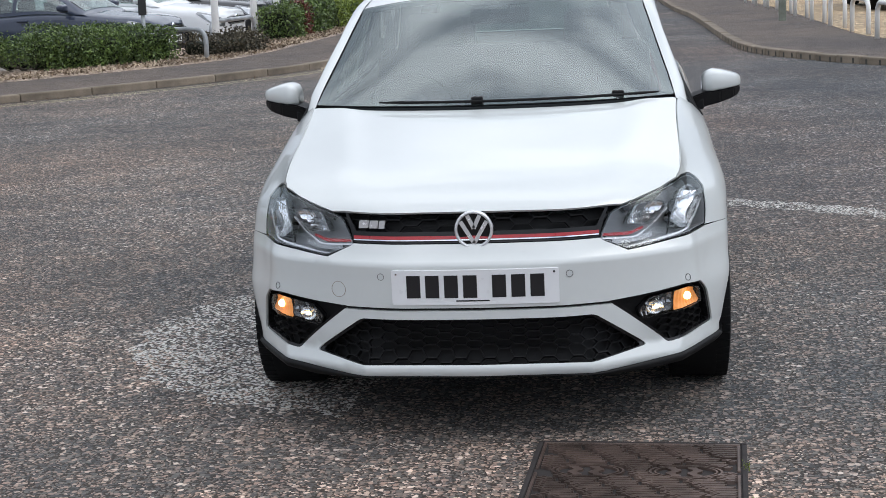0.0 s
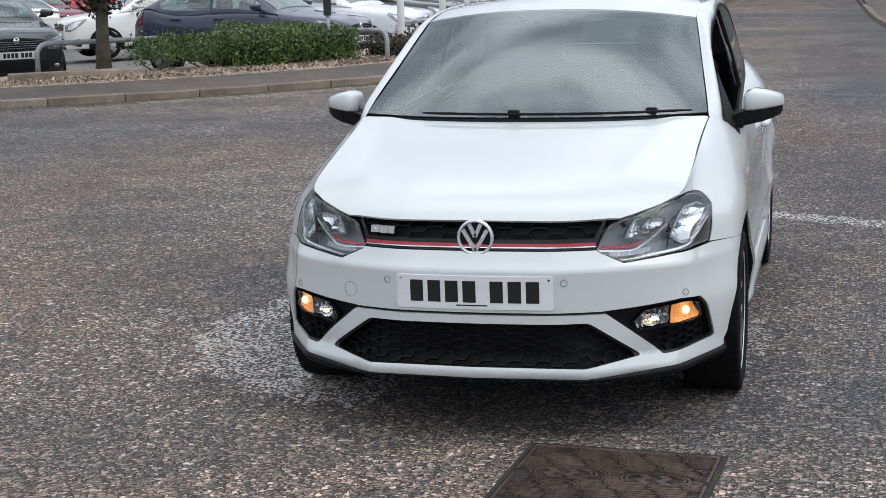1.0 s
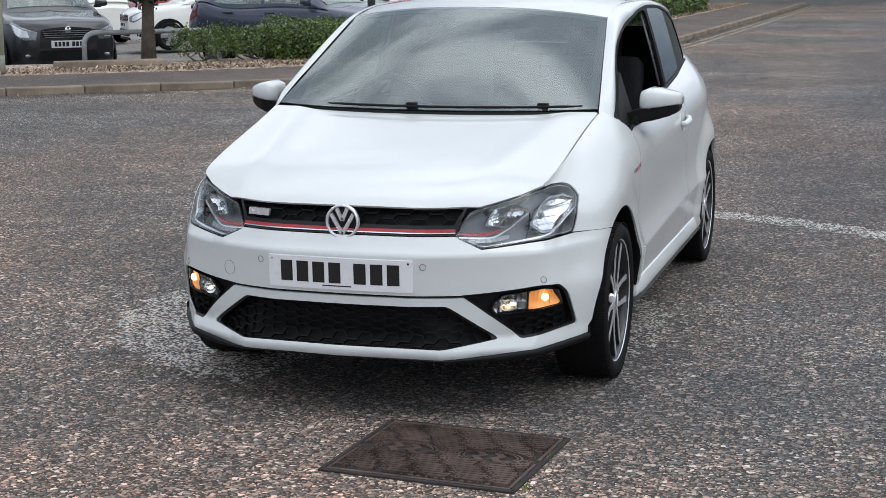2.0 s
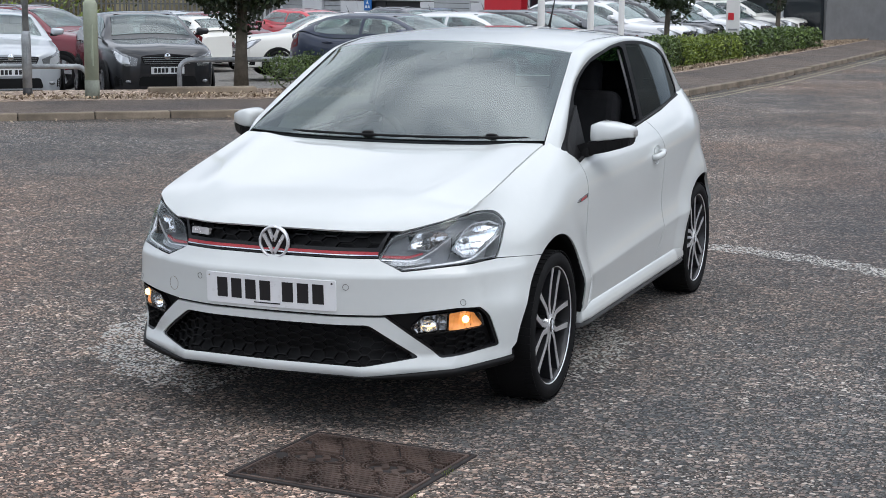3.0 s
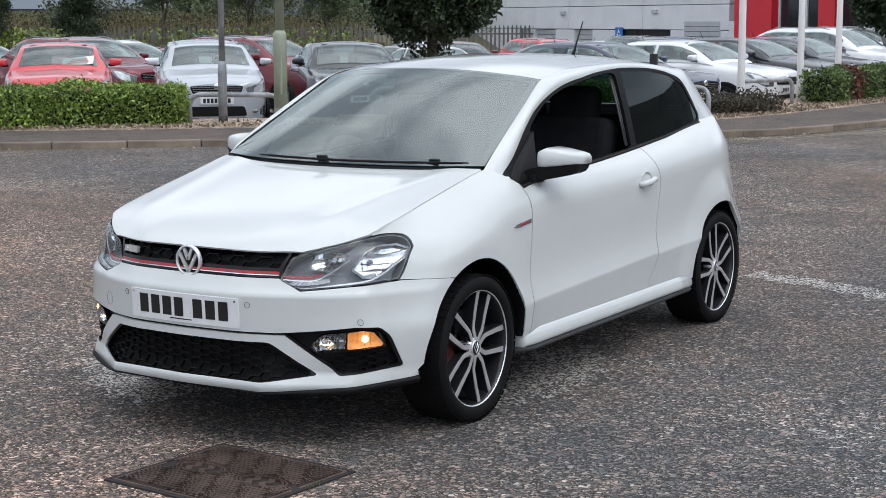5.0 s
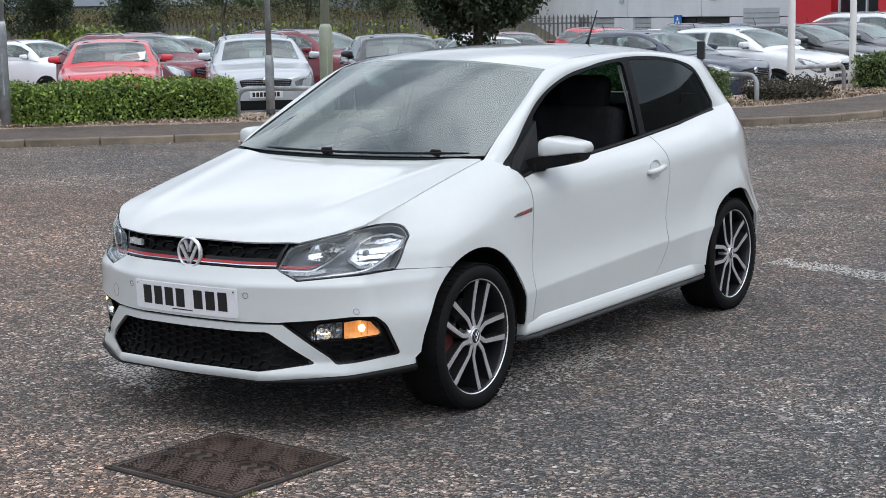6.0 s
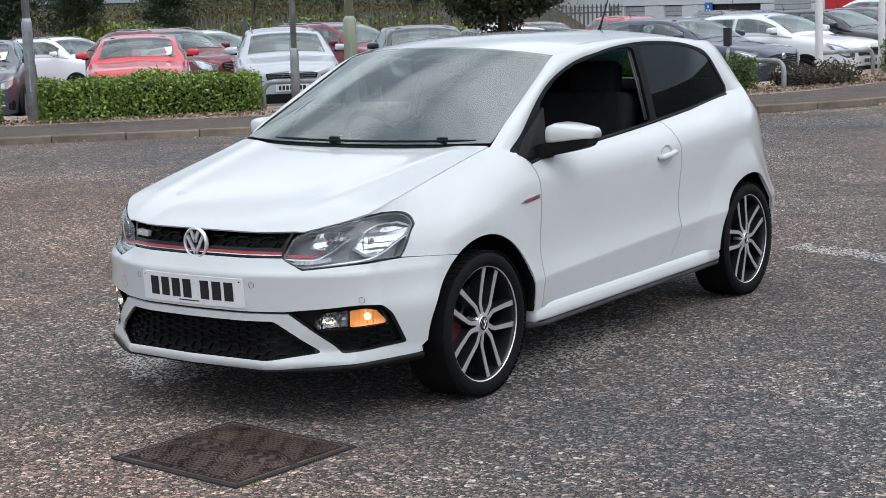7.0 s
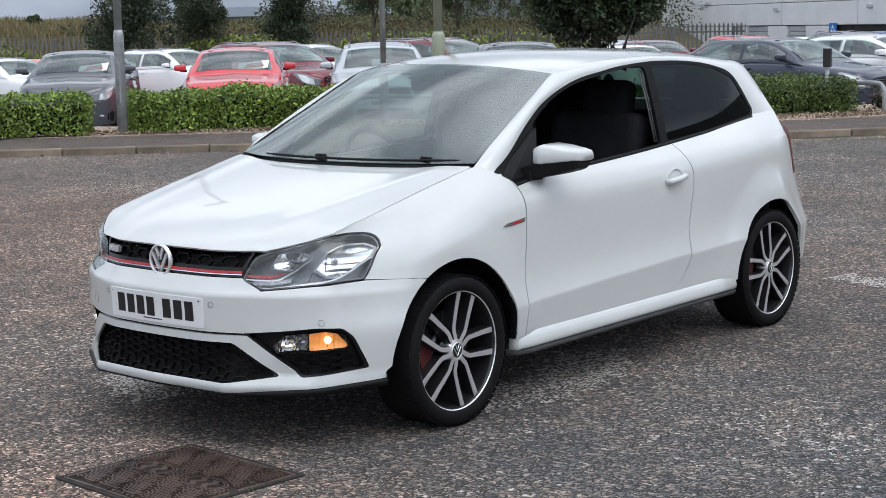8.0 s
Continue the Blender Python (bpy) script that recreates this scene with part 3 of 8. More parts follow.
def kerb_run(name, line, length, label, start, stop, slots=False):
    """Kerb stones laid end to end along a line, each a piece of its own, on a dark bed."""
    p = np.array(line)
    acc = np.concatenate([[0], np.cumsum(np.linalg.norm(np.diff(p, axis=0), axis=1))])
    root = tagged(new(name), label, "kerb", "", "structure")
    bm = box(bmesh.new(), (-0.5 * length + 0.006, -0.065, -0.1), (0.5 * length - 0.006, 0.075, 0.090), 0.016, 2)
    me = bpy.data.meshes.new("kerb_stone")
    bm.to_mesh(me)
    bm.free()
    me.materials.append(KERB)
    slot = bpy.data.meshes.new("drain_slot")
    bm = box(bmesh.new(), (-0.016, -0.002, -0.034), (0.016, 0.012, 0.026))
    bm.to_mesh(slot)
    bm.free()
    slot.materials.append(KERB_DARK)
    s = start
    rnd = random.Random(4)
    while s < min(stop, acc[-1]):
        a = np.array([np.interp(s, acc, p[:, i]) for i in (0, 1)])
        b = np.array([np.interp(s + length, acc, p[:, i]) for i in (0, 1)])
        c, d = (a + b) / 2, b - a
        left = np.array((-d[1], d[0])) / np.linalg.norm(d)
        ob = new("kerb_stone", me)
        ob.parent = root
        c = c + left * 0.065
        ob.matrix_local = pose(c[0], c[1], rnd.uniform(-0.004, 0.004), rnd.uniform(-0.6, 0.6), rnd.uniform(-0.25, 0.25), math.degrees(math.atan2(d[1], d[0])))
        for q in ((-0.11, 0.11) if slots and c[1] < 19.6 else ()):
            hole = new("drain_slot", slot)
            hole.parent = ob
            hole.matrix_local = pose(q, -0.066, 0.036)
        s += length
    strip(name + "_bed", line, 0.03, 0.12, 0.045, KERB_DARK, "dark mortar bed under kerb stones", "kerb bed")
    return root


kerb_run("kerb", KERB_LINE, 0.914, "weathered buff concrete kerb stones along the road", 22, 112)
kerb_run("island_kerb", ISLAND_LINE, 0.45, "short concrete kerb blocks round the corner", 220, 265, True)


# ---- road markings ----
def arc_band(name, c, r0, r1, a0, a1, material, label, z=0.004):
    k = 40
    bm = bmesh.new()
    ring = []
    for i in range(k + 1):
        a = radians(a0 + (a1 - a0) * i / k)
        wob = 0.03 * math.sin(i * 1.7) + 0.02 * math.sin(i * 0.9)
        ring.append([bm.verts.new((c[0] + r * math.cos(a), c[1] + r * math.sin(a), z)) for r in (r0 + wob, r1 - wob)])
    for p, q in zip(ring, ring[1:]):
        bm.faces.new((p[0], q[0], q[1], p[1]))
    bmesh.ops.recalc_face_normals(bm, faces=bm.faces)
    return tagged(part(name, bm, material), label, "road marking", "", "structure")


arc_band("road_marking", (-0.32, 1.45), 0.72, 1.2, 135, 262, LINE, "worn white painted ring of a small roundabout")
arc_band("road_marking", (-0.32, 1.45), 0.85, 1.2, -30, 45, LINE_FAINT, "faint worn white painted ring on the road")
arc_band("road_marking", (-0.32, 1.45), 3.28, 3.52, 42, 78, LINE_CLEAR, "thin worn white painted arc on the road")
for q in range(2):
    strip("yellow_line", KERB_LINE[40:], -0.32 - 0.17 * q, -0.25 - 0.17 * q, 0.005, YELLOW, "worn pale yellow line beside the kerb", "road marking")

DIRT = worn_paint("gutter_dirt", (0.060, 0.050, 0.040), 0.42)
strip("gutter", KERB_LINE[30:], -0.42, 0.0, 0.003, DIRT, "dark dirt and grit lying along the kerb", "dirt")


# dirt colour, painted darker to deepen the shade between the raised ribs
IRON_DIRT_SHADE = surface("dirt_and_shade_in_casting", (0.026, 0.021, 0.020), 0.9, 0, 0.4, 14, 90)


def rib(verts, faces, x0, x1, y, w, top, kink=0.0):
    """Raised bar of the tread with a flat top and a bent end."""
    k = len(verts)
    for x, dy in ((x0, kink), (x0 + 0.012, kink), (x0 + 0.022, 0), (x1, 0)):
        verts += [(x, y + dy - w, 0.002), (x, y + dy - w * 0.72, top), (x, y + dy + w * 0.72, top), (x, y + dy + w, 0.002)]
    for m in (0, 4, 8):
        faces += [(k + m + q, k + m + 4 + q, k + m + 5 + q, k + m + 1 + q) for q in range(3)]
    faces += [(k, k + 1, k + 2, k + 3), (k + 15, k + 14, k + 13, k + 12)]


def manhole_cover():
    root = empty("manhole_cover", "dark cast-iron inspection cover with raised zigzag tread set in the road", "manhole cover", (0.482, -0.374, 0), -4.2)
    w, d = 0.304, 0.276
    bm = bmesh.new()
    for lo, hi in (((-w - 0.016, -d - 0.016), (w + 0.016, -d)), ((-w - 0.016, d), (w + 0.016, d + 0.016)), ((-w - 0.016, -d), (-w, d)), ((w, -d), (w + 0.016, d))):
        box(bm, (*lo, -0.03), (*hi, 0.007), 0.003, 2)
    part("frame", bm, IRON_DIRT_SHADE, root, "dark frame let into the road")
    box_part("lid_bed", (-w - 0.01, -d - 0.01, -0.05), (w + 0.01, d + 0.01, 0.0025), IRON_DIRT_SHADE, root)
    # rim of the lid, notched for the lifting key on both sides
    bm = bmesh.new()
    e = 0.004
    for lo, hi in (((-w + e, -d + e), (w - e, -d + 0.013)), ((-w + e, d - 0.013), (w - e, d - e))):
        box(bm, (*lo, -0.03), (*hi, 0.0085), 0.002, 1)
    for sx in (-1, 1):
        for y0, y1 in ((-d + 0.018, -0.018), (0.018, d - 0.018)):
            a, b = sorted((sx * (w - e), sx * (w - 0.014)))
            box(bm, (a, y0, -0.03), (b, y1, 0.0085), 0.002, 1)
    part("lid", bm, IRON, root, "lid rim with key notches")
    # straight ribs broken along slanting lines, left out round the two oval bosses and along the seam
    verts, faces = [], []
    cast = random.Random(8)
    for j in range(-12, 13):
        y = j * 0.0196
        cuts = sorted(c for c in (y * -0.62 - 0.165 + n * 0.118 + cast.uniform(-0.014, 0.014) for n in range(-3, 6)))
        for a, b in zip(cuts, cuts[1:]):
            a, b = max(a + 0.008, -w + 0.020), min(b - 0.008, w - 0.020)
            for q in (-1, 1):
                u = 1 - (y / 0.063) ** 2
                if u > 0:
                    r = 0.116 * math.sqrt(u)
                    if a < q * 0.143 - r < b:
                        b = q * 0.143 - r
                    elif a < q * 0.143 + r < b:
                        a = q * 0.143 + r
                    elif a >= q * 0.143 - r and b <= q * 0.143 + r:
                        b = a
            if b - a > 0.03 and abs(y) < d - 0.040:
                rib(verts, faces, a, b, y - 0.0040, 0.0042, 0.0125, 0.010)
                rib(verts, faces, a + 0.010, b + 0.006, y + 0.0062, 0.0036, 0.0115, 0.008)
    mesh_part("raised_tread", verts, faces, IRON, root, "raised zigzag tread")
    bm = bmesh.new()
    prism(bm, [(0.03, -0.065), (0.036, -0.061), (w - 0.05, -d + 0.055), (w - 0.056, -d + 0.051)], 0.002, 0.0095, "z")
    part("seam", bm, IRON, root)
    for s in (-1, 1):
        bm = bmesh.new()
        for r, rr in ((0.108, 0.101), (0.093, 0.087)):
            k = 32
            vs = [[bm.verts.new((s * 0.143 + q * math.cos(a), q * 0.54 * math.sin(a), z)) for a in np.arange(k) * 2 * math.pi / k] for q, z in ((r, 0.002), (r, 0.0105), (rr, 0.0105), (rr, 0.002))]
            for p, q in zip(vs, vs[1:]):
                for i in range(k):
                    bm.faces.new((p[i], p[(i + 1) % k], q[(i + 1) % k], q[i]))
        for x0 in (-0.036, 0.026):
            wave = [(s * 0.143 + x0 + 0.009 * math.sin(v * 130), v) for v in np.linspace(-0.040, 0.040, 13)]
            prism(bm, [(x - 0.014, v) for x, v in wave] + [(x + 0.014, v) for x, v in wave[::-1]], 0.002, 0.0095, "z")
        bmesh.ops.recalc_face_normals(bm, faces=bm.faces)
        part("oval_boss", bm, IRON, root, "oval boss with two wavy bars")
    # cast lettering, too worn to read, along the back and front edges
    bm = bmesh.new()
    for y0, x0, n in ((d - 0.032, -0.235, 17), (-d + 0.018, -0.06, 11)):
        for i in range(n):
            box(bm, (x0 + i * 0.0275, y0, 0.002), (x0 + i * 0.0275 + (0.006, 0.015, 0.010)[i % 3], y0 + 0.013, 0.0100), 0.0015, 1)
    tagged(part("cast_mark", bm, IRON, root), kind="stuff")


manhole_cover()
# ---- the white hatchback ----
HUB_F, HUB_R, HUB_Z = 0.746, 3.207, 0.2915
ARCH_F, ARCH_R, ARCH_RAD = (0.747, 0.298), (3.192, 0.290), 0.350
# half of the nose in plan: across, back
nose = np.array(smooth_line([(0, 0), (0.14, 0.005), (0.29, 0.022), (0.5, 0.103), (0.661, 0.208), (0.712, 0.29), (0.745, 0.355), (0.776, 0.43), (0.802, 0.52), (0.816, 0.64), (0.82, 0.76), (0.82, 0.88)], 40) + [(0.82, 4.4)])
nose_s = np.concatenate([[0], np.cumsum(np.linalg.norm(np.diff(nose, axis=0), axis=1))])
NOSE_X, NOSE_Y = nose[:, 0] / 0.82, nose[:, 1]

def soft_line(xs, ys, width):
    """Straight pieces between the knots, with the bends eased over a width."""
    q = np.linspace(xs[0] - 0.2, xs[-1] + 0.2, 4000)
    v = np.interp(q, xs, ys)
    v = np.where(q < xs[0], ys[0] + (q - xs[0]) * (ys[1] - ys[0]) / (xs[1] - xs[0]), np.where(q > xs[-1], ys[-1] + (q - xs[-1]) * (ys[-1] - ys[-2]) / (xs[-1] - xs[-2]), v))
    n = max(3, int(width / (q[1] - q[0])))
    w = np.hanning(n + 2)
    v = np.convolve(np.pad(v, n, mode="edge"), w / w.sum(), "same")[n:-n]
    return lambda p: np.interp(p, q, v)


nose_back = soft_line([0.188, 0.230, 0.244, 0.290, 0.40, 0.50, 0.572, 0.600, 0.635, 0.69, 0.73, 0.77, 0.80, 0.86, 0.95, 1.1], [-0.046, -0.078, -0.077, -0.050, -0.052, -0.055, -0.060, -0.036, -0.014, 0.000, 0.018, 0.080, 0.120, 0.165, 0.19, 0.20], 0.014)
flank_soft = spline([0.18, 0.24, 0.30, 0.36, 0.42, 0.445, 0.48, 0.55, 0.65, 0.8, 1.1], [-0.040, -0.028, -0.015, -0.005, 0.003, 0.003, -0.003, -0.011, -0.012, -0.012, -0.012])
flank_firm = soft_line([0.18, 0.30, 0.432, 0.492, 0.56, 0.66, 1.1], [-0.040, -0.013, 0.006, -0.010, -0.017, -0.013, -0.012], 0.009)
flank_above = spline([0.43, 0.50, 0.58, 0.68, 0.8, 1.1], [0.006, -0.011, -0.017, -0.014, -0.012, -0.012])


def flank(y, z):
    """Sides of the body: a crease that rises gently towards the rear wheel."""
    w = np.clip((y - 0.95) / 0.3, 0, 1)
    w = w * w * (3 - 2 * w)
    up = z - 0.041 * (np.clip(y, 1.0, 2.9) - 1.7) * np.clip((z - 0.28) / 0.12, 0, 1)
    firm = np.where(up > 0.436, np.minimum(flank_above(up), flank_firm(up) + 0.003), flank_firm(up))
    return flank_soft(z) * (1 - w) + firm * w


roll_from = spline([0.0, 0.2, 0.4, 0.7, 1.1, 1.7, 2.4, 3.2, 3.7], [0.60, 0.60, 0.62, 0.68, 0.74, 0.77, 0.80, 0.84, 0.84])
top_z = spline([0.0, 0.1, 0.25, 0.39, 0.575, 0.77, 0.94, 1.05, 1.2, 1.45, 1.75, 2.3, 2.8, 3.2, 3.6], [0.715, 0.744, 0.788, 0.822, 0.866, 0.911, 0.950, 0.972, 0.980, 0.975, 0.972, 0.990, 1.026, 1.060, 1.095])
top_x = spline([0.0, 0.25, 0.6, 1.0, 1.15, 1.4, 1.75, 2.3, 2.8, 3.2, 3.6], [0.58, 0.640, 0.660, 0.672, 0.684, 0.694, 0.690, 0.677, 0.660, 0.642, 0.62])


def side_x(y, z, ox):
    """Half width of the body at a place along it and a height."""
    base = 0.822 + flank(y, z)
    for c, out in ((ARCH_F, 0.016), (ARCH_R, 0.038)):
        w = np.clip(1 - (np.hypot(y - c[0], z - c[1]) - ARCH_RAD - 0.02) / 0.16, 0, 1)
        base = base + out * w * w * (3 - 2 * w) * (1 - np.clip((y - 3.30) / 0.32, 0, 1)) * np.where(y > 2, 0.35 + 0.65 * np.clip((y - 2.9) / 0.3, 0, 1), 1)
    tail, round_ = np.clip((y - 2.85) / 0.95, 0, 1.2), np.clip((y - 3.05) / 0.70, 0, 1.2)
    high = np.clip((z - 0.40) / 0.55, 0, 1)
    high = high * high * (3 - 2 * high)
    base = base * ox * (1 - 0.13 * round_ ** 3 - 0.135 * high * tail ** 2 - 0.06 * np.clip((z - 0.92) / 0.14, 0, 1) * tail ** 2)
    zs, zt = roll_from(y), top_z(y)
    tau = np.clip((z - zs) / np.maximum(zt - zs, 0.02), 0, 1.2)
    return base - (base - top_x(y) * (1 - 0.10 * tail ** 2.6)) * tau ** 2.2


def skin(s, z):
    """The lower body: s runs round the nose and back along the flank, z is the height."""
    s, z = np.asarray(s, float), np.asarray(z, float)
    a = np.abs(s)
    oy = np.interp(a, nose_s, NOSE_Y)
    ox = np.interp(a, nose_s, NOSE_X)
    edge = np.interp(ox * 0.82, [0, 0.355, 0.661, 0.712], [0.0, 0.018, 0.208, 0.29])
    w = np.clip((0.345 - z) / 0.06, 0, 1) * (ox * 0.82 < 0.712)
    oy = oy * (1 - w) + edge * w
    y = nose_back(z) + oy
    x = blend_x(y, z, ox)
    return np.column_stack([np.sign(s) * x, y, z])


def blend_x(y, z, ox):
    plain = ox * 0.82
    w = np.clip((ox - 0.45) / 0.35, 0, 1)
    w = w * w * (3 - 2 * w)
    return plain * (1 - w) + side_x(y, z, ox) * w


s_probe = np.linspace(0, 1.6, 1600)


def at_x(x, z):
    """s on the skin for a place across and a height."""
    p = skin(s_probe, np.full(1600, z))[:, 0]
    return float(np.interp(abs(x), np.maximum.accumulate(p), s_probe)) * (1 if x >= 0 else -1)


def at_y(y, z):
    """s on the skin for a place along the flank and a height."""
    return float(np.interp(y - nose_back(z), NOSE_Y, nose_s))


def low(z):
    """Heights of the lower bumper, set down a little below the plate."""
    return z - 0.012 * min(1.0, max(0.0, (0.445 - z) / 0.04))


def front(pts):
    return [(at_x(x, low(z)), low(z)) for x, z in pts]


def flankp(pts):
    return [(at_y(y, z), z) for y, z in pts]


def rake(s):
    """Rise of the crease along the flank."""
    return 0.041 * (np.clip(np.interp(np.abs(s), nose_s, NOSE_Y) - 0.053, 1.0, 2.9) - 1.7)


def raked(pts):
    return [(a, b - float(rake(a))) for a, b in pts]


def rake_map(fm):
    """Lets a panel's rows run along the crease."""
    return lambda a, b: fm(a, np.asarray(b, float) + rake(a))


def mirror(pts):
    return [(-s, z) for s, z in pts][::-1]


def arch(c, rad, a0, a1, k=22):
    return [(c[0] + rad * math.cos(radians(a)), c[1] + rad * math.sin(radians(a))) for a in np.linspace(a0, a1, k)]


BELT = [(1.175, 0.884), (1.312, 0.903), (1.711, 0.923), (2.271, 0.955), (2.75, 0.993), (3.24, 1.038)]
belt_z = spline(*zip(*BELT))
DOOR_FRONT = smooth_line([(1.158, 0.905), (1.186, 0.84), (1.188, 0.75), (1.182, 0.60), (1.162, 0.45), (1.156, 0.285)], 10)
DOOR_REAR = smooth_line([(2.400, 0.975), (2.424, 0.93), (2.450, 0.861), (2.456, 0.78), (2.440, 0.68), (2.423, 0.58), (2.414, 0.47), (2.395, 0.42), (2.362, 0.370), (2.318, 0.325), (2.253, 0.290)], 6)
LAMP_IN = [(0.385, 0.625), (0.424, 0.708), (0.478, 0.729), (0.532, 0.747), (0.588, 0.763)]
LAMP_OUT = [(0.269, 0.775), (0.33, 0.7805), (0.380, 0.778), (0.406, 0.7725), (0.418, 0.763), (0.420, 0.750), (0.412, 0.732), (0.384, 0.706), (0.316, 0.618)]
LIP = [(0.0, 0.231), (0.40, 0.232), (0.55, 0.242), (0.70, 0.254), (0.775, 0.264)]


def lamp_outline():
    return front(LAMP_IN) + flankp(LAMP_OUT) + front([(0.684, 0.614), (0.60, 0.604), (0.475, 0.592)])


def greenhouse(y, z):
    """The glass band of the flank."""
    y, z = np.asarray(y, float), np.asarray(z, float)
    zb = belt_z(y)
    xb = side_x(y, zb, np.ones_like(y)) - 0.004
    h = z - zb
    fore = np.clip((2.0 - y) / 0.5, 0, 1) * np.clip(h / 0.08, 0, 1)
    return np.column_stack([xb - 0.25 * h - 0.12 * np.maximum(h, 0) ** 2 - 0.035 * fore, y, z])


def flip_map(fm, sg):
    def go(a, b):
        p = fm(a, b)
        p[:, 0] *= sg
        return p
    return go


DLO_TOP = [(1.095, 0.942), (1.215, 1.003), (1.395, 1.118), (1.583, 1.212), (1.79, 1.276), (2.0, 1.308), (2.17, 1.326), (2.443, 1.338), (2.75, 1.328), (2.98, 1.298), (3.14, 1.245), (3.270, 1.078)]
RAIL = [(0.668, 1.050, 0.982), (0.648, 1.18, 1.05), (0.615, 1.39, 1.155), (0.590, 1.555, 1.238), (0.568, 1.70, 1.306), (0.558, 1.85, 1.334), (0.548, 2.02, 1.350), (0.538, 2.42, 1.360), (0.525, 2.78, 1.350), (0.510, 3.18, 1.320), (0.498, 3.44, 1.284), (0.590, 3.56, 1.05)]


bonnet_c = spline([-0.05, 0.0, 0.05, 0.15, 0.3, 0.5, 0.7, 0.87, 1.05], [0.650, 0.722, 0.760, 0.804, 0.846, 0.887, 0.925, 0.955, 0.985])


def bonnet(x, y):
    x, y = np.asarray(x, float), np.asarray(y, float)
    e = np.interp(np.abs(x), nose[:, 0], nose[:, 1])
    e = e * np.clip(1 - y / 1.0, 0, 1)
    crease = 0.006 * np.exp(-((np.abs(x) - 0.40 - 0.16 * y) / 0.06) ** 2) * np.clip(y / 0.3, 0, 1)
    z = bonnet_c(y - e) - 0.012 * (x / 0.64) ** 2 + crease
    tx = top_x(y)
    ee = np.interp(tx, nose[:, 0], nose[:, 1]) * np.clip(1 - y / 1.0, 0, 1)
    short = top_z(y) - (bonnet_c(y - ee) - 0.012 * (tx / 0.64) ** 2)
    return np.column_stack([x, y, z + short * np.clip(np.abs(x) / tx, 0, 1) ** 5 * np.clip((y - 0.2) / 0.15, 0, 1)])


def screen(c, r):
    """The windscreen: c across from -1 to 1, r from foot to top."""
    c, r = np.asarray(c, float), np.asarray(r, float)
    w = 0.664 + (0.566 - 0.664) * r
    yc, ye = 0.895 + (1.575 - 0.895) * r, 1.045 + (1.695 - 1.045) * r
    zc, ze = 0.972 + (1.350 - 0.972) * r, 0.978 + (1.304 - 0.978) * r
    q = np.abs(c) ** 2.2
    out = 4 * r * (1 - r) * (1 - q)
    return np.column_stack([c * w, yc + (ye - yc) * q - 0.018 * out, zc + (ze - zc) * q + 0.022 * out])


roof_e = [spline([0, 0.08, 0.2, 0.5, 0.72, 1], q) for q in ([0.566, 0.557, 0.548, 0.538, 0.524, 0.498], [1.70, 1.86, 2.03, 2.43, 2.79, 3.46], [1.306, 1.334, 1.350, 1.360, 1.350, 1.288])]
roof_c = [spline([0, 0.2, 0.5, 0.8, 1], q) for q in ([1.577, 1.92, 2.44, 3.02, 3.50], [1.352, 1.388, 1.402, 1.380, 1.336])]


def roof(c, r):
    c, r = np.asarray(c, float), np.asarray(r, float)
    ex, ey, ez = (f(r) for f in roof_e)
    yc, zc = (f(r) for f in roof_c)
    q = np.abs(c) ** 2.3
    return np.column_stack([c * ex, yc + (ey - yc) * np.abs(c) ** 2.2, zc + (ez - zc) * q])


def offset(fm, d):
    """The surface moved out by d along its normal."""
    def go(a, b):
        a, b, e = np.asarray(a, float), np.asarray(b, float), 1e-4
        n = np.cross(fm(a + e, b) - fm(a - e, b), fm(a, b + e) - fm(a, b - e))
        n /= np.maximum(np.linalg.norm(n, axis=1, keepdims=True), 1e-12)
        p = fm(a, b)
        n *= np.sign(((p - HEART) * n).sum(1).mean()) or 1
        return p + n * d
    return go


def honeycomb(name, region, fm, cw, ch, bar, parent, out, material):
    """A mesh of flat hexagons laid on a surface inside an outline."""
    reg = np.array(region)
    lo, hi = reg.min(0), reg.max(0)
    fo, fi = offset(fm, out), offset(fm, out - 0.016)
    verts, faces = [], []
    row, z = 0, lo[1] - ch * 0.5
    while z < hi[1] + ch:
        s = lo[0] + (row % 2) * cw * 0.75 - cw
        while s < hi[0] + cw:
            if inside(np.array([(s, z)]), reg)[0]:
                hexa = [(-0.5, 0), (-0.28, 0.5), (0.28, 0.5), (0.5, 0), (0.28, -0.5), (-0.28, -0.5)]
                o = np.array([(s + a * cw, z + b * ch) for a, b in hexa])
                k = 1 - bar / ch
                i = np.array([(s + a * cw * (1 - bar / cw * 1.1), z + b * ch * k) for a, b in hexa])
                base = len(verts)
                verts += list(fo(o[:, 0], o[:, 1])) + list(fo(i[:, 0], i[:, 1])) + list(fi(i[:, 0], i[:, 1]))
                for j in range(6):
                    q = (j + 1) % 6
                    faces += [(base + j, base + q, base + 6 + q, base + 6 + j), (base + 6 + j, base + 6 + q, base + 12 + q, base + 12 + j)]
            s += cw * 1.5
        z += ch * 0.5
        row += 1
    return mesh_part(name, verts, faces, material, parent)


hatch = empty("hatchback_car", "white three-door hatchback, red grille stripe, amber lamps lit, window open", "car", (0, 0, 0))

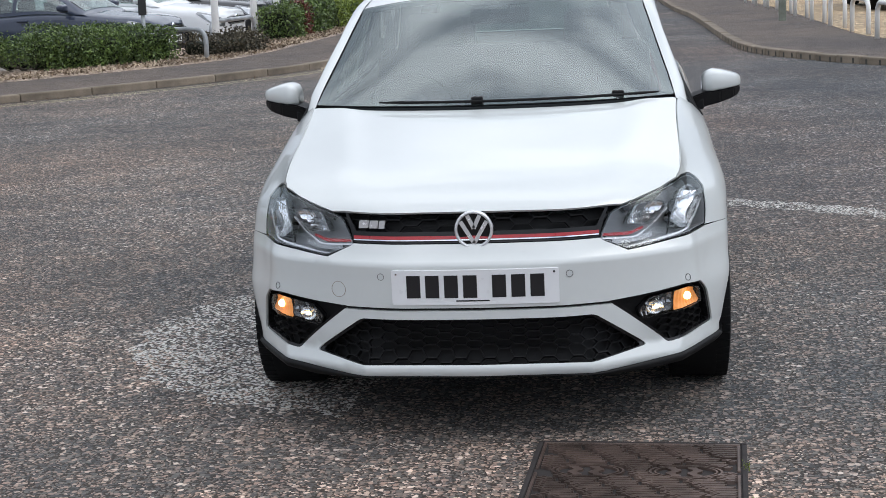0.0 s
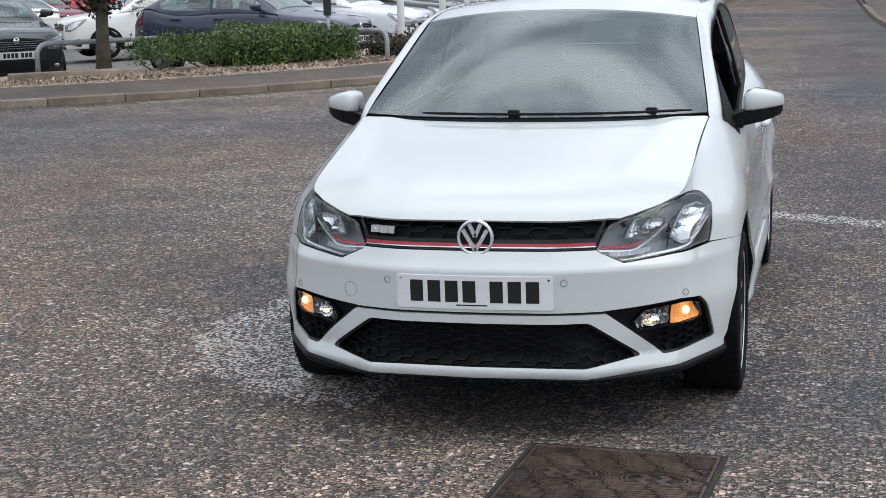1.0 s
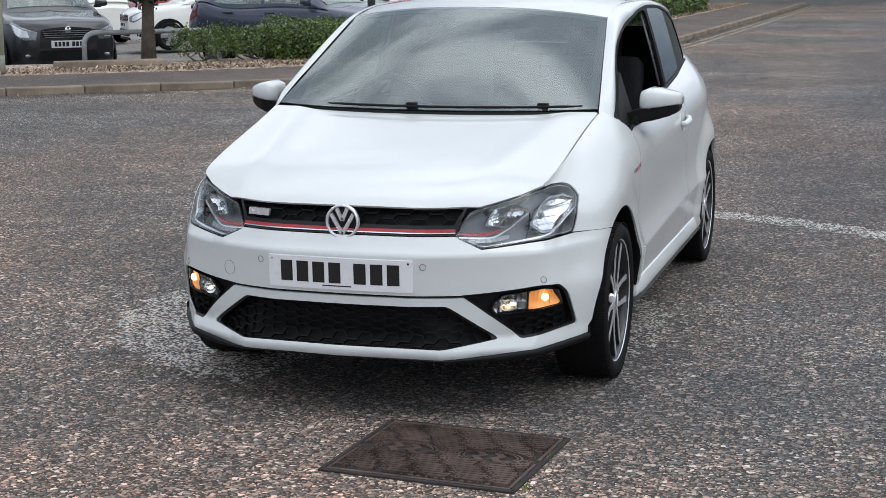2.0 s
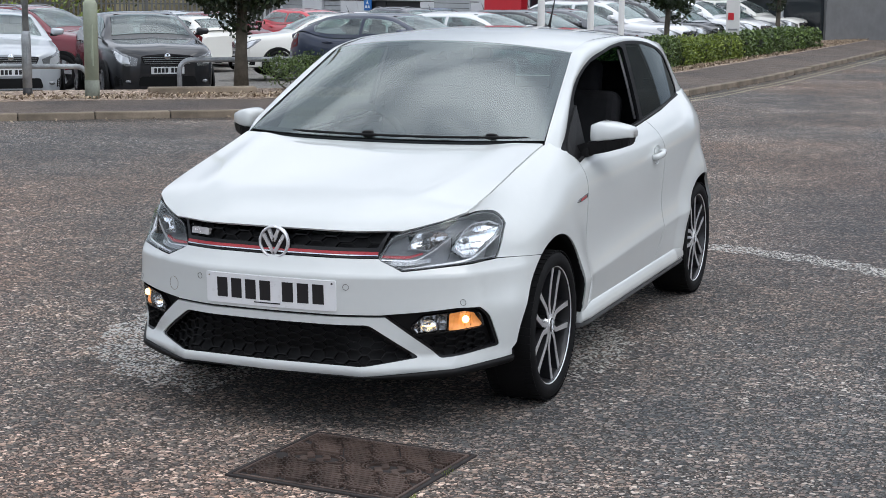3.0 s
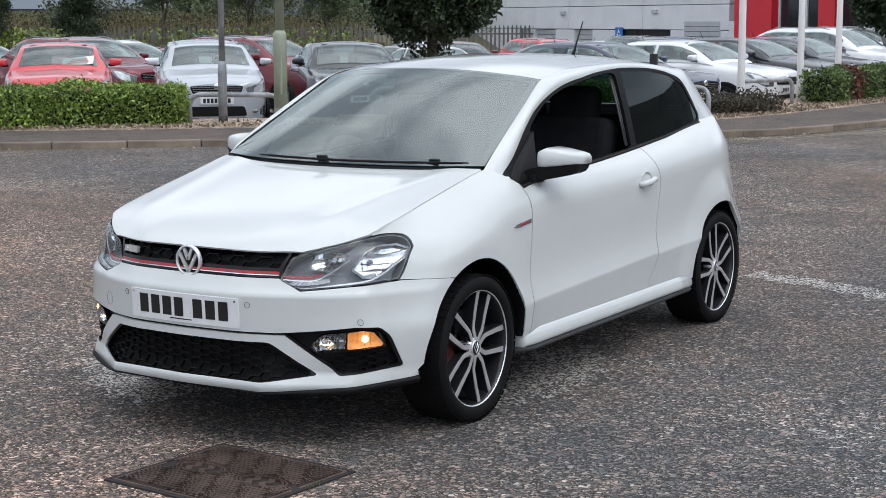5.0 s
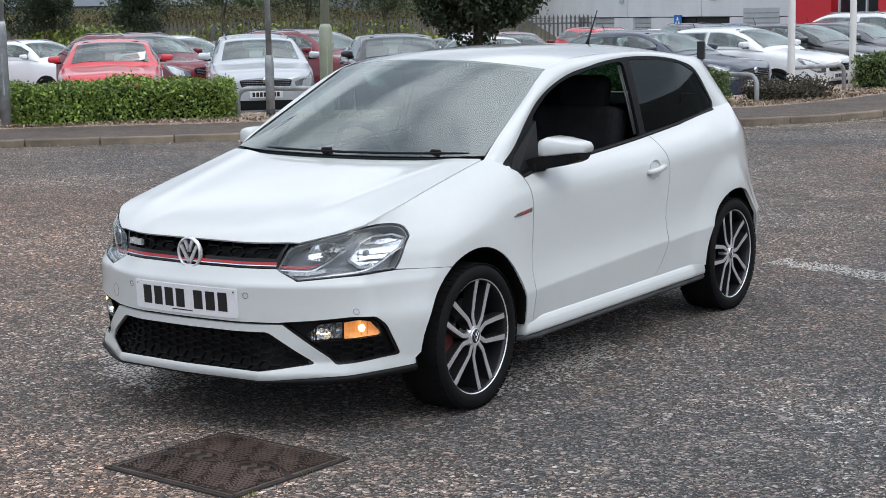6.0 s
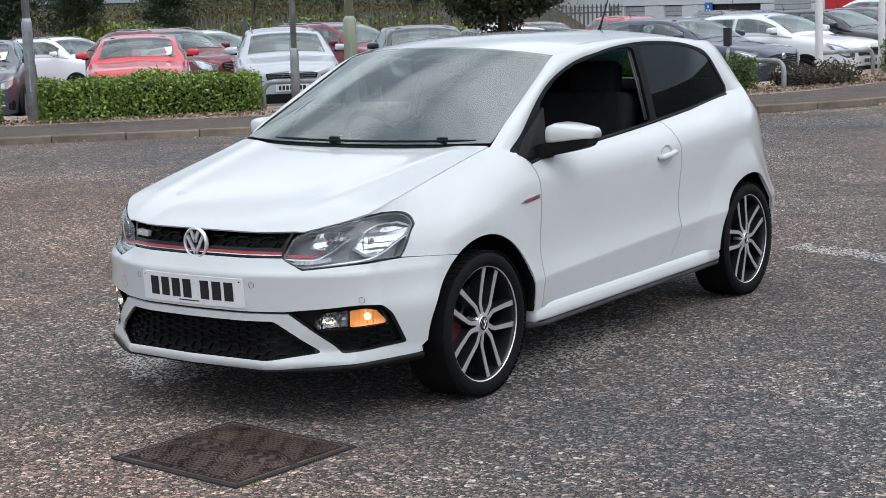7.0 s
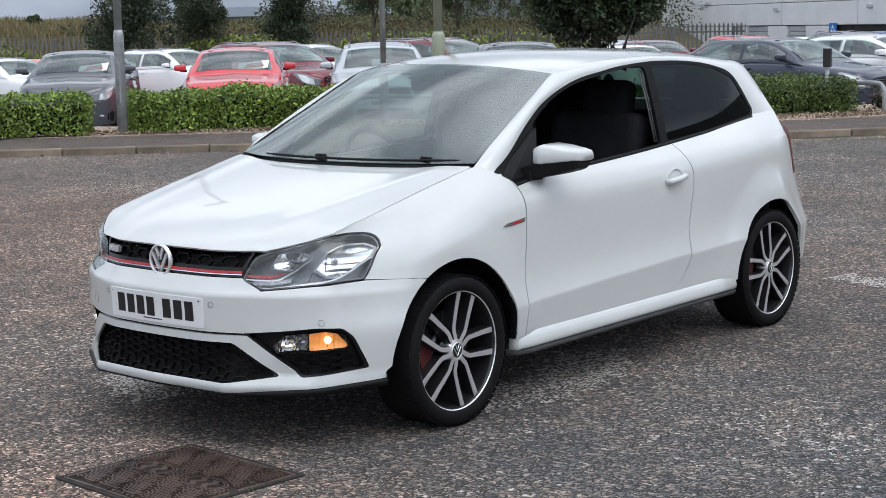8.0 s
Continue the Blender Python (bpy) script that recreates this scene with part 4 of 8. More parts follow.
# -- front bumper --
half_top = front([(0.0, 0.630), (0.20, 0.630), (0.388, 0.630)]) + [(s, z) for s, z in front([(0.399, 0.622), (0.475, 0.588), (0.62, 0.602)])] + flankp([(0.322, 0.614)])
half_side = flankp([(0.42, 0.609), (0.535, 0.600)]) + flankp([(y, z) for y, z in arch(ARCH_F, ARCH_RAD, 122, 181, 12)])
half_low = front([(x, z) for x, z in LIP[::-1]])
bumper_half = half_top + half_side + flankp([(0.375, 0.276)]) + half_low
bumper_poly = bumper_half[:-1] + mirror(bumper_half)[0:]
bumper_poly = [q for i, q in enumerate(bumper_poly) if i == 0 or abs(q[0] - bumper_poly[i - 1][0]) + abs(q[1] - bumper_poly[i - 1][1]) > 1e-6]
if abs(bumper_poly[0][0] - bumper_poly[-1][0]) < 1e-6:
    bumper_poly.pop()
intake = rounded(front([(-0.530, 0.291), (-0.368, 0.408), (0.368, 0.408), (0.530, 0.291), (0.37, 0.267), (-0.37, 0.267)]), 0.016)
pod_r = rounded(front([(0.410, 0.437), (0.55, 0.446), (0.655, 0.457), (0.708, 0.452), (0.728, 0.425), (0.748, 0.306), (0.594, 0.286), (0.424, 0.4285)]), 0.016)
slot = front([(-0.43, 0.4285), (-0.41, 0.437), (0.41, 0.437), (0.43, 0.4285)])
pod_l = mirror(pod_r)
panel("front_bumper", bumper_poly, skin, WHITE, hatch, "white painted front bumper", 0.022, [intake, pod_r, pod_l, front([(-0.436, 0.4290), (-0.436, 0.4365), (0.436, 0.4365), (0.436, 0.4290)])], 0.02)
grille_poly = rounded(front([(-0.388, 0.634), (-0.418, 0.724), (-0.2, 0.731), (0, 0.733), (0.2, 0.731), (0.418, 0.724), (0.388, 0.634)]), 0.006)
for nm, poly, sunk in (("intake_back", intake, 0.05), ("fog_pod_back", pod_r, 0.035), ("fog_pod_back", pod_l, 0.035)):
    c = np.mean(poly, 0)
    panel(nm, [c + (np.array(q) - c) * 1.03 for q in poly], skin, BLACK, hatch, step=0.03, rim=0, sink=sunk)
    panel(nm.replace("back", "surround"), poly, skin, BLACK_GLOSS, hatch, step=0.02, rim=0.035, sink=0.006, holes=[[c + (np.array(q) - c) * (0.965 if "intake" in nm else 0.93) for q in poly]])
panel("bumper_slot", front([(-0.42, 0.427), (-0.42, 0.4385), (0.42, 0.4385), (0.42, 0.427)]), skin, BLACK_GLOSS, hatch, step=0.02, rim=0, sink=0.012)
honeycomb("intake_mesh", intake, skin, 0.062, 0.027, 0.0036, hatch, -0.022, BLACK)
panel("grille_back", grille_poly, skin, BLACK, hatch, step=0.03, rim=0, sink=0.04)
c = np.mean(grille_poly, 0)
panel("grille_frame", grille_poly, skin, BLACK_GLOSS, hatch, step=0.02, rim=0.02, sink=0.004, holes=[rounded(front([(-0.380, 0.668), (-0.408, 0.720), (-0.2, 0.728), (0, 0.730), (0.2, 0.728), (0.408, 0.720), (0.380, 0.668)]), 0.004)])
honeycomb("grille_mesh", grille_poly, skin, 0.078, 0.037, 0.0040, hatch, -0.014, BLACK)
for nm, z0, z1, m, out in (("red_stripe", 0.6445, 0.6545, RED, 0.003), ("chrome_stripe", 0.6400, 0.6435, CHROME, 0.003)):
    panel(nm, front([(-0.385, z0), (-0.385, z1), (0.385, z1), (0.385, z0)]), offset(skin, out), m, hatch, nm.replace("_", " ") + " along the grille", 0.02, rim=0.006)
# splitter under the lip
lip = [(s, z) for s, z in front([(x, z) for x, z in LIP])] + flankp([(0.372, 0.276)])
lip = mirror(lip)[:-1] + lip
bm = bmesh.new()
rows = []
line = []
for a, b in zip(lip, lip[1:]):
    for t in np.linspace(0, 1, 8, endpoint=False):
        line.append((a[0] + (b[0] - a[0]) * t, a[1] + (b[1] - a[1]) * t))
line.append(lip[-1])
p = skin(np.array([q[0] for q in line]), np.array([q[1] for q in line]))
for q in p:
    side = abs(q[0]) / 0.8
    out = Vector((q[0] * 0.35, q[1] - 0.45, 0)).normalized()
    drop = 0.006 + 0.022 * min(1, max(0, (side - 0.42) / 0.25))
    rows.append([bm.verts.new(Vector(q) + out * o + Vector((0, 0, dz))) for o, dz in ((-0.012, 0.0), (0.008 * min(1, side * 1.2), -0.002), (0.010 * min(1, side * 1.2), -drop * 0.5), (0.0, -drop), (-0.10, -drop - 0.012), (-0.3, -drop - 0.02))])
for a, b in zip(rows, rows[1:]):
    for i in range(5):
        bm.faces.new((a[i], a[i + 1], b[i + 1], b[i]))
bmesh.ops.recalc_face_normals(bm, faces=bm.faces)
part("splitter", bm, BLACK, hatch, "black plastic splitter under the bumper", True)

# -- parking sensors and towing cap --
for x, z in ((-0.296, 0.534), (0.293, 0.534), (-0.664, 0.475), (0.664, 0.475)):
    s = at_x(x, z)
    ring = [(s + 0.0115 * math.cos(a), z + 0.0115 * math.sin(a)) for a in np.arange(20) * math.pi / 10]
    panel("parking_sensor", ring, offset(skin, 0.0012), CHANNEL, hatch, step=0.01, rim=0.004, holes=[[(s + (q - s) * 0.86, z + (w - z) * 0.86) for q, w in ring]])
s, z = at_x(-0.44, 0.487), 0.487
ring = [(s + 0.026 * math.cos(a), z + 0.026 * math.sin(a)) for a in np.arange(28) * math.pi / 14]
panel("towing_cap", ring, offset(skin, 0.0008), KERB, hatch, step=0.01, rim=0.003, holes=[[(s + (q - s) * 0.95, z + (w - z) * 0.95) for q, w in ring]])

# -- number plate, with its characters as plain bars --
def flat_front(x0, z0, x1, z1):
    return front([(x0, z0), (x0, z1), (x1, z1), (x1, z0)])


plate = panel("number_plate", rounded(flat_front(-0.26, 0.4455, 0.26, 0.5565), 0.006), offset(skin, 0.005), PLATE, hatch, "white front plate with dark bars", 0.02, rim=0.007)
for i in range(7):
    x0 = -0.213 + i * 0.059 + (0.031 if i > 3 else 0)
    panel("plate_bar", flat_front(x0, 0.468, x0 + 0.043, 0.540), offset(skin, 0.0062), INK, plate, "", 0.02, rim=0.001)
panel("plate_bar", flat_front(-0.06, 0.4565, 0.045, 0.4605), offset(skin, 0.0062), INK, plate, "", 0.02, rim=0.001)
for x in (-0.245, 0.245):
    p = offset(skin, 0.006)(np.array([at_x(x, 0.545)]), np.array([0.545]))[0]
    bm = bmesh.new()
    bmesh.ops.create_cone(bm, cap_ends=True, segments=12, radius1=0.004, radius2=0.003, depth=0.003, matrix=pose(p[0], p[1], p[2], 90))
    part("plate_screw", bm, CHROME if x < 0 else INK, plate)

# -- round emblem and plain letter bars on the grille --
bm = bmesh.new()
lathe(bm, [(0.0, 0.0565), (-0.012, 0.0560), (-0.0155, 0.0535), (-0.0155, 0.0495), (-0.010, 0.0475), (0.0, 0.047)], "y", 48)
emblem = part("emblem_ring", bm, SATIN, hatch, "round chrome emblem ring on the grille", True)
emblem.location = (0, -0.006, 0.674)
emblem.scale = (1.07, 1, 1.07)
bm = bmesh.new()
lathe(bm, [(-0.006, 0.0005), (-0.006, 0.047), (0.012, 0.049)], "y", 40)
part("emblem_disc", bm, BLACK_GLOSS, emblem)
bm = bmesh.new()
for pts in (((-0.018, 0.0425), (0.0, 0.004), (0.018, 0.0425)), ((-0.038, 0.025), (0.0, -0.040), (0.038, 0.025))):
    for (x0, z0), (x1, z1) in zip(pts, pts[1:]):
        d = np.array((x1 - x0, z1 - z0))
        nrm = np.array((-d[1], d[0])) / np.linalg.norm(d) * 0.0058
        prism(bm, [(x0 + nrm[0], z0 + nrm[1]), (x1 + nrm[0], z1 + nrm[1]), (x1 - nrm[0], z1 - nrm[1]), (x0 - nrm[0], z0 - nrm[1])], -0.0135, -0.004, "y")
tagged(part("emblem_mark", bm, SATIN, emblem), kind="")
for k, w in ((0, 0.030), (1, 0.026), (2, 0.018)):
    x0 = -0.368 + (0, 0.035, 0.066)[k]
    yy = float(skin(np.array([at_x(x0, 0.69)]), np.array([0.69]))[0, 1])
    bm = prism(bmesh.new(), [(x0, 0.679), (x0 + w, 0.679), (x0 + w + 0.003, 0.702), (x0 + 0.003, 0.702)], yy - 0.012, yy + 0.004, "y")
    part("badge_bar", bm, SATIN, hatch, "small chrome badge on the grille")


# -- head lamps, fog lamps and flank of each side --
def bowl(name, cx, cy, cz, rx, rz, deep, material, parent, turn=0, seg=24):
    bm = bmesh.new()
    prof = [(-deep * 0.0, 1.0), (-deep * 0.25, 0.93), (-deep * 0.6, 0.72), (-deep * 0.9, 0.40), (-deep, 0.12)]
    lathe(bm, [(-a, r) for a, r in prof], "y", seg)
    ob = part(name, bm, material, parent, "", True)
    ob.matrix_local = pose(cx, cy, cz, 0, 0, turn) @ Matrix.Diagonal((rx, 1, rz, 1))
    return ob


def dished(fm, cc, rr, deep, wave=0.0010, pitch=300, front_gap=0.018):
    """The surface hollowed towards the middle of an outline, with fluted facets."""
    def go(a, b):
        a, b, e = np.asarray(a, float), np.asarray(b, float), 1e-4
        n = np.cross(fm(a + e, b) - fm(a - e, b), fm(a, b + e) - fm(a, b - e))
        n /= np.maximum(np.linalg.norm(n, axis=1, keepdims=True), 1e-12)
        n *= np.where(n[:, 1:2] > 0, -1, 1)
        rad = np.clip(1 - ((a - cc[0]) / rr[0]) ** 2 * 0.8 - ((b - cc[1]) / rr[1]) ** 2 * 0.8, 0, 1)
        return fm(a, b) - n * (front_gap + deep * rad + wave * np.abs(np.sin((a - cc[0]) * pitch)) + 1.4 * wave * np.abs(np.sin((b - cc[1]) * pitch * 0.45)))[:, None]
    return go


for sg in (1, -1):
    fm = flip_map(skin, sg)
    lamp_poly = rounded(lamp_outline(), 0.009, 3)
    c = np.mean(lamp_poly, 0)
    lamp = panel("headlight", lamp_poly, fm, CLEAR, hatch, "clear angular head lamp with grey housing and red line", 0.025, rim=0.0, sink=0.001)
    lamp.visible_shadow = False
    panel("lamp_seal", lamp_poly, fm, BLACK_GLOSS, lamp, step=0.02, rim=0.02, sink=0.002, holes=[inset(lamp_poly, 0.0045)])
    panel("lamp_housing", [c + (np.array(q) - c) * 1.02 for q in lamp_poly], fm, GREY_LAMP, lamp, step=0.03, rim=0, sink=0.066)
    panel("lamp_wall", inset(lamp_poly, 0.004), fm, GREY_LAMP, lamp, step=0.02, rim=0.064, sink=0.004, holes=[inset(lamp_poly, 0.0065)])
    for nm, pts, dp in (("main_reflector", [(0.624, 0.664), (0.650, 0.732), (0.660, 0.745), (0.690, 0.748), (0.722, 0.731), (0.725, 0.708), (0.693, 0.638), (0.656, 0.640)], 0.045),
                        ("inner_reflector", [(0.486, 0.666), (0.512, 0.720), (0.568, 0.727), (0.608, 0.714), (0.602, 0.698), (0.55, 0.657)], 0.04)):
        po = rounded(front(pts), 0.006)
        cc = np.mean(po, 0)
        rr = np.abs(np.array(po) - cc).max(0)

        dish = dished(fm, cc, rr, dp)
        panel(nm, po, dish, REFLECTOR, lamp, "", 0.006, rim=0)
        panel(nm.replace("reflector", "bezel"), [cc + (np.array(q) - cc) * 1.10 for q in po], fm, LAMP_TRIM, lamp, "", 0.015, [po], rim=0.03, sink=0.016)
        p = dish(np.array([cc[0]]), np.array([cc[1]]))[0]
        bm = bmesh.new()
        bmesh.ops.create_uvsphere(bm, u_segments=12, v_segments=8, radius=0.010)
        part(nm.replace("reflector", "bulb"), bm, LAMP_TRIM, lamp, "", True).matrix_local = pose(p[0], p[1] - 0.018, p[2])
    for nm, pts, w, m in (("daylight_strip", [(0.394, 0.624), (0.466, 0.600), (0.588, 0.613), (0.663, 0.624), (0.690, 0.636), (0.712, 0.668), (0.732, 0.703)], 0.006, SATIN),
                          ("red_line", [(0.395, 0.640), (0.45, 0.638), (0.491, 0.638), (0.530, 0.648)], 0.007, RED),
                          ("chrome_line", [(0.398, 0.631), (0.46, 0.628), (0.512, 0.630), (0.562, 0.656), (0.611, 0.699)], 0.004, SATIN),
                          ("divider", [(0.616, 0.700), (0.617, 0.66), (0.608, 0.624)], 0.003, BLACK),
                          ("marker_lens", [(0.43, 0.619), (0.50, 0.620), (0.556, 0.628)], 0.014, LAMP_TRIM)):
        q = smooth_line(pts, 8)
        band = [(at_x(x, z + w / 2), z + w / 2) for x, z in q] + [(at_x(x, z - w / 2), z - w / 2) for x, z in q[::-1]]
        panel(nm, band, fm, m, lamp, "", 0.012, rim=0.008, sink=0.012)
    # fog lamp pod
    fog = rounded(front([(0.505, 0.402), (0.545, 0.432), (0.678, 0.444), (0.712, 0.432), (0.720, 0.385), (0.52, 0.371)]), 0.012)
    c = np.mean(fog, 0)
    fl = panel("fog_lamp", fog, fm, CLEAR, hatch, "lit fog lamp with amber indicator in a black pod", 0.02, rim=0.0, sink=0.010)
    fl.visible_shadow = False
    panel("fog_bezel", fog, fm, BLACK_GLOSS, fl, step=0.02, rim=0.02, sink=0.012, holes=[[c + (np.array(q) - c) * 0.95 for q in fog]])
    inner = rounded(front([(0.512, 0.400), (0.548, 0.428), (0.622, 0.436), (0.618, 0.384), (0.526, 0.376)]), 0.006)
    cc = np.mean(inner, 0)
    panel("fog_reflector", inner, dished(fm, cc, np.abs(np.array(inner) - cc).max(0), 0.014, 0.0045, 150, 0.014), FOG_CHROME, fl, step=0.004, rim=0)
    for nm, x, z, rx, rz, m in (("fog_bowl", 0.556, 0.405, 0.030, 0.022, REFLECTOR), ("side_bowl", 0.598, 0.409, 0.017, 0.021, LAMP_TRIM)):
        z = low(z)
        q = fm(np.array([at_x(x, z)]), np.array([z]))[0]
        bowl(nm, q[0], q[1] + 0.016, q[2], rx, rz, 0.022, m, fl, 24 * sg)
    q = fm(np.array([at_x(0.556, 0.390)]), np.array([0.390]))[0]
    bm = bmesh.new()
    bmesh.ops.create_uvsphere(bm, u_segments=14, v_segments=10, radius=0.0058)
    part("fog_bulb", bm, AMBER_CORE, fl, "warm lit bulb", True).matrix_local = pose(q[0], q[1] + 0.024, q[2]) @ Matrix.Diagonal((1.6, 1, 0.7, 1))
    am = rounded(front([(0.624, 0.382), (0.628, 0.436), (0.674, 0.441), (0.704, 0.433), (0.716, 0.396), (0.711, 0.387)]), 0.007)
    cc = np.mean(am, 0)
    bowl_map = dished(fm, cc, np.abs(np.array(am) - cc).max(0), 0.016, 0.0014, 170, 0.014)
    panel("indicator", am, bowl_map, AMBER, fl, "glowing amber indicator", 0.005, rim=0)
    p = bowl_map(np.array([cc[0]]), np.array([cc[1]]))[0]
    bm = bmesh.new()
    bmesh.ops.create_uvsphere(bm, u_segments=14, v_segments=10, radius=0.0135)
    part("lit_bulb", bm, AMBER_CORE, fl, "", True).matrix_local = pose(p[0], p[1] - 0.006, p[2])
    panel("fog_backing", fog, fm, BLACK, fl, step=0.02, rim=0, sink=0.056)
    low_pod = rounded(front([(0.535, 0.358), (0.715, 0.372), (0.738, 0.312), (0.604, 0.295)]), 0.01)
    honeycomb("pod_mesh", low_pod, fm, 0.058, 0.026, 0.0036, hatch, -0.016, BLACK)

    # wing
    lamp_edge = flankp([(0.271, 0.7785), (0.316, 0.7835), (0.381, 0.7805), (0.408, 0.7750), (0.4205, 0.764), (0.4225, 0.750), (0.4145, 0.731), (0.3865, 0.705), (0.319, 0.618)])
    shut = [(y, float(top_z(y)) - 0.002) for y in np.linspace(0.274, 1.02, 18)]
    wing = lamp_edge + flankp([(0.42, 0.6105), (0.535, 0.6015)]) + flankp(arch(ARCH_F, ARCH_RAD, 121, -3, 26)) + flankp([(1.153, 0.285)]) \
        + flankp([(y - 0.003, z) for y, z in DOOR_FRONT[::-1]]) + flankp([(1.115, 0.940), (1.06, 0.968)]) + flankp(shut[::-1])
    bm = bmesh.new()
    tube(bm, [((float(top_x(y)) - 0.0015) * sg, y, float(top_z(y)) - 0.012) for y in np.linspace(0.44, 1.0, 20)], 0.0035, 6)
    part("bonnet_seal", bm, BLACK, hatch, "", True)
    panel("front_wing", wing, fm, WHITE, hatch, "", 0.022, rim=0.016)
    # door skin
    belt_in = [(y, z) for y, z in BELT if 1.17 < y < 2.3]
    door = flankp([(y + 0.003, z) for y, z in DOOR_FRONT]) + flankp([(y - 0.003, z) for y, z in DOOR_REAR[::-1]]) + flankp(belt_in[::-1])
    dr = panel("door", raked(door), rake_map(fm), WHITE, hatch, "white door with its window wound down" if sg > 0 else "", 0.014, rim=0.016)
    # quarter
    quarter = flankp([(y + 0.003, z) for y, z in DOOR_REAR]) + flankp([(2.30, 0.278), (2.82, 0.283)]) + flankp(arch(ARCH_R, ARCH_RAD, 181, 4, 34)) \
        + flankp([(3.562, 0.290), (3.66, 0.285), (3.70, 0.32), (3.718, 0.42), (3.72, 0.60), (3.715, 0.725), (3.565, 0.725), (3.545, 0.85), (3.51, 0.965), (3.54, 1.055)]) + flankp([(3.4, 1.060), (3.19, 1.040), (2.75, 0.996), (2.43, 0.970)])
    panel("rear_quarter", raked(quarter), rake_map(fm), WHITE, hatch, "", 0.016, rim=0.016)
    tl = rounded(flankp([(3.514, 0.965), (3.549, 0.85), (3.568, 0.73), (3.715, 0.73), (3.70, 0.85), (3.66, 0.94), (3.61, 0.975)]), 0.006)
    panel("tail_light", tl, fm, TAIL, hatch, "red tail lamp", 0.015, rim=0)
    # black window surround, window opening and quarter pane
    gm = flip_map(greenhouse, sg)
    dlo = smooth_line(DLO_TOP, 5) + [(3.262, 1.055)] + BELT[::-1]
    opening = rounded([(1.335, 0.917), (1.432, 1.115), (1.592, 1.200), (1.695, 1.237), (1.795, 1.263), (2.0, 1.295), (2.17, 1.313), (2.30, 1.320), (2.348, 1.308), (2.332, 0.971), (1.715, 0.933)], 0.02)
    pane = rounded([(2.392, 0.977), (2.412, 1.325), (2.75, 1.316), (2.972, 1.287), (3.122, 1.238), (3.246, 1.076), (3.225, 1.051), (2.75, 1.003)], 0.02)
    panel("window_surround", dlo, gm, FRAME_BLACK, hatch, "gloss black window surround", 0.03, [opening, pane], rim=0.012, sink=0.0)
    panel("quarter_pane", pane, gm, DARK_GLASS, hatch, "dark tinted rear side pane", 0.04, rim=0, sink=0.003)
    if sg < 0:
        pn = panel("door_pane", opening, gm, SIDE_GLASS, hatch, "", 0.05, rim=0, sink=0.006)
        pn.visible_shadow = False
    # rubber strip along the belt and channel beside the opening
    bm = bmesh.new()
    pts = greenhouse(np.array([y for y, z in BELT]), np.array([z for y, z in BELT])) * (sg, 1, 1)
    tube(bm, [tuple(q) for q in pts], 0.009, 6)
    part("belt_moulding", bm, BLACK, hatch, "", True)
    bm = bmesh.new()
    cp = greenhouse(np.array([2.338, 2.334, 2.326]), np.array([1.30, 1.15, 0.975]))
    for k in (0.0, 0.018):
        tube(bm, [((q[0] - 0.022) * sg, q[1] + k - 0.01, q[2]) for q in cp], 0.004, 6)
    part("window_channel", bm, CHANNEL, hatch, "grey window channel", True)
    # roof rail with both pillars
    A, B = np.array(smooth_line(DLO_TOP, 5)), np.array(smooth_line(RAIL, 5))
    pa = greenhouse(A[:, 0], A[:, 1])
    rows = []
    for k in range(9):
        t = k / 8
        q = pa * (1 - t) + B * t
        w = 4 * t * (1 - t)
        q = q + np.column_stack([0.016 * w * np.ones(len(q)), -0.012 * w * np.clip((1.9 - q[:, 1]) / 0.6, 0, 1) + 0.02 * w * np.clip((q[:, 1] - 3.1) / 0.3, 0, 1), 0.010 * w * np.ones(len(q))])
        ye = np.array([3.245 + (3.555 - 3.245) * t])
        foot = skin(np.array([at_y(float(ye[0]), 1.046)]), np.array([1.046]))[0] - (0.003, 0, 0.004)
        ease = np.clip((np.arange(len(A)) - (len(A) - 9)) / 8, 0, 1) ** 1.6
        q = q + (foot - q[-1]) * ease[:, None]
        # tucked under the wing at its foot
        ease = np.clip((4 - np.arange(len(A))) / 4, 0, 1) ** 1.5
        fy = 1.075 - 0.045 * t
        fz = float(top_z(fy)) * t + 0.930 * (1 - t)
        foot = skin(np.array([at_y(fy, fz)]), np.array([fz]))[0] - (0.004, 0, 0.004)
        q = q + (foot - q[0]) * ease[:, None]
        rows.append(q * (sg, 1, 1))
    n = len(A)
    verts = np.vstack(rows)
    faces = [(k * n + i, k * n + i + 1, (k + 1) * n + i + 1, (k + 1) * n + i) for k in range(8) for i in range(n - 1)]
    if sg < 0:
        faces = [f[::-1] for f in faces]
    ob = mesh_part("roof_rail", verts, faces, WHITE, hatch, "", True)
    mesh_part("pillar_trim", verts * (0.965, 1, 0.988) - np.column_stack([0 * verts[:, 0], 0.04 * np.clip((verts[:, 1] - 2.9) / 0.4, 0, 1), 0 * verts[:, 0]]), faces, CABIN, hatch, "", True)
    panel("inner_body", flankp([(1.05, 0.70), (1.13, 0.86), (1.16, 0.89), (2.30, 0.955), (2.6, 0.96), (2.6, 0.33), (1.12, 0.31)]), fm, BLACK, hatch, "", 0.06, rim=0, sink=0.017)
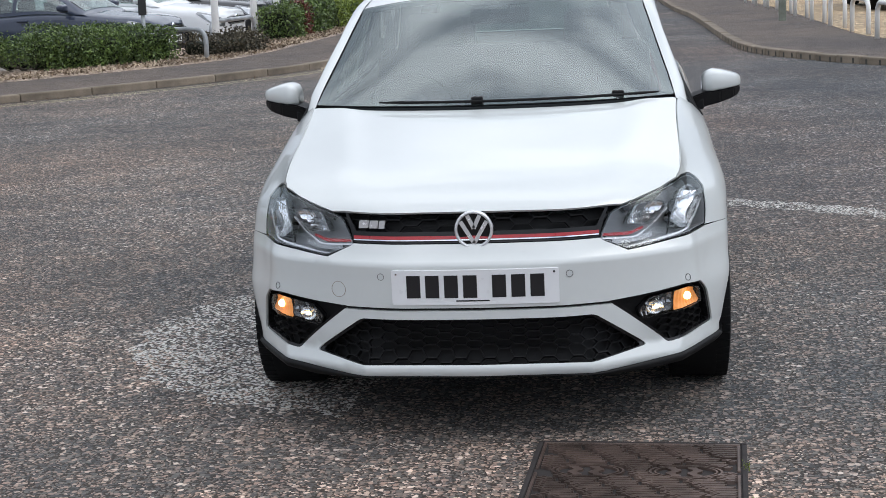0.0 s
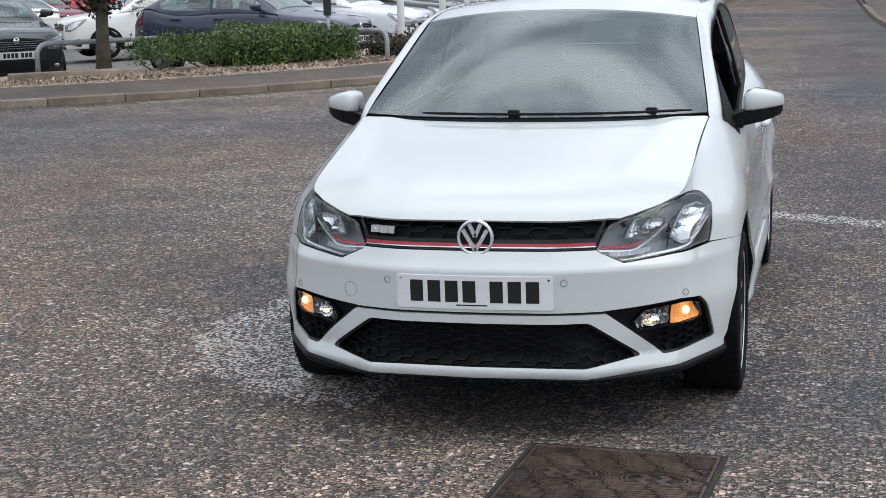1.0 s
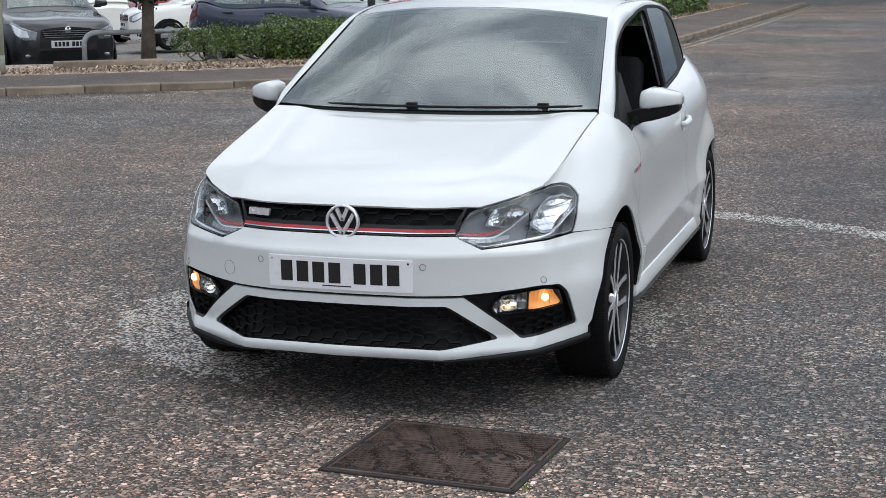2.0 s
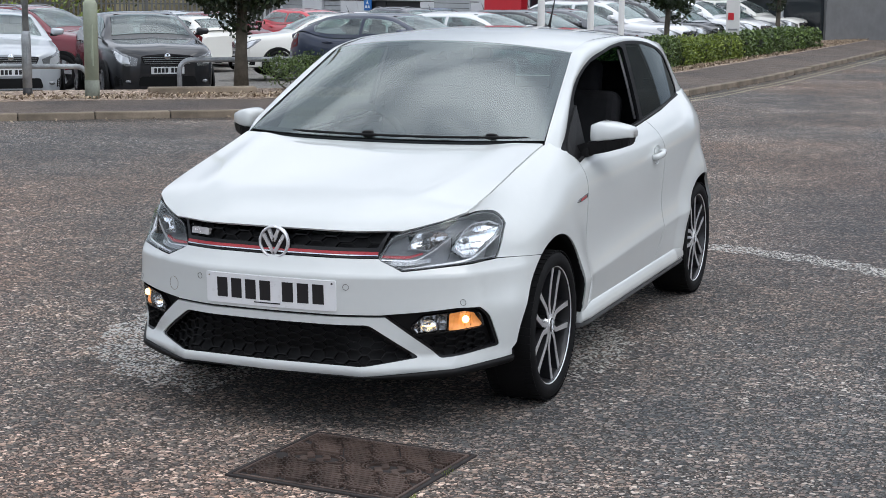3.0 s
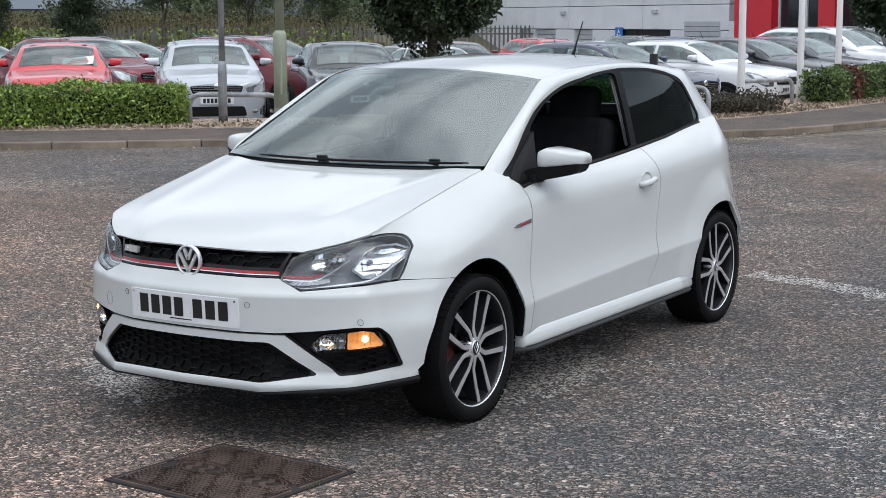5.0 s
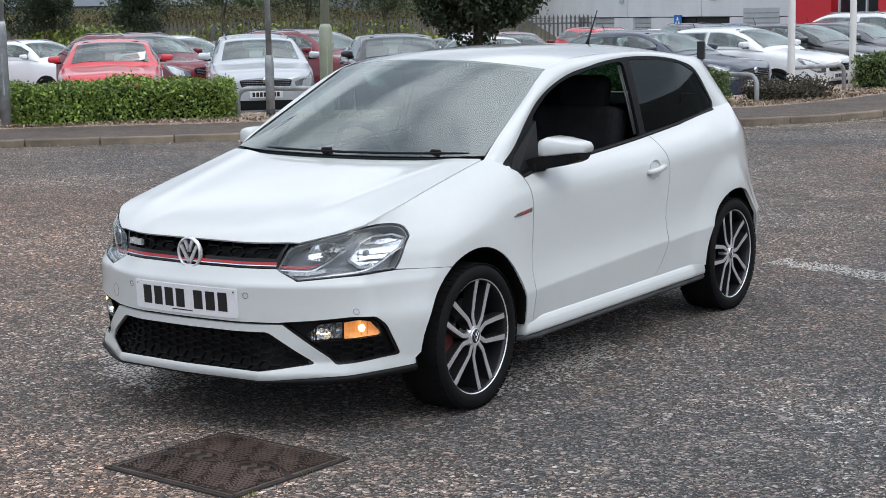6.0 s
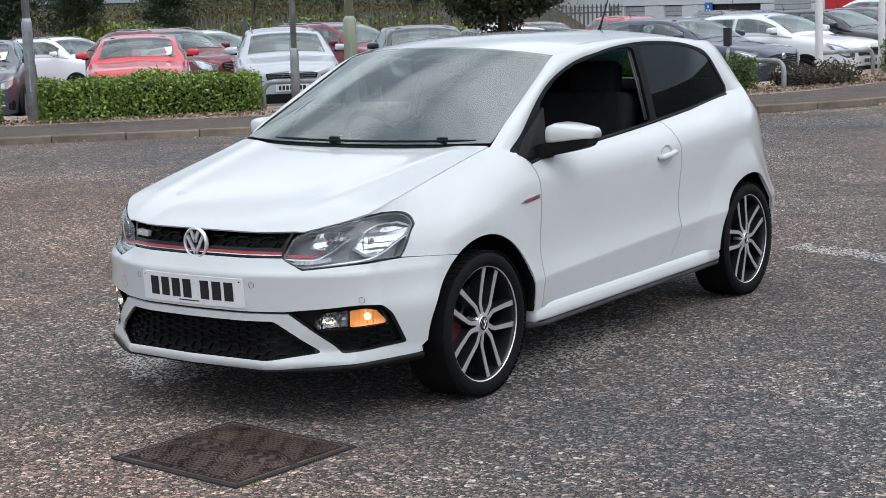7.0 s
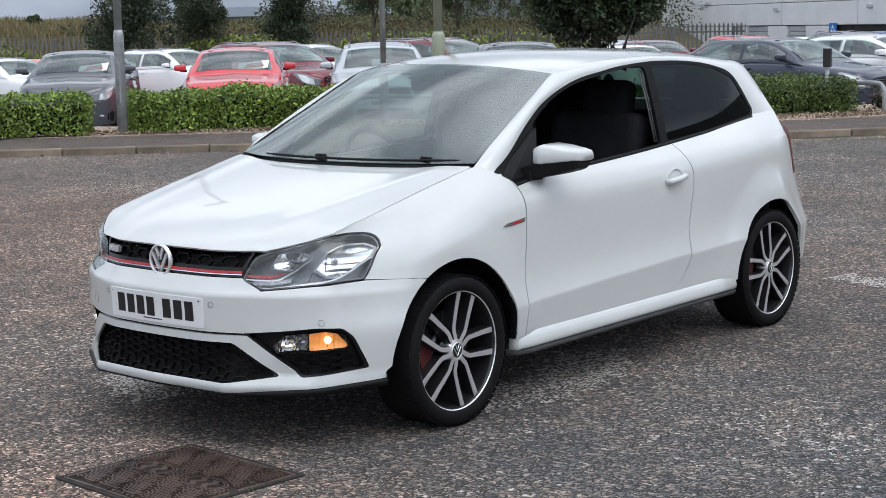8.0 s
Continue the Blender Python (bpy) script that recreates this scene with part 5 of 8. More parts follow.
    # sill
    for nm, prof, m in (("sill", [(0.785, 0.302), (0.806, 0.297), (0.818, 0.285), (0.826, 0.266), (0.829, 0.250), (0.828, 0.239), (0.822, 0.229), (0.78, 0.229)], WHITE),
                        ("sill_blade", [(0.78, 0.230), (0.822, 0.2285), (0.827, 0.224), (0.816, 0.203), (0.77, 0.200)], TRIM_GREY)):
        bm = bmesh.new()
        rings = []
        for y in np.concatenate([[1.112, 1.135], np.linspace(1.2, 2.818, 12)]):
            tuck = (0.012 if m is WHITE else 0.03) * max(0, 1 - (y - 1.112) / 0.06)
            rings.append([bm.verts.new(((x - tuck) * sg, y, z + 0.013 * (y - 1.068) / 1.75)) for x, z in prof])
        for a, b in zip(rings, rings[1:]):
            for i in range(len(prof) - 1):
                bm.faces.new((a[i], a[i + 1], b[i + 1], b[i]))
        bm.faces.new(rings[0])
        bm.faces.new(rings[-1][::-1])
        bmesh.ops.recalc_face_normals(bm, faces=bm.faces)
        bmesh.ops.bevel(bm, geom=[e for e in bm.edges if abs(e.verts[0].co.y - e.verts[1].co.y) > 0.05 and e.is_manifold], offset=0.004, segments=2, affect="EDGES")
        part(nm, bm, m, hatch, "white side skirt" if m is WHITE else "dark grey blade under the skirt", True)
    # arch lips and liners
    for c, a0, a1 in ((ARCH_F, -3, 181), (ARCH_R, 3, 181)):
        bm = bmesh.new()
        rings = []
        for a in np.linspace(a0, a1, 36):
            ca, sa = math.cos(radians(a)), math.sin(radians(a))
            y0, z0 = c[0] + ARCH_RAD * ca, c[1] + ARCH_RAD * sa
            x0 = float(skin(np.array([at_y(y0, z0)]), np.array([z0]))[0, 0])
            rings.append([bm.verts.new((x * sg, c[0] + r * ca, c[1] + r * sa)) for x, r in ((x0 - 0.004, ARCH_RAD + 0.001), (x0 - 0.022, ARCH_RAD - 0.006), (x0 - 0.05, ARCH_RAD + 0.01), (0.52, ARCH_RAD + 0.012), (0.50, 0.05))])
        for p, q in zip(rings, rings[1:]):
            for i in range(4):
                bm.faces.new((p[i], p[i + 1], q[i + 1], q[i]))
        bmesh.ops.recalc_face_normals(bm, faces=bm.faces)
        part("wheel_arch_liner", bm, BLACK, hatch, "", True)
    # door handle in its cup
    hy, hz = 2.300, 0.818
    bm = bmesh.new()
    hx = float(skin(np.array([at_y(hy, hz)]), np.array([hz]))[0, 0])
    tube(bm, [(hx * sg, hy - 0.080, hz - 0.012), ((hx + 0.020) * sg, hy - 0.066, hz - 0.009), ((hx + 0.029) * sg, hy - 0.01, hz - 0.002), ((hx + 0.022) * sg, hy + 0.052, hz + 0.005), (hx * sg, hy + 0.068, hz + 0.007)], [0.011, 0.014, 0.015, 0.014, 0.011], 10)
    part("door_handle", bm, WHITE, dr, "", True)
    bm = bmesh.new()
    lathe(bm, [(0.0, 0.046), (-0.003, 0.044), (-0.012, 0.034), (-0.014, 0.001)], "x", 28)
    cupo = part("handle_cup", bm, WHITE, dr, "", True)
    cupo.matrix_local = pose((hx + 0.003) * sg, hy, hz - 0.004) @ Matrix.Diagonal((sg, 1.25, 1, 1))
    # red and chrome flash on the wing
    fz = lambda y: 0.737 + (y - 1.035) * 0.09
    band = flankp([(1.030, fz(1.03) - 0.002), (1.06, fz(1.06) + 0.007), (1.176, fz(1.176) + 0.009), (1.170, fz(1.17) - 0.006), (1.08, fz(1.08) - 0.007)])
    fl = panel("wing_flash", band, offset(fm, 0.004), LAMP_TRIM, hatch, "slim chrome and red flash on the wing", 0.02, rim=0.006)
    panel("flash_insert", flankp([(1.075, fz(1.075) - 0.003), (1.095, fz(1.095) + 0.005), (1.150, fz(1.15) + 0.006), (1.145, fz(1.145) - 0.003)]), offset(fm, 0.006), RED, fl, "red insert", 0.02, rim=0.004)
    # mirror
    root = (sg, 1, 1)
    secs = [(0.782, 1.290, 1.400, 0.958, 1.012, 0.5), (0.792, 1.258, 1.415, 0.956, 1.032, 0.42), (0.822, 1.254, 1.430, 0.957, 1.043, 0.42), (0.862, 1.276, 1.450, 0.962, 1.036, 0.42), (0.905, 1.318, 1.474, 0.968, 1.022, 0.42), (0.926, 1.352, 1.482, 0.971, 1.013, 0.45), (0.934, 1.385, 1.478, 0.970, 1.000, 0.5)]
    bm = bmesh.new()
    rings = []
    for x, y0, y1, z0, z1, k in secs:
        ring = []
        for a in np.arange(20) * math.pi / 10:
            ca, sa = math.cos(a), math.sin(a)
            ring.append(bm.verts.new((x * sg, (y0 + y1) / 2 + (y1 - y0) / 2 * math.copysign(abs(ca) ** k, ca), (z0 + z1) / 2 + (z1 - z0) / 2 * math.copysign(abs(sa) ** k, sa))))
        rings.append(ring)
    for a, b in zip(rings, rings[1:]):
        for i in range(20):
            bm.faces.new((a[i], a[(i + 1) % 20], b[(i + 1) % 20], b[i]))
    bm.faces.new(rings[0][::-1])
    bm.faces.new(rings[-1])
    bmesh.ops.recalc_face_normals(bm, faces=bm.faces)
    mir = part("door_mirror", bm, WHITE, hatch, "white mirror cap on a black foot", True)
    bm = bmesh.new()
    tops = [(0.700, 1.225, 1.36, 0.890, 0.932), (0.785, 1.248, 1.405, 0.903, 0.961), (0.85, 1.272, 1.445, 0.916, 0.967), (0.905, 1.319, 1.470, 0.931, 0.973), (0.928, 1.354, 1.476, 0.944, 0.976)]
    rings = [[bm.verts.new((x * sg, y, z)) for y, z in ((y0, z1), (y0 + 0.015, z0), (y1 - 0.015, z0), (y1, z1))] for x, y0, y1, z0, z1 in tops]
    for a, b in zip(rings, rings[1:]):
        for i in range(4):
            bm.faces.new((a[i], a[(i + 1) % 4], b[(i + 1) % 4], b[i]))
    bm.faces.new(rings[0][::-1])
    bm.faces.new(rings[-1])
    bmesh.ops.recalc_face_normals(bm, faces=bm.faces)
    bmesh.ops.bevel(bm, geom=bm.edges[:], offset=0.006, segments=2, affect="EDGES")
    part("mirror_foot", bm, BLACK, mir)
    bm = bmesh.new()
    prism(bm, [(1.125, 0.925), (1.16, 0.905), (1.335, 0.920), (1.44, 1.095), (1.40, 1.085), (1.20, 0.975)], 0.735, 0.765, "x")
    for v in bm.verts:
        v.co.x = float(greenhouse(np.array([v.co.y]), np.array([v.co.z]))[0, 0]) + (0.006 if v.co.x > 0.75 else -0.02)
        v.co.x *= sg
    bmesh.ops.recalc_face_normals(bm, faces=bm.faces)
    part("mirror_sail", bm, BLACK, mir)
    box_part("mirror_arm", tuple(min(a, b) for a, b in zip((0.69 * sg, 1.25, 0.895), (0.785 * sg, 1.34, 0.935))), tuple(max(a, b) for a, b in zip((0.69 * sg, 1.25, 0.895), (0.785 * sg, 1.34, 0.935))), BLACK, mir, "", 0.006)

# -- bonnet, screen, roof --
edge = [(x, float(np.interp(abs(x), nose[:, 0], nose[:, 1])) + 0.006) for x in np.linspace(-0.418, 0.418, 30)]
hl_line = [(0.46, 0.088), (0.50, 0.117), (0.54, 0.152), (0.58, 0.191), (0.634, 0.256)]
shut_line = [(float(top_x(y)) - 0.0030, y) for y in (0.285, 0.33, 0.42, 0.5, 0.6, 0.7, 0.8, 0.9, 1.01)]
rear_edge = [(x, 0.884 + 0.140 * (abs(x) / 0.67) ** 2.2) for x in np.linspace(0.655, -0.655, 21)]
right = hl_line + shut_line
bonnet_poly = edge + right + rear_edge + [(-x, y) for x, y in right[::-1]]
panel("bonnet", bonnet_poly, bonnet, WHITE, hatch, "white bonnet", 0.03, rim=0.009, heart=np.array((0, 0.6, 0)))
scuttle = [(x, 0.872 + 0.140 * (abs(x) / 0.67) ** 2.2) for x in np.linspace(-0.66, 0.66, 21)] + [(x, 0.915 + 0.145 * (abs(x) / 0.67) ** 2.2) for x in np.linspace(0.668, -0.668, 21)]
panel("scuttle", scuttle, bonnet, BLACK, hatch, "black scuttle under the screen", 0.04, rim=0.02, sink=0.014, heart=np.array((0, 0.6, 0)))
scr = [(c, 0.0) for c in np.linspace(-1, 1, 20)] + [(1, r) for r in (0.25, 0.5, 0.75)] + [(c, 1.0) for c in np.linspace(1, -1, 20)] + [(-1, r) for r in (0.75, 0.5, 0.25)]
ws = panel("windscreen", scr, screen, SCREEN, hatch, "curved windscreen reflecting cloud", 0.08, rim=0)
ws.visible_shadow = False
panel("screen_band", scr, screen, FRAME_BLACK, hatch, "black band round the screen", 0.04, holes=[rounded([(-0.952, 0.045), (0.952, 0.045), (0.948, 0.950), (0.25, 0.945), (0.20, 0.885), (0.07, 0.875), (0.06, 0.825), (-0.06, 0.825), (-0.07, 0.875), (-0.20, 0.885), (-0.25, 0.945), (-0.948, 0.950)], 0.012)], rim=0.004, sink=0.003)
rf = [(c, 0.0) for c in np.linspace(-1, 1, 20)] + [(1, r) for r in np.linspace(0.05, 0.95, 20)] + [(c, 1.0) for c in np.linspace(1, -1, 20)] + [(-1, r) for r in np.linspace(0.95, 0.05, 20)]
panel("roof", rf, roof, WHITE, hatch, "white roof", 0.06, rim=0.01)
panel("headlining", [(c * 0.97, 0.02 + r * 0.95) for c, r in rf], roof, HEADLINER, hatch, "", 0.1, rim=0, sink=0.035)
# rear hatch: glass, panel and bumper close the tail
def tail(c, r):
    c, r = np.asarray(c, float), np.asarray(r, float)
    w = np.interp(r, [0, 0.45, 0.62, 1], [0.70, 0.69, 0.60, 0.49])
    y = np.interp(r, [0, 0.45, 0.62, 1], [3.725, 3.69, 3.64, 3.44])
    z = np.interp(r, [0, 0.45, 0.62, 1], [0.32, 0.80, 1.00, 1.31])
    return np.column_stack([c * w, y - 0.16 * c ** 4, z])
tb = lambda r0, r1, w=1.0: [(-w, r0), (w, r0), (w, r1), (-w, r1)]
panel("tailgate", tb(0.0, 1.0), tail, WHITE, hatch, "", 0.06, holes=[tb(0.75, 0.97, 0.84)], rim=0.01)
panel("rear_screen", tb(0.74, 0.98, 0.86), tail, REAR_GLASS, hatch, "", 0.06, rim=0, sink=0.004).visible_shadow = False
bm = bmesh.new()
prism(bm, [(3.33, 1.314), (3.52, 1.282), (3.53, 1.268), (3.42, 1.272)], -0.47, 0.47, "x")
bmesh.ops.bevel(bm, geom=bm.edges[:], offset=0.008, segments=2, affect="EDGES")
part("roof_spoiler", bm, WHITE, hatch)
for sg in (1, -1):
    bm = bmesh.new()
    prism(bm, [(3.40, 1.280), (3.48, 1.280), (3.550, 1.205), (3.558, 1.165), (3.50, 1.165)], 0.466 * sg, 0.492 * sg, "x")
    bmesh.ops.bevel(bm, geom=bm.edges[:], offset=0.006, segments=2, affect="EDGES")
    part("spoiler_fin", bm, BLACK_GLOSS, hatch, "gloss black fin beside the rear screen")
bm = bmesh.new()
tube(bm, [(0, 3.10, 1.375), (0, 3.12, 1.41), (0, 3.215, 1.56)], [0.012, 0.006, 0.0025], 8)
part("aerial", bm, BLACK, hatch, "short black roof aerial", True)
bm = bmesh.new()
for lo, hi in (((-0.62, 0.12, 0.20), (0.62, 3.7, 0.26)), ((-0.50, 0.15, 0.26), (0.50, 0.85, 0.62))):
    box(bm, lo, hi, 0.02)
part("underbody", bm, BLACK, hatch)

# -- wipers --
for x0, y0, x1, y1 in ((-0.05, 0.905, -0.42, 1.005), (0.46, 0.985, 0.10, 0.93)):
    z0 = 0.990
    bm = bmesh.new()
    box(bm, (x0 - 0.022, y0 - 0.012, z0 - 0.012), (x0 + 0.022, y0 + 0.016, z0 + 0.012), 0.005)
    part("wiper_pivot", bm, BLACK, hatch)
    wq = [screen(np.array([c]), np.array([0.014]))[0] for c in np.linspace(x0 / 0.66 - (0.55 if x0 < 0 else 0.62), x0 / 0.66 + (0.36 if x0 < 0 else 0.22), 9)]
    bm = bmesh.new()
    tube(bm, [(p[0], p[1] - 0.010, p[2] + 0.008) for p in wq], [0.003] + [0.0055] * 7 + [0.003], 6)
    part("wiper_blade", bm, BLACK, hatch, "", True)

# -- cabin --
bm = bmesh.new()
box(bm, (-0.66, 1.02, 0.26), (0.66, 3.5, 0.36), 0.02)
part("cabin_floor", bm, CABIN, hatch)
for sg in (1, -1):
    x0, x1 = sorted((sg * 0.70, sg * 0.74))
    box_part("door_card", (x0, 1.15, 0.32), (x1, 3.3, 0.90), CABIN, hatch, "", 0.01)
bm = bmesh.new()
prism(bm, [(1.02, 0.90), (1.10, 0.965), (1.35, 0.955), (1.48, 0.90), (1.50, 0.72), (1.36, 0.45), (1.05, 0.45)], -0.70, 0.70, "x")
bmesh.ops.bevel(bm, geom=[e for e in bm.edges if abs(e.verts[0].co.x - e.verts[1].co.x) > 1], offset=0.03, segments=3, affect="EDGES")
part("dashboard", bm, CABIN, hatch, "dark dashboard", True)
bm = bmesh.new()
lathe(bm, [(0.0, 0.185), (0.014, 0.180), (0.018, 0.170), (0.014, 0.160), (0.0, 0.157), (-0.014, 0.160), (-0.018, 0.170), (-0.014, 0.180)], "y", 36, True)
wheel = part("steering_wheel", bm, CABIN, hatch, "black steering wheel", True)
wheel.matrix_local = pose(-0.36, 1.60, 0.90, 25)
bm = bmesh.new()
for a in (0, 180, 270):
    ca, sa = math.cos(radians(a)), math.sin(radians(a))
    tube(bm, [(0.03 * ca, 0.02, 0.03 * sa), (0.165 * ca, 0.0, 0.165 * sa)], 0.014, 6)
lathe(bm, [(-0.02, 0.002), (-0.02, 0.05), (0.03, 0.055)], "y", 20)
part("wheel_spokes", bm, CABIN, wheel)
def seat(x, y, w, wide=False):
    st = new("seat")
    st.parent = hatch
    st.location = (x, y, 0.36)
    box_part("cushion", (-w, -0.25, 0.06), (w, 0.27, 0.24), CLOTH, st, "", 0.05, 3)
    bm = box(bmesh.new(), (-w, -0.07, 0.0), (w, 0.07, 0.58 if not wide else 0.54), 0.05, 3)
    b = part("backrest", bm, CLOTH, st)
    b.matrix_local = pose(0, 0.27, 0.18, -16)
    for hx in ((0,) if not wide else (-0.36, 0.36)):
        bm = box(bmesh.new(), (-0.13, -0.05, 0.0), (0.13, 0.05, 0.19), 0.04, 3)
        h = part("headrest", bm, CLOTH, st)
        h.matrix_local = pose(hx, 0.47 if not wide else 0.42, 0.70 if not wide else 0.66, -10)
for x in (-0.36, 0.36):
    seat(x, 1.95, 0.25)
seat(0, 2.78, 0.60, True)
bm = box(bmesh.new(), (-0.12, -0.015, -0.03), (0.12, 0.02, 0.035), 0.014, 3)
mr = part("rear_view_mirror", bm, CABIN, hatch)
mr.location = (0.0, 1.575, 1.262)
box_part("mirror_stem", (-0.045, 1.535, 1.27), (0.045, 1.585, 1.325), CABIN, hatch, "", 0.012)


# -- wheels --
def alloy_wheel(y, sg):
    root = new("wheel")
    root.parent = hatch
    root.matrix_local = pose((0.722 if y < 2 else 0.714) * sg, y, HUB_Z) @ Matrix.Diagonal((sg, 1, 1, 1))
    bm = bmesh.new()
    prof = [(-0.105, 0.229), (-0.108, 0.250), (-0.102, 0.281), (-0.085, 0.2945), (-0.045, 0.2965), (0.0, 0.297), (0.045, 0.2965), (0.082, 0.2945), (0.096, 0.283), (0.101, 0.258), (0.098, 0.247), (0.092, 0.236), (0.085, 0.230)]
    lathe(bm, prof, "x", 72)
    part("tyre", bm, RUBBER, root, "black low-profile tyre", True).scale = (1, 0.981, 0.981)
    bm = bmesh.new()
    for i in range(60):
        a = 2 * math.pi * i / 60
        for lo, hi in (((0.052, -0.012, 0.2945), (0.094, 0.0135, 0.2974)), ((-0.094, -0.012, 0.2945), (-0.052, 0.0135, 0.2974))):
            m = Matrix.Rotation(a, 4, "X")
            vs = bmesh.ops.create_cube(bm, size=1, matrix=m @ Matrix.LocRotScale([(p + q) / 2 for p, q in zip(lo, hi)], None, [q - p for p, q in zip(lo, hi)]))
    tagged(part("tread", bm, RUBBER, root), kind="stuff").scale = (1, 0.981, 0.981)
    bm = bmesh.new()
    lathe(bm, [(-0.08, 0.214), (0.02, 0.219), (0.070, 0.226), (0.080, 0.229), (0.084, 0.2315), (0.090, 0.2375), (0.086, 0.2425), (0.075, 0.242)], "x", 72)
    rim = part("rim", bm, ALLOY_DARK, root, "dark alloy rim with machined spokes", True)
    rim.scale = (1, 0.975, 0.975)
    bm = bmesh.new()
    lathe(bm, [(0.0870, 0.2315), (0.0890, 0.2335), (0.0910, 0.2375), (0.0895, 0.2408)], "x", 72)
    part("rim_lip", bm, ALLOY, rim, "machined rim edge", True)
    for i in range(5):
        base = 19 + 72 * i + (0 if y < 2 else 30)
        for side in (-1, 1):
            # each pair leaves the hub together and spreads to the rim
            line = [(0.030, 0.0105 * side), (0.080, 0.0165 * side), (0.096, 0.0235 * side), (0.154, 0.060 * side), (0.213, 0.0985 * side)]
            half = [0.0095, 0.0098, 0.0108, 0.0122, 0.0145]
            for nm, x0, x1, m, grow in (("spoke", 0.030, 0.0775, ALLOY_DARK, 1.15), ("spoke_face", 0.0775, 0.0800, ALLOY, 0.92)):
                bm = bmesh.new()
                ring = []
                for (r, u), h in zip(line, half):
                    dish = 0.004 * (1 - ((r - 0.12) / 0.10) ** 2)
                    ring.append([bm.verts.new((xx - dish, uu, r)) for xx, uu in ((x0, u - h * grow), (x1, u - h * grow), (x1, u + h * grow), (x0, u + h * grow))])
                for p, q in zip(ring, ring[1:]):
                    for j in range(4):
                        bm.faces.new((p[j], p[(j + 1) % 4], q[(j + 1) % 4], q[j]))
                bm.faces.new(ring[0][::-1])
                bm.faces.new(ring[-1])
                bmesh.ops.rotate(bm, verts=bm.verts, cent=(0, 0, 0), matrix=Matrix.Rotation(radians(base), 3, "X"))
                bmesh.ops.recalc_face_normals(bm, faces=bm.faces)
                part(nm, bm, m, rim)
    bm = bmesh.new()
    lathe(bm, [(0.03, 0.050), (0.070, 0.048), (0.078, 0.043), (0.0815, 0.037), (0.077, 0.034)], "x", 32)
    part("hub", bm, ALLOY, rim, "", True)
    bm = bmesh.new()
    lathe(bm, [(0.077, 0.0345), (0.0835, 0.0335), (0.0845, 0.0310), (0.0830, 0.0285)], "x", 28)
    part("hub_ring", bm, ALLOY, rim, "", True)
    bm = bmesh.new()
    lathe(bm, [(0.076, 0.0300), (0.081, 0.0285), (0.082, 0.022), (0.0825, 0.001)], "x", 28)
    part("hub_cap", bm, ALLOY_DARK, rim, "round hub cap", True)
    bm = bmesh.new()
    for pts in (((-0.010, 0.022), (0.0, 0.002), (0.010, 0.022)), ((-0.020, 0.012), (0.0, -0.021), (0.020, 0.012))):
        for (y0, z0), (y1, z1) in zip(pts, pts[1:]):
            tube(bm, [(0.083, y0, z0), (0.083, y1, z1)], 0.0022, 5)
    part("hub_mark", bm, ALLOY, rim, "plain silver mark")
    for i in range(5):
        bm = bmesh.new()
        a = radians(72 * i + 36 + 98)
        lathe(bm, [(0.05, 0.010), (0.066, 0.010), (0.067, 0.006), (0.060, 0.001)], "x", 10)
        bmesh.ops.translate(bm, verts=bm.verts, vec=(0, 0.055 * math.cos(a), 0.055 * math.sin(a)))
        part("wheel_bolt", bm, STEEL, rim)
    bm = bmesh.new()
    lathe(bm, [(-0.005, 0.06), (-0.005, 0.145), (0.012, 0.145), (0.012, 0.08), (0.02, 0.07), (0.02, 0.001)], "x", 48)
    part("brake_disc", bm, STEEL, root)
    bm = bmesh.new()
    ring = []
    for a in np.linspace(158, 208, 8):
        ca, sa = math.cos(radians(a)), math.sin(radians(a))
        ring.append([bm.verts.new((x, -r * ca * -1, r * sa)) for x, r in ((-0.02, 0.095), (0.036, 0.095), (0.036, 0.165), (-0.02, 0.165))])
    for p, q in zip(ring, ring[1:]):
        for j in range(4):
            bm.faces.new((p[j], p[(j + 1) % 4], q[(j + 1) % 4], q[j]))
    bm.faces.new(ring[0][::-1])
    bm.faces.new(ring[-1])
    bmesh.ops.recalc_face_normals(bm, faces=bm.faces)
    part("brake_caliper", bm, CALIPER, root, "red brake caliper")


for y in (HUB_F, HUB_R):
    for sg in (1, -1):
        alloy_wheel(y, sg)
# ---- plants ----
def leaf_paint(name, dark, light, rough=0.45):
    m, n, l, p = nodes_of(name)
    g = n.new("ShaderNodeNewGeometry")
    r = ramp(n, [(0.0, dark), (0.6, tuple((a + b) / 2 for a, b in zip(dark, light))), (1.0, light)])
    l.new(g.outputs["Random Per Island"], r.inputs["Fac"])
    big = noise_tex(n, l, 2.2, 3)
    rb = ramp(n, [(0.3, (0.65, 0.65, 0.65)), (0.7, (1.15, 1.15, 1.1))])
    l.new(big.outputs["Fac"], rb.inputs["Fac"])
    mx = n.new("ShaderNodeMix")
    mx.data_type, mx.blend_type = "RGBA", "MULTIPLY"
    mx.inputs["Factor"].default_value = 1.0
    l.new(r.outputs["Color"], mx.inputs["A"])
    l.new(rb.outputs["Color"], mx.inputs["B"])
    l.new(mx.outputs["Result"], p.inputs["Base Color"])
    p.inputs["Roughness"].default_value = rough
    return m


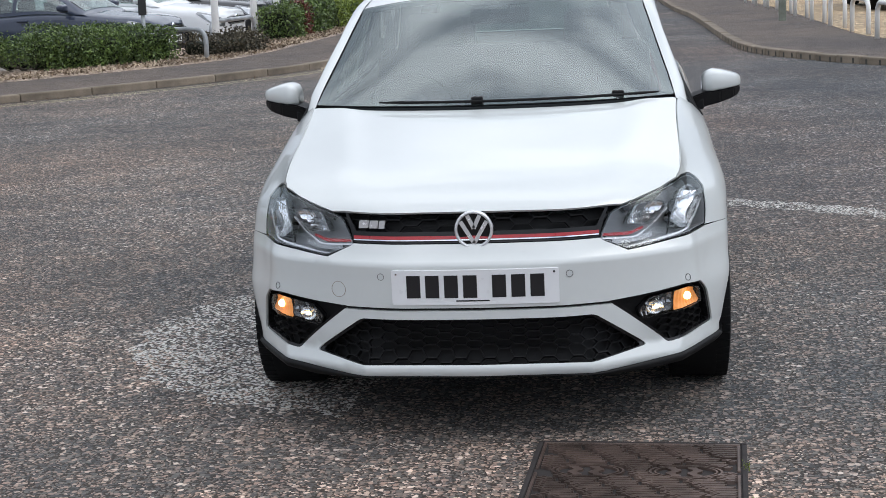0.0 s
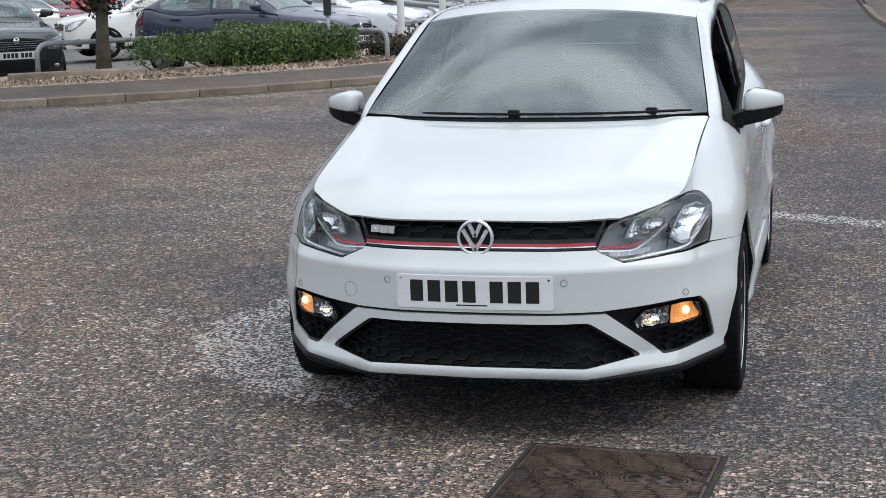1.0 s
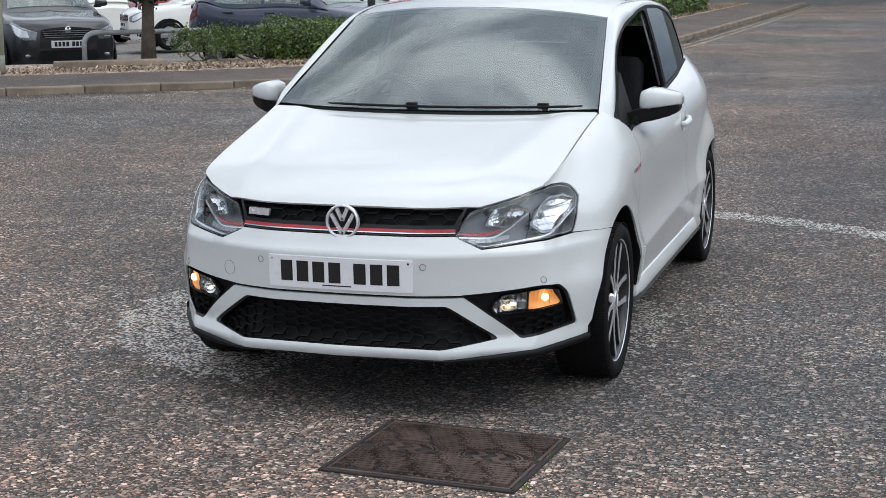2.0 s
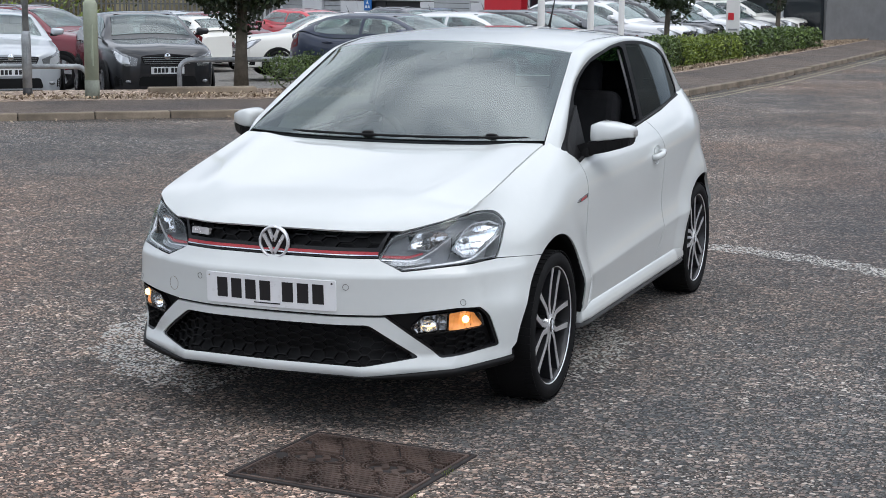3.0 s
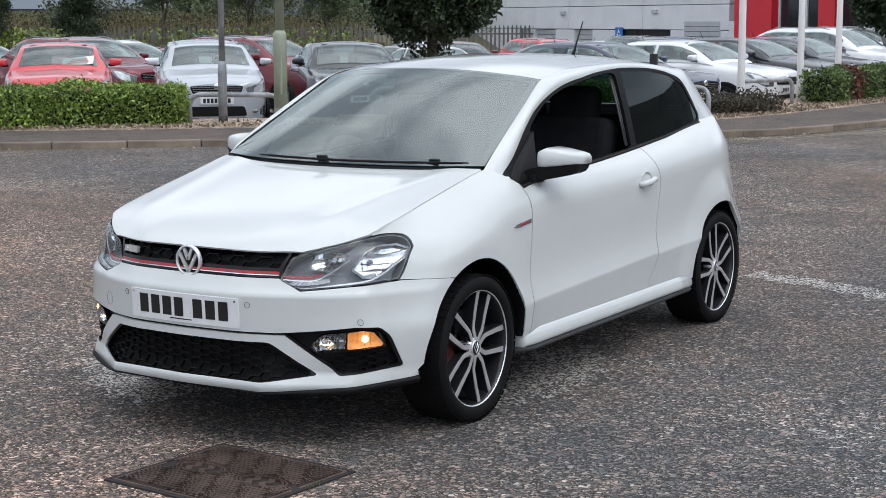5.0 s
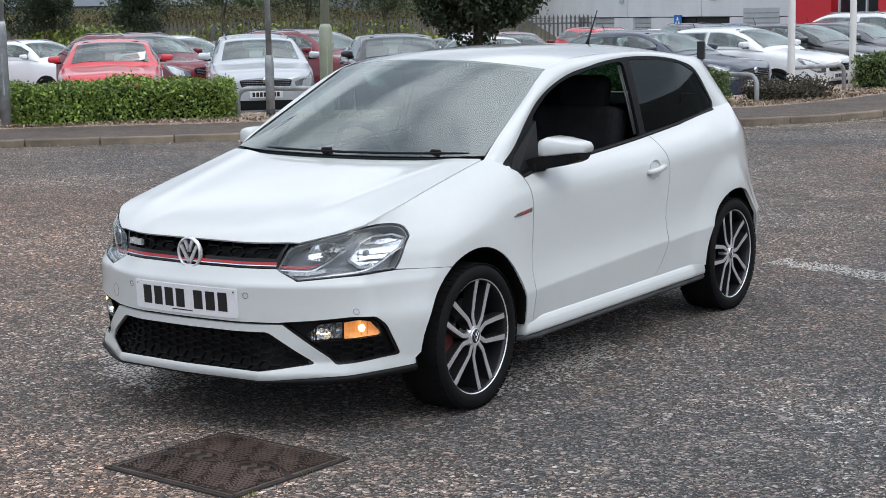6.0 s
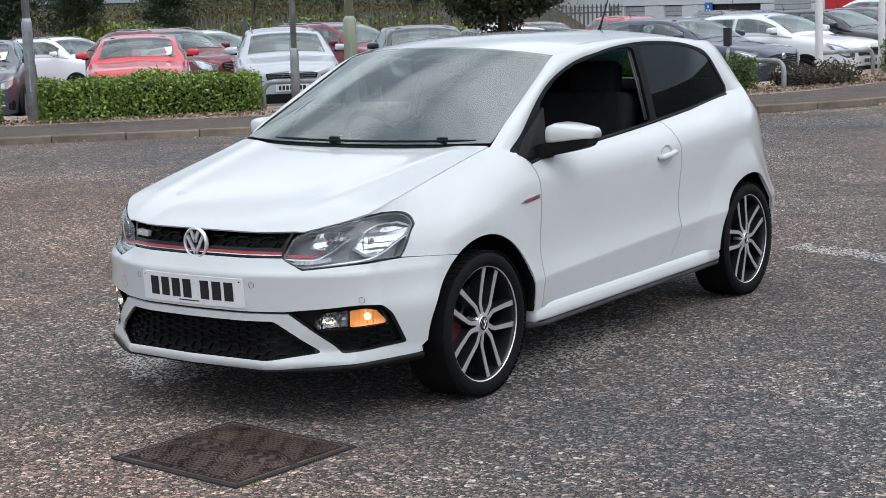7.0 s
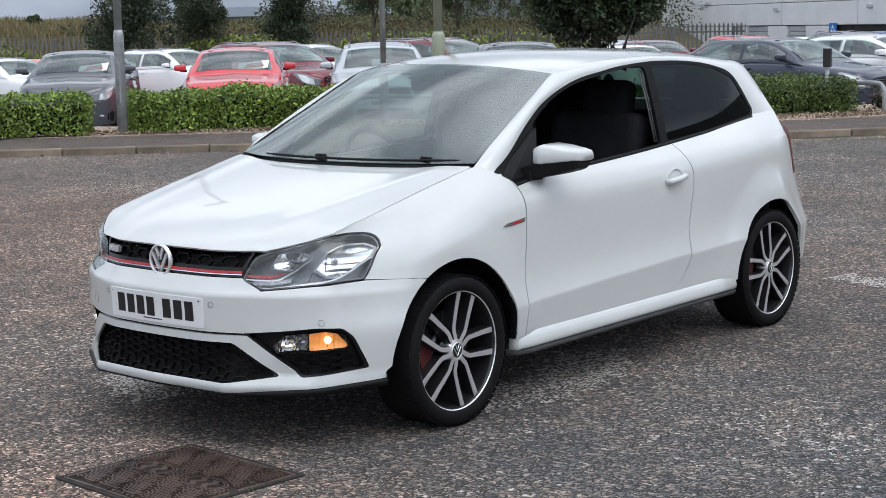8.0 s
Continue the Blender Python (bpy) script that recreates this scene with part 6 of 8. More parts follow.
LEAF_BRIGHT = leaf_paint("laurel_leaf", (0.075, 0.140, 0.024), (0.33, 0.45, 0.085), 0.42)
LEAF_DARK = leaf_paint("box_leaf", (0.030, 0.060, 0.014), (0.165, 0.245, 0.055))
LEAF_LIME = leaf_paint("yellow_green_leaf", (0.07, 0.11, 0.02), (0.30, 0.38, 0.06))
LEAF_TREE = leaf_paint("tree_leaf", (0.008, 0.018, 0.006), (0.035, 0.060, 0.018))
LEAF_RED = leaf_paint("dry_red_leaf", (0.07, 0.015, 0.010), (0.20, 0.05, 0.03))
LEAF_BROWN = leaf_paint("brown_twig", (0.03, 0.026, 0.018), (0.12, 0.10, 0.06), 0.7)
LEAF_FAR = leaf_paint("far_leaf", (0.030, 0.045, 0.018), (0.105, 0.135, 0.055), 0.7)
LEAF_BRACKEN = leaf_paint("bracken_leaf", (0.040, 0.038, 0.020), (0.135, 0.115, 0.060), 0.8)
GRASS_DRY = leaf_paint("dry_grass", (0.12, 0.108, 0.052), (0.30, 0.245, 0.130), 0.9)
HEDGE_SHADE = surface("hedge_core_shade", (0.010, 0.014, 0.006), 0.95)
BARK = surface("grey_bark", (0.10, 0.085, 0.065), 0.9, 0, 0.35, 9, 40, 0.006)
ZINC = surface("galvanised_steel", (0.36, 0.38, 0.395), 0.55, 0.3, 0.34, 6, 45)
SAGE = surface("sage_green_paint", (0.33, 0.36, 0.27), 0.5, 0, 0.15, 3, 30)
SAGE_FOOT = surface("weathered_sage_paint", (0.20, 0.215, 0.175), 0.7, 0, 0.25, 5, 40)
POLE_WHITE = surface("white_pole_paint", (0.72, 0.71, 0.69), 0.4, 0, 0.08, 3, 30)
BLACK_METAL = surface("black_painted_metal", (0.02, 0.02, 0.022), 0.45)


def leaf_mesh(name, pts, size, material, parent, rnd, label="", kind=""):
    """Small folded leaves scattered on the given places."""
    k = len(pts)
    a = rnd.normal(size=(k, 3))
    a /= np.linalg.norm(a, axis=1, keepdims=True)
    b = np.cross(a, rnd.normal(size=(k, 3)))
    b /= np.linalg.norm(b, axis=1, keepdims=True)
    s = size * rnd.uniform(0.6, 1.3, (k, 1))
    n = np.cross(a, b)
    v = np.stack([pts - a * s * 0.5, pts + b * s * 0.28 + n * s * 0.08, pts + a * s * 0.5, pts - b * s * 0.28 + n * s * 0.08], 1).reshape(-1, 3)
    me = bpy.data.meshes.new(name)
    me.from_pydata(v.tolist(), [], [(4 * i, 4 * i + 1, 4 * i + 2, 4 * i + 3) for i in range(k)])
    me.materials.append(material)
    ob = new(name, me)
    ob.parent = parent
    if label:
        ob["label"] = label
    if kind:
        ob["kind"] = kind
    return ob


def hedge(a, b, depth, height, z, leaf, label, size=0.068, count=5200, seed=1, stems=False, name="hedge", red=None, ragged=0.05):
    """A clipped hedge from a to b (its front foot), of the given depth."""
    rnd = np.random.default_rng(seed)
    a, b = np.array(a, float), np.array(b, float)
    d = b - a
    ln = np.linalg.norm(d)
    root = empty(name, label, "hedge" if name == "hedge" else "shrub", (*a, z), math.degrees(math.atan2(d[1], d[0])))
    foot = height * (0.38 if stems else 0.04)
    u = rnd.uniform(0, 1, (count, 3))
    face = rnd.choice(5, count, p=[0.46, 0.30, 0.08, 0.08, 0.08])
    p = u * (ln, depth, height - foot) + (0, 0, foot)
    p[:, 1] = np.where(face == 0, 0, np.where(face == 4, depth, p[:, 1]))
    p[:, 2] = np.where(face == 1, height, p[:, 2])
    p[:, 0] = np.where(face == 2, 0, np.where(face == 3, ln, p[:, 0]))
    wob = 0.045 * np.sin(p[:, 0] * 3.1 + seed) + 0.03 * np.sin(p[:, 0] * 7.7 + p[:, 2] * 5 + seed * 2)
    p[:, 1] += np.where(p[:, 1] < depth / 2, wob, 0)
    p[:, 2] += np.where(face == 1, wob * 0.7, 0)
    p += rnd.normal(size=p.shape) * ragged * 0.6
    p[:, 2] = np.maximum(p[:, 2], 0.02)
    # round the upper edges
    over = np.maximum(0, p[:, 2] - (height - 0.10))
    p[:, 1] = np.where(p[:, 1] < 0.12, p[:, 1] + over * 0.5, p[:, 1])
    if red is not None:
        hot = (np.abs(p[:, 0] - red[0]) < red[1] * (0.6 + 0.6 * rnd.random(count))) & (p[:, 1] < depth * 0.5)
        leaf_mesh("dead_leaves", p[hot], size, LEAF_RED, root, rnd, "patch of dry red leaves", "stuff")
        p = p[~hot]
    leaf_mesh("leaves", p, size, leaf, root, rnd, "", "stuff")
    # near-black box whose colour gives the shade seen between the leaves
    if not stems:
        part("shade_core", box(bmesh.new(), (0.06, 0.09, foot), (ln - 0.06, depth - 0.06, height - 0.07), 0.06, 2), HEDGE_SHADE, root)
    else:
        bm = bmesh.new()
        for i in range(int(9 * ln)):
            x, y = rnd.uniform(0.25, 0.75) * ln, depth / 2
            e = (rnd.uniform(0, 1) * ln, rnd.uniform(0.05, 0.95) * depth, foot + 0.12)
            tube(bm, [(x, y, 0), ((x + e[0]) / 2, (y + e[1]) / 2, foot * 0.45), e], [0.016, 0.012, 0.007], 5)
        tagged(part("stems", bm, BARK, root, "bare woody stems"), kind="stuff")
    return root


def tree(at, crown_c, crown_r, trunk_r, label, leaf=None, count=9000, size=0.10, seed=5, limbs=9, name="tree", clumps=60):
    rnd = np.random.default_rng(seed)
    root = empty(name, label, "tree", at)
    h = crown_c
    bm = bmesh.new()
    tube(bm, [(0, 0, -0.05), (0.01, 0, h * 0.25), (0.03, 0.02, h * 0.6), (0.02, -0.02, h)], [trunk_r * 1.35, trunk_r, trunk_r * 0.85, trunk_r * 0.4], 10)
    part("trunk", bm, BARK, root, "", True)
    for i in range(limbs):
        bm = bmesh.new()
        a, up = rnd.uniform(0, 2 * math.pi), rnd.uniform(-0.3, 0.9)
        e = Vector((math.cos(a) * crown_r[0] * 0.75, math.sin(a) * crown_r[1] * 0.75, h + up * crown_r[2] * 0.7))
        s = Vector((0.02, 0, h * rnd.uniform(0.55, 0.9)))
        tube(bm, [s, s.lerp(e, 0.5) + Vector((0, 0, 0.05 * h)), e], [trunk_r * 0.45, trunk_r * 0.3, trunk_r * 0.1], 6)
        part("limb", bm, BARK, root, "", True)
    # crown of many clumps
    k = clumps
    dirs = rnd.normal(size=(k, 3))
    dirs /= np.linalg.norm(dirs, axis=1, keepdims=True)
    cl = dirs * np.array(crown_r) * rnd.uniform(0.15, 1.02, (k, 1)) + (0, 0, h)
    rad = rnd.uniform(0.18, 0.42, k) * (60 / k) ** 0.25 * np.mean(crown_r)
    w = rnd.integers(0, k, count)
    q = rnd.normal(size=(count, 3))
    q /= np.linalg.norm(q, axis=1, keepdims=True)
    p = cl[w] + q * rad[w][:, None] * rnd.uniform(0.55, 1.05, (count, 1))
    leaf_mesh("crown", p, size, leaf or LEAF_TREE, root, rnd)
    return root


V = 0.135
hedge((-15.6, 6.0), (-12.98, 9.62), 0.95, 0.50, V, LEAF_BRIGHT, "clipped bright green laurel hedge in a stone-chip bed", size=0.052, seed=2, count=15000)
hedge((-12.63, 10.1), (-10.9, 12.5), 0.95, 0.53, V, LEAF_BRIGHT, "clipped bright green laurel hedge beside a lamp column", size=0.052, seed=3, count=14000)
hedge((-8.15, 15.45), (-7.55, 16.0), 0.6, 0.44, V, LEAF_DARK, "loose green shrub on bare stems", 0.045, 2200, 4, True, "shrub", ragged=0.09)
hedge((-7.62, 15.95), (-7.05, 16.45), 0.6, 0.40, V, LEAF_DARK, "thin green-brown shrub on bare stems", 0.045, 1700, 5, True, "shrub", ragged=0.09)
hedge((-7.15, 16.25), (-6.28, 17.1), 0.85, 0.45, V, LEAF_DARK, "dark green clipped hedge by the pavement", 0.045, 4800, 6)
hedge((-6.3, 17.15), (-5.72, 17.75), 0.80, 0.45, V, LEAF_DARK, "dark green hedge with thinner foot", 0.045, 3400, 7)
hedge((-7.6, 17.3), (-6.6, 18.3), 0.6, 0.52, V, LEAF_DARK, "second dark hedge behind the first", 0.045, 3000, 8)
hedge((-5.35, 18.3), (-4.75, 19.4), 0.7, 0.27, V, LEAF_BROWN, "low dark brown heather-like bush", 0.05, 2600, 9, False, "shrub", ragged=0.08)
hedge((-4.95, 22.4), (-4.75, 25.9), 0.6, 0.54, V, LEAF_DARK, "green hedge with a patch of dead red leaves", 0.06, 6200, 10, red=(1.25, 0.35))
hedge((-4.75, 26.0), (-4.5, 30.4), 0.7, 0.48, V, LEAF_LIME, "yellow-green clipped hedge along the road", 0.07, 5200, 11)
hedge((-4.5, 31.2), (-4.2, 39.5), 0.8, 0.5, V, LEAF_DARK, "dark green hedge farther along the road", 0.09, 5200, 12)
tree((-8.74, 15.46, V), 2.2, (1.05, 1.05, 1.15), 0.088, "small street tree with dense dark round crown", count=90000, size=0.085, seed=5, clumps=190)
tree((-5.6, 28.0, V), 1.95, (0.72, 0.72, 0.95), 0.06, "small dark-leaved tree in the verge", count=22000, size=0.10, seed=6, clumps=110)
tree((-5.9, 42.5, V), 2.2, (0.85, 0.85, 1.1), 0.07, "small dark-leaved tree by the showroom", count=16000, size=0.12, seed=7, clumps=110)


# ---- posts, rails and poles ----
def lamp_column(at, label, base_r, base_h, shaft_r, material, top=7.0, foot=None):
    root = empty("lamp_column", label, "lamp post", (*at, V - 0.02), 0, "columns along the verge")
    bm = bmesh.new()
    tube(bm, [(0, 0, 0), (0, 0, base_h - 0.06), (0, 0, base_h), (0, 0, base_h + 0.05)], [base_r, base_r, base_r * 0.95, shaft_r], 14)
    part("base", bm, material, root, "", True)
    if foot:
        bm = bmesh.new()
        tube(bm, [(0, 0, -0.03), (0, 0, foot)], base_r * 1.04, 14)
        part("painted_foot", bm, BLACK_METAL if material is ZINC else SAGE_FOOT, root, "darker painted foot", True)
    bm = bmesh.new()
    tube(bm, [(0, 0, base_h + 0.02), (0, 0, top)], [shaft_r, shaft_r * 0.8], 12)
    part("shaft", bm, material, root, "", True)
    box_part("door", (base_r * 0.55, -base_r * 0.86, 0.45), (base_r * 0.8, -base_r * 0.55, min(1.0, base_h - 0.15)), material, root, "", 0.004)
    bm = bmesh.new()
    box(bm, (-0.12, -0.55, top - 0.02), (0.12, 0.08, top + 0.10), 0.04)
    part("lantern", bm, material, root)
    return root


lamp_column((-12.72, 9.98), "tall galvanised steel column at a hedge end", 0.070, 1.38, 0.054, ZINC)
lamp_column((-10.70, 13.06), "slim galvanised sign column with a black foot", 0.064, 0.84, 0.043, ZINC, 4.5, 0.12)
lamp_column((-9.62, 13.0), "sage green lamp column with a wide base", 0.095, 1.27, 0.062, SAGE, 7.0, 0.26)


def hoop_rail(a, b, z, h, r, material, label, group="low hoop rails"):
    a, b = Vector((*a, 0)), Vector((*b, 0))
    root = empty("hoop_rail", label, "barrier", (*a[:2], z), 0, group)
    d = b - a
    u = d.normalized()
    k = min(0.16, d.length * 0.4)
    pts = [Vector((0, 0, -0.05)), Vector((0, 0, h - k))]
    pts += [u * k * (1 - math.cos(t)) + Vector((0, 0, h - k + k * math.sin(t))) for t in np.linspace(0.2, math.pi / 2, 6)]
    pts += [d - u * k * (1 - math.cos(t)) + Vector((0, 0, h - k + k * math.sin(t))) for t in np.linspace(math.pi / 2, 0.2, 6)]
    pts += [d + Vector((0, 0, h - k)), d + Vector((0, 0, -0.05))]
    bm = tube(bmesh.new(), pts, r, 10)
    part("rail", bm, material, root, "", True)
    return root


hoop_rail((-11.22, 12.95), (-10.02, 13.50), V - 0.03, 0.42, 0.036, ZINC, "low galvanised hoop rail before a parked car")
hoop_rail((-9.55, 15.1), (-8.2, 16.4), V - 0.03, 0.46, 0.036, ZINC, "low galvanised hoop rail by a street tree")
hoop_rail((-6.35, 18.1), (-5.3, 17.75), V - 0.03, 0.46, 0.036, ZINC, "low galvanised hoop rail beside a hedge")
hoop_rail((-5.85, 20.3), (-5.5, 21.9), V - 0.03, 0.46, 0.036, ZINC, "low galvanised hoop rail between white poles")
box_part("kerb_edging", (-0.75, -0.12, 0), (0.75, 0.12, 0.13), KERB, None, "", 0.02).matrix_world = pose(-8.85, 14.55, 0.10, 0, 0, 38)
tagged(bpy.data.objects["kerb_edging"], "short weathered stone edging at the tree foot", "edging")

for y, x in ((20.1, -5.72), (22.85, -5.70), (25.1, -5.76)):
    root = empty("flag_pole", "tall white painted flag pole in the verge", "flag pole", (x, y, V - 0.02), 0, "flag poles")
    bm = tube(bmesh.new(), [(0, 0, 0), (0, 0, 0.3), (0, 0, 7.5)], [0.072, 0.062, 0.04], 12)
    part("pole", bm, POLE_WHITE, root, "", True)
    box_part("foot_plate", (-0.11, -0.11, -0.01), (0.11, 0.11, 0.02), ZINC, root, "", 0.004)
root = empty("marker_post", "short grey post with a black box head", "marker post", (-6.2, 17.75, V), 12)
part("post", tube(bmesh.new(), [(0, 0, 0), (0, 0, 0.8)], 0.03, 8), ZINC, root, "", True)
box_part("head", (-0.055, -0.05, 0.66), (0.055, 0.05, 0.93), BLACK_METAL, root, "black box head", 0.008)

# white hoops and a post on the gravel corner
HOOP_A, HOOP_B = (4.1, 16.9), (3.54, 31.0)
for i in range(9):
    t = i / 8
    px, py = HOOP_A[0] + (HOOP_B[0] - HOOP_A[0]) * t, HOOP_A[1] + (HOOP_B[1] - HOOP_A[1]) * t
    hoop_rail((px - 0.05, py + 0.42), (px + 0.05, py - 0.42), 0.11, 0.50, 0.034, POLE_WHITE, "white painted steel hoop on pale gravel", "white hoops")
root = empty("timber_post", "grey-green square post at the gravel edge", "post", (3.42, 23.2, 0.1), 0)
box_part("shaft", (-0.06, -0.06, 0), (0.06, 0.06, 1.0), SAGE_FOOT, root, "", 0.01)


# a white sign board behind the hedge
totem = empty("totem_sign", "white sign board with a red square and grey bars", "sign", (-4.97, 31.7, V - 0.02), 12)
box_part("board", (-0.155, -0.03, 0), (0.155, 0.03, 2.5), POLE_WHITE, totem, "", 0.008)
TOTEM_RED = surface("totem_red", (0.60, 0.02, 0.03), 0.4)
TOTEM_GREY = surface("totem_grey", (0.25, 0.25, 0.26), 0.5)
box_part("red_square", (-0.11, -0.036, 0.86), (0.02, -0.031, 1.02), TOTEM_RED, totem)
for k, wd in enumerate((0.22, 0.20, 0.23, 0.16)):
    box_part("text_bar", (-0.11, -0.036, 0.62 - 0.13 * k), (-0.11 + wd, -0.031, 0.66 - 0.13 * k), TOTEM_GREY, totem)


# ---- parked cars ----
CAR_GLASS = glass("car_window_glass", (0.46, 0.56, 0.54), 0.0, 0.15, 0.055)
LAMP_GLASS = surface("lamp_lens", (0.80, 0.82, 0.84), 0.12, 0.5, 0.1, 9, 60, coat=1.0)
SILVER_RIM = surface("silver_wheel", (0.45, 0.46, 0.48), 0.3, 0.8, 0.1, 6, 60)
CARD = surface("white_card", (0.8, 0.8, 0.78), 0.6)
CARD_RED = surface("red_print", (0.65, 0.06, 0.05), 0.6)
PAINTS = {k: car_paint(k + "_car_paint", c, m) for k, c, m in (("silver", (0.52, 0.55, 0.58), 0.3), ("black", (0.016, 0.017, 0.020), 0.0), ("red", (0.62, 0.045, 0.06), 0.0),
          ("maroon", (0.16, 0.014, 0.025), 0.2), ("grey", (0.10, 0.105, 0.12), 0.3), ("navy", (0.035, 0.045, 0.075), 0.2), ("pearl", (0.78, 0.77, 0.72), 0.0), ("white", (0.80, 0.81, 0.82), 0.0), ("blue", (0.04, 0.09, 0.22), 0.2))}


def build_car(kind, L, W, H, rise, nose_h, bonnet_len, roof_end):
    """A parked car, nose at y = 0, standing on z = 0."""
    root = empty("parked_car", "parked car", "car")
    belt = 1.03 + rise
    half = spline([0, 0.02, 0.06, 0.14, 0.3, 0.6, 0.85, 0.95, 1.0], [W * q for q in (0.50, 0.73, 0.885, 0.965, 1.0, 1.0, 0.97, 0.90, 0.74)])
    a, b, c = bonnet_len / L, (bonnet_len + 0.75) / L, roof_end / L
    top = spline([0, 0.02, 0.06, a * 0.55, a, 0.55, 0.85, 0.97, 1.0], [nose_h, nose_h + 0.06, nose_h + 0.12, belt - 0.07, belt - 0.01, belt + 0.03, belt + 0.06, belt + 0.02, belt - 0.12])
    bot = lerp_curve([0, 0.05, 0.5, 0.95, 1], [0.24 + rise * 0.5, 0.20 + rise * 0.6, 0.20 + rise * 0.7, 0.24 + rise * 0.7, 0.32 + rise * 0.6])

    def lower(k, v):
        k, v = np.asarray(k, float), np.asarray(v, float)
        w, h, z0 = half(k), top(k), bot(k)
        x = w * np.interp(v, [0, 0.08, 0.2, 0.45, 0.62, 0.75, 0.84, 0.90], [0.90, 0.965, 0.99, 1.0, 0.985, 0.955, 0.90, 0.80])
        x = np.where(v > 0.90, w * 0.80 * (1 - (v - 0.90) / 0.10), x)
        z = z0 + (h - z0) * np.interp(v, [0, 0.08, 0.2, 0.45, 0.62, 0.75, 0.84, 0.90, 1.0], [0.0, 0.06, 0.20, 0.48, 0.70, 0.87, 0.955, 0.985, 1.0])
        return np.column_stack([x, k * L, z + np.where(v > 0.9, 0.02 * (v - 0.9) / 0.1, 0)])
    ks, vs = np.concatenate([np.linspace(0, 0.1, 9), np.linspace(0.125, 0.9, 24), np.linspace(0.92, 1, 6)]), np.concatenate([np.linspace(0, 0.9, 19), [0.94, 0.97, 1.0]])
    K, N = len(ks), len(vs)
    verts = []
    for sg in (1, -1):
        for k in ks:
            verts += list(lower(np.full(N, k), vs) * (sg, 1, 1))
    faces = []
    for sgi in (0, 1):
        o = sgi * K * N
        for i in range(K - 1):
            for j in range(N - 1):
                f = (o + i * N + j, o + (i + 1) * N + j, o + (i + 1) * N + j + 1, o + i * N + j + 1)
                faces.append(f if sgi == 0 else f[::-1])
    for i in (0, K - 1):
        o = len(verts)
        verts += verts[i * N:(i + 1) * N] + verts[(K + i) * N:(K + i + 1) * N]
        for j in range(N - 1):
            f = (o + j, o + j + 1, o + N + j + 1, o + N + j)
            faces.append(f if i else f[::-1])
    mesh_part("body", verts, faces, PAINTS["white"], root, "", True)
    # cabin
    wr = spline([a, b, (b + c) / 2, c, 0.985], [W * q for q in (0.84, 0.70, 0.70, 0.67, 0.74)])
    wb = lambda k: half(k) * 0.905
    zr = spline([a, (a + b) / 2, b, (b + c) / 2, c, (c + 0.985) / 2, 0.985], [belt, belt + (H - belt) * 0.56, H - 0.035, H, H - 0.05, belt + (H - belt) * 0.55, belt + 0.06])

    def side(k, v):
        k, v = np.asarray(k, float), np.asarray(v, float)
        z0, z1 = top(k) - 0.03, zr(k) - 0.045
        return np.column_stack([wb(k) + (wr(k) - wb(k)) * v + 0.02 * 4 * v * (1 - v), k * L, z0 + (z1 - z0) * v])

    def lid(cx, k):
        cx, k = np.asarray(cx, float), np.asarray(k, float)
        return np.column_stack([cx * wr(k), k * L, zr(k) - 0.045 * np.abs(cx) ** 2.5])
    ks = np.linspace(a, 0.985, 60)
    verts, faces = [], []
    for k in ks:
        q = np.linspace(0, 1, 7)
        s = side(np.full(7, k), q)
        t = lid(np.linspace(0.9, 0, 6), np.full(6, k))
        ring = np.vstack([s, t])
        verts += list(ring) + list((ring * (-1, 1, 1))[::-1][1:])
    n = 25
    e, mid = 0.012, (a + c) / 2 + 0.05
    for i in range(len(ks) - 1):
        for j in range(n - 1):
            k0, k1, jj = ks[i], ks[i + 1], min(j, n - 2 - j)
            pane = jj >= 7 and (k0 > a + 0.020 and k1 < b - e or k0 > c + e and k1 < 0.957)
            pane = pane or 1 <= jj <= 4 and (a + 0.095 < k0 and k1 < mid - 0.004 or mid + 0.008 < k0 and k1 < c + 0.036)
            if not pane:
                faces.append((i * n + j, (i + 1) * n + j, (i + 1) * n + j + 1, i * n + j + 1))
    mesh_part("cabin", verts, faces, PAINTS["white"], root, "", True)
    hrt = np.array((0, L * 0.5, 0.6))
    up = lambda fm, d: (lambda p, q: fm(p, q) + np.array((0, 0, d)))
    out = lambda fm, d, sg: (lambda p, q: (fm(p, q) + np.array((d, 0, 0))) * (sg, 1, 1))
    e = 0.012
    panel("windscreen", [(-0.90, a + 0.022), (0.90, a + 0.022), (0.88, b - e), (-0.88, b - e)], lambda p, q: lid(p, q) + np.array((0, -0.006, 0.008)), CAR_GLASS, root, "", 0.06, rim=0, heart=hrt)
    panel("rear_screen", [(-0.86, c + e), (0.86, c + e), (0.88, 0.955), (-0.88, 0.955)], lambda p, q: lid(p, q) + np.array((0, 0.006, 0.008)), CAR_GLASS, root, "", 0.06, rim=0, heart=hrt)
    mid = (a + c) / 2 + 0.05
    for sg in (1, -1):
        f = out(side, 0.007, sg)
        panel("side_window", [(a + 0.075, 0.14), (mid - 0.006, 0.14), (mid - 0.006, 0.88), (b - 0.01, 0.88), (a + 0.10, 0.80)], f, CAR_GLASS, root, "", 0.06, rim=0, heart=hrt)
        panel("side_window", [(mid + 0.010, 0.14), (c + 0.035, 0.20), (c + 0.045, 0.62), (c - 0.01, 0.88), (mid + 0.010, 0.88)], f, CAR_GLASS, root, "", 0.06, rim=0, heart=hrt)
        g = out(lower, 0.006, sg)
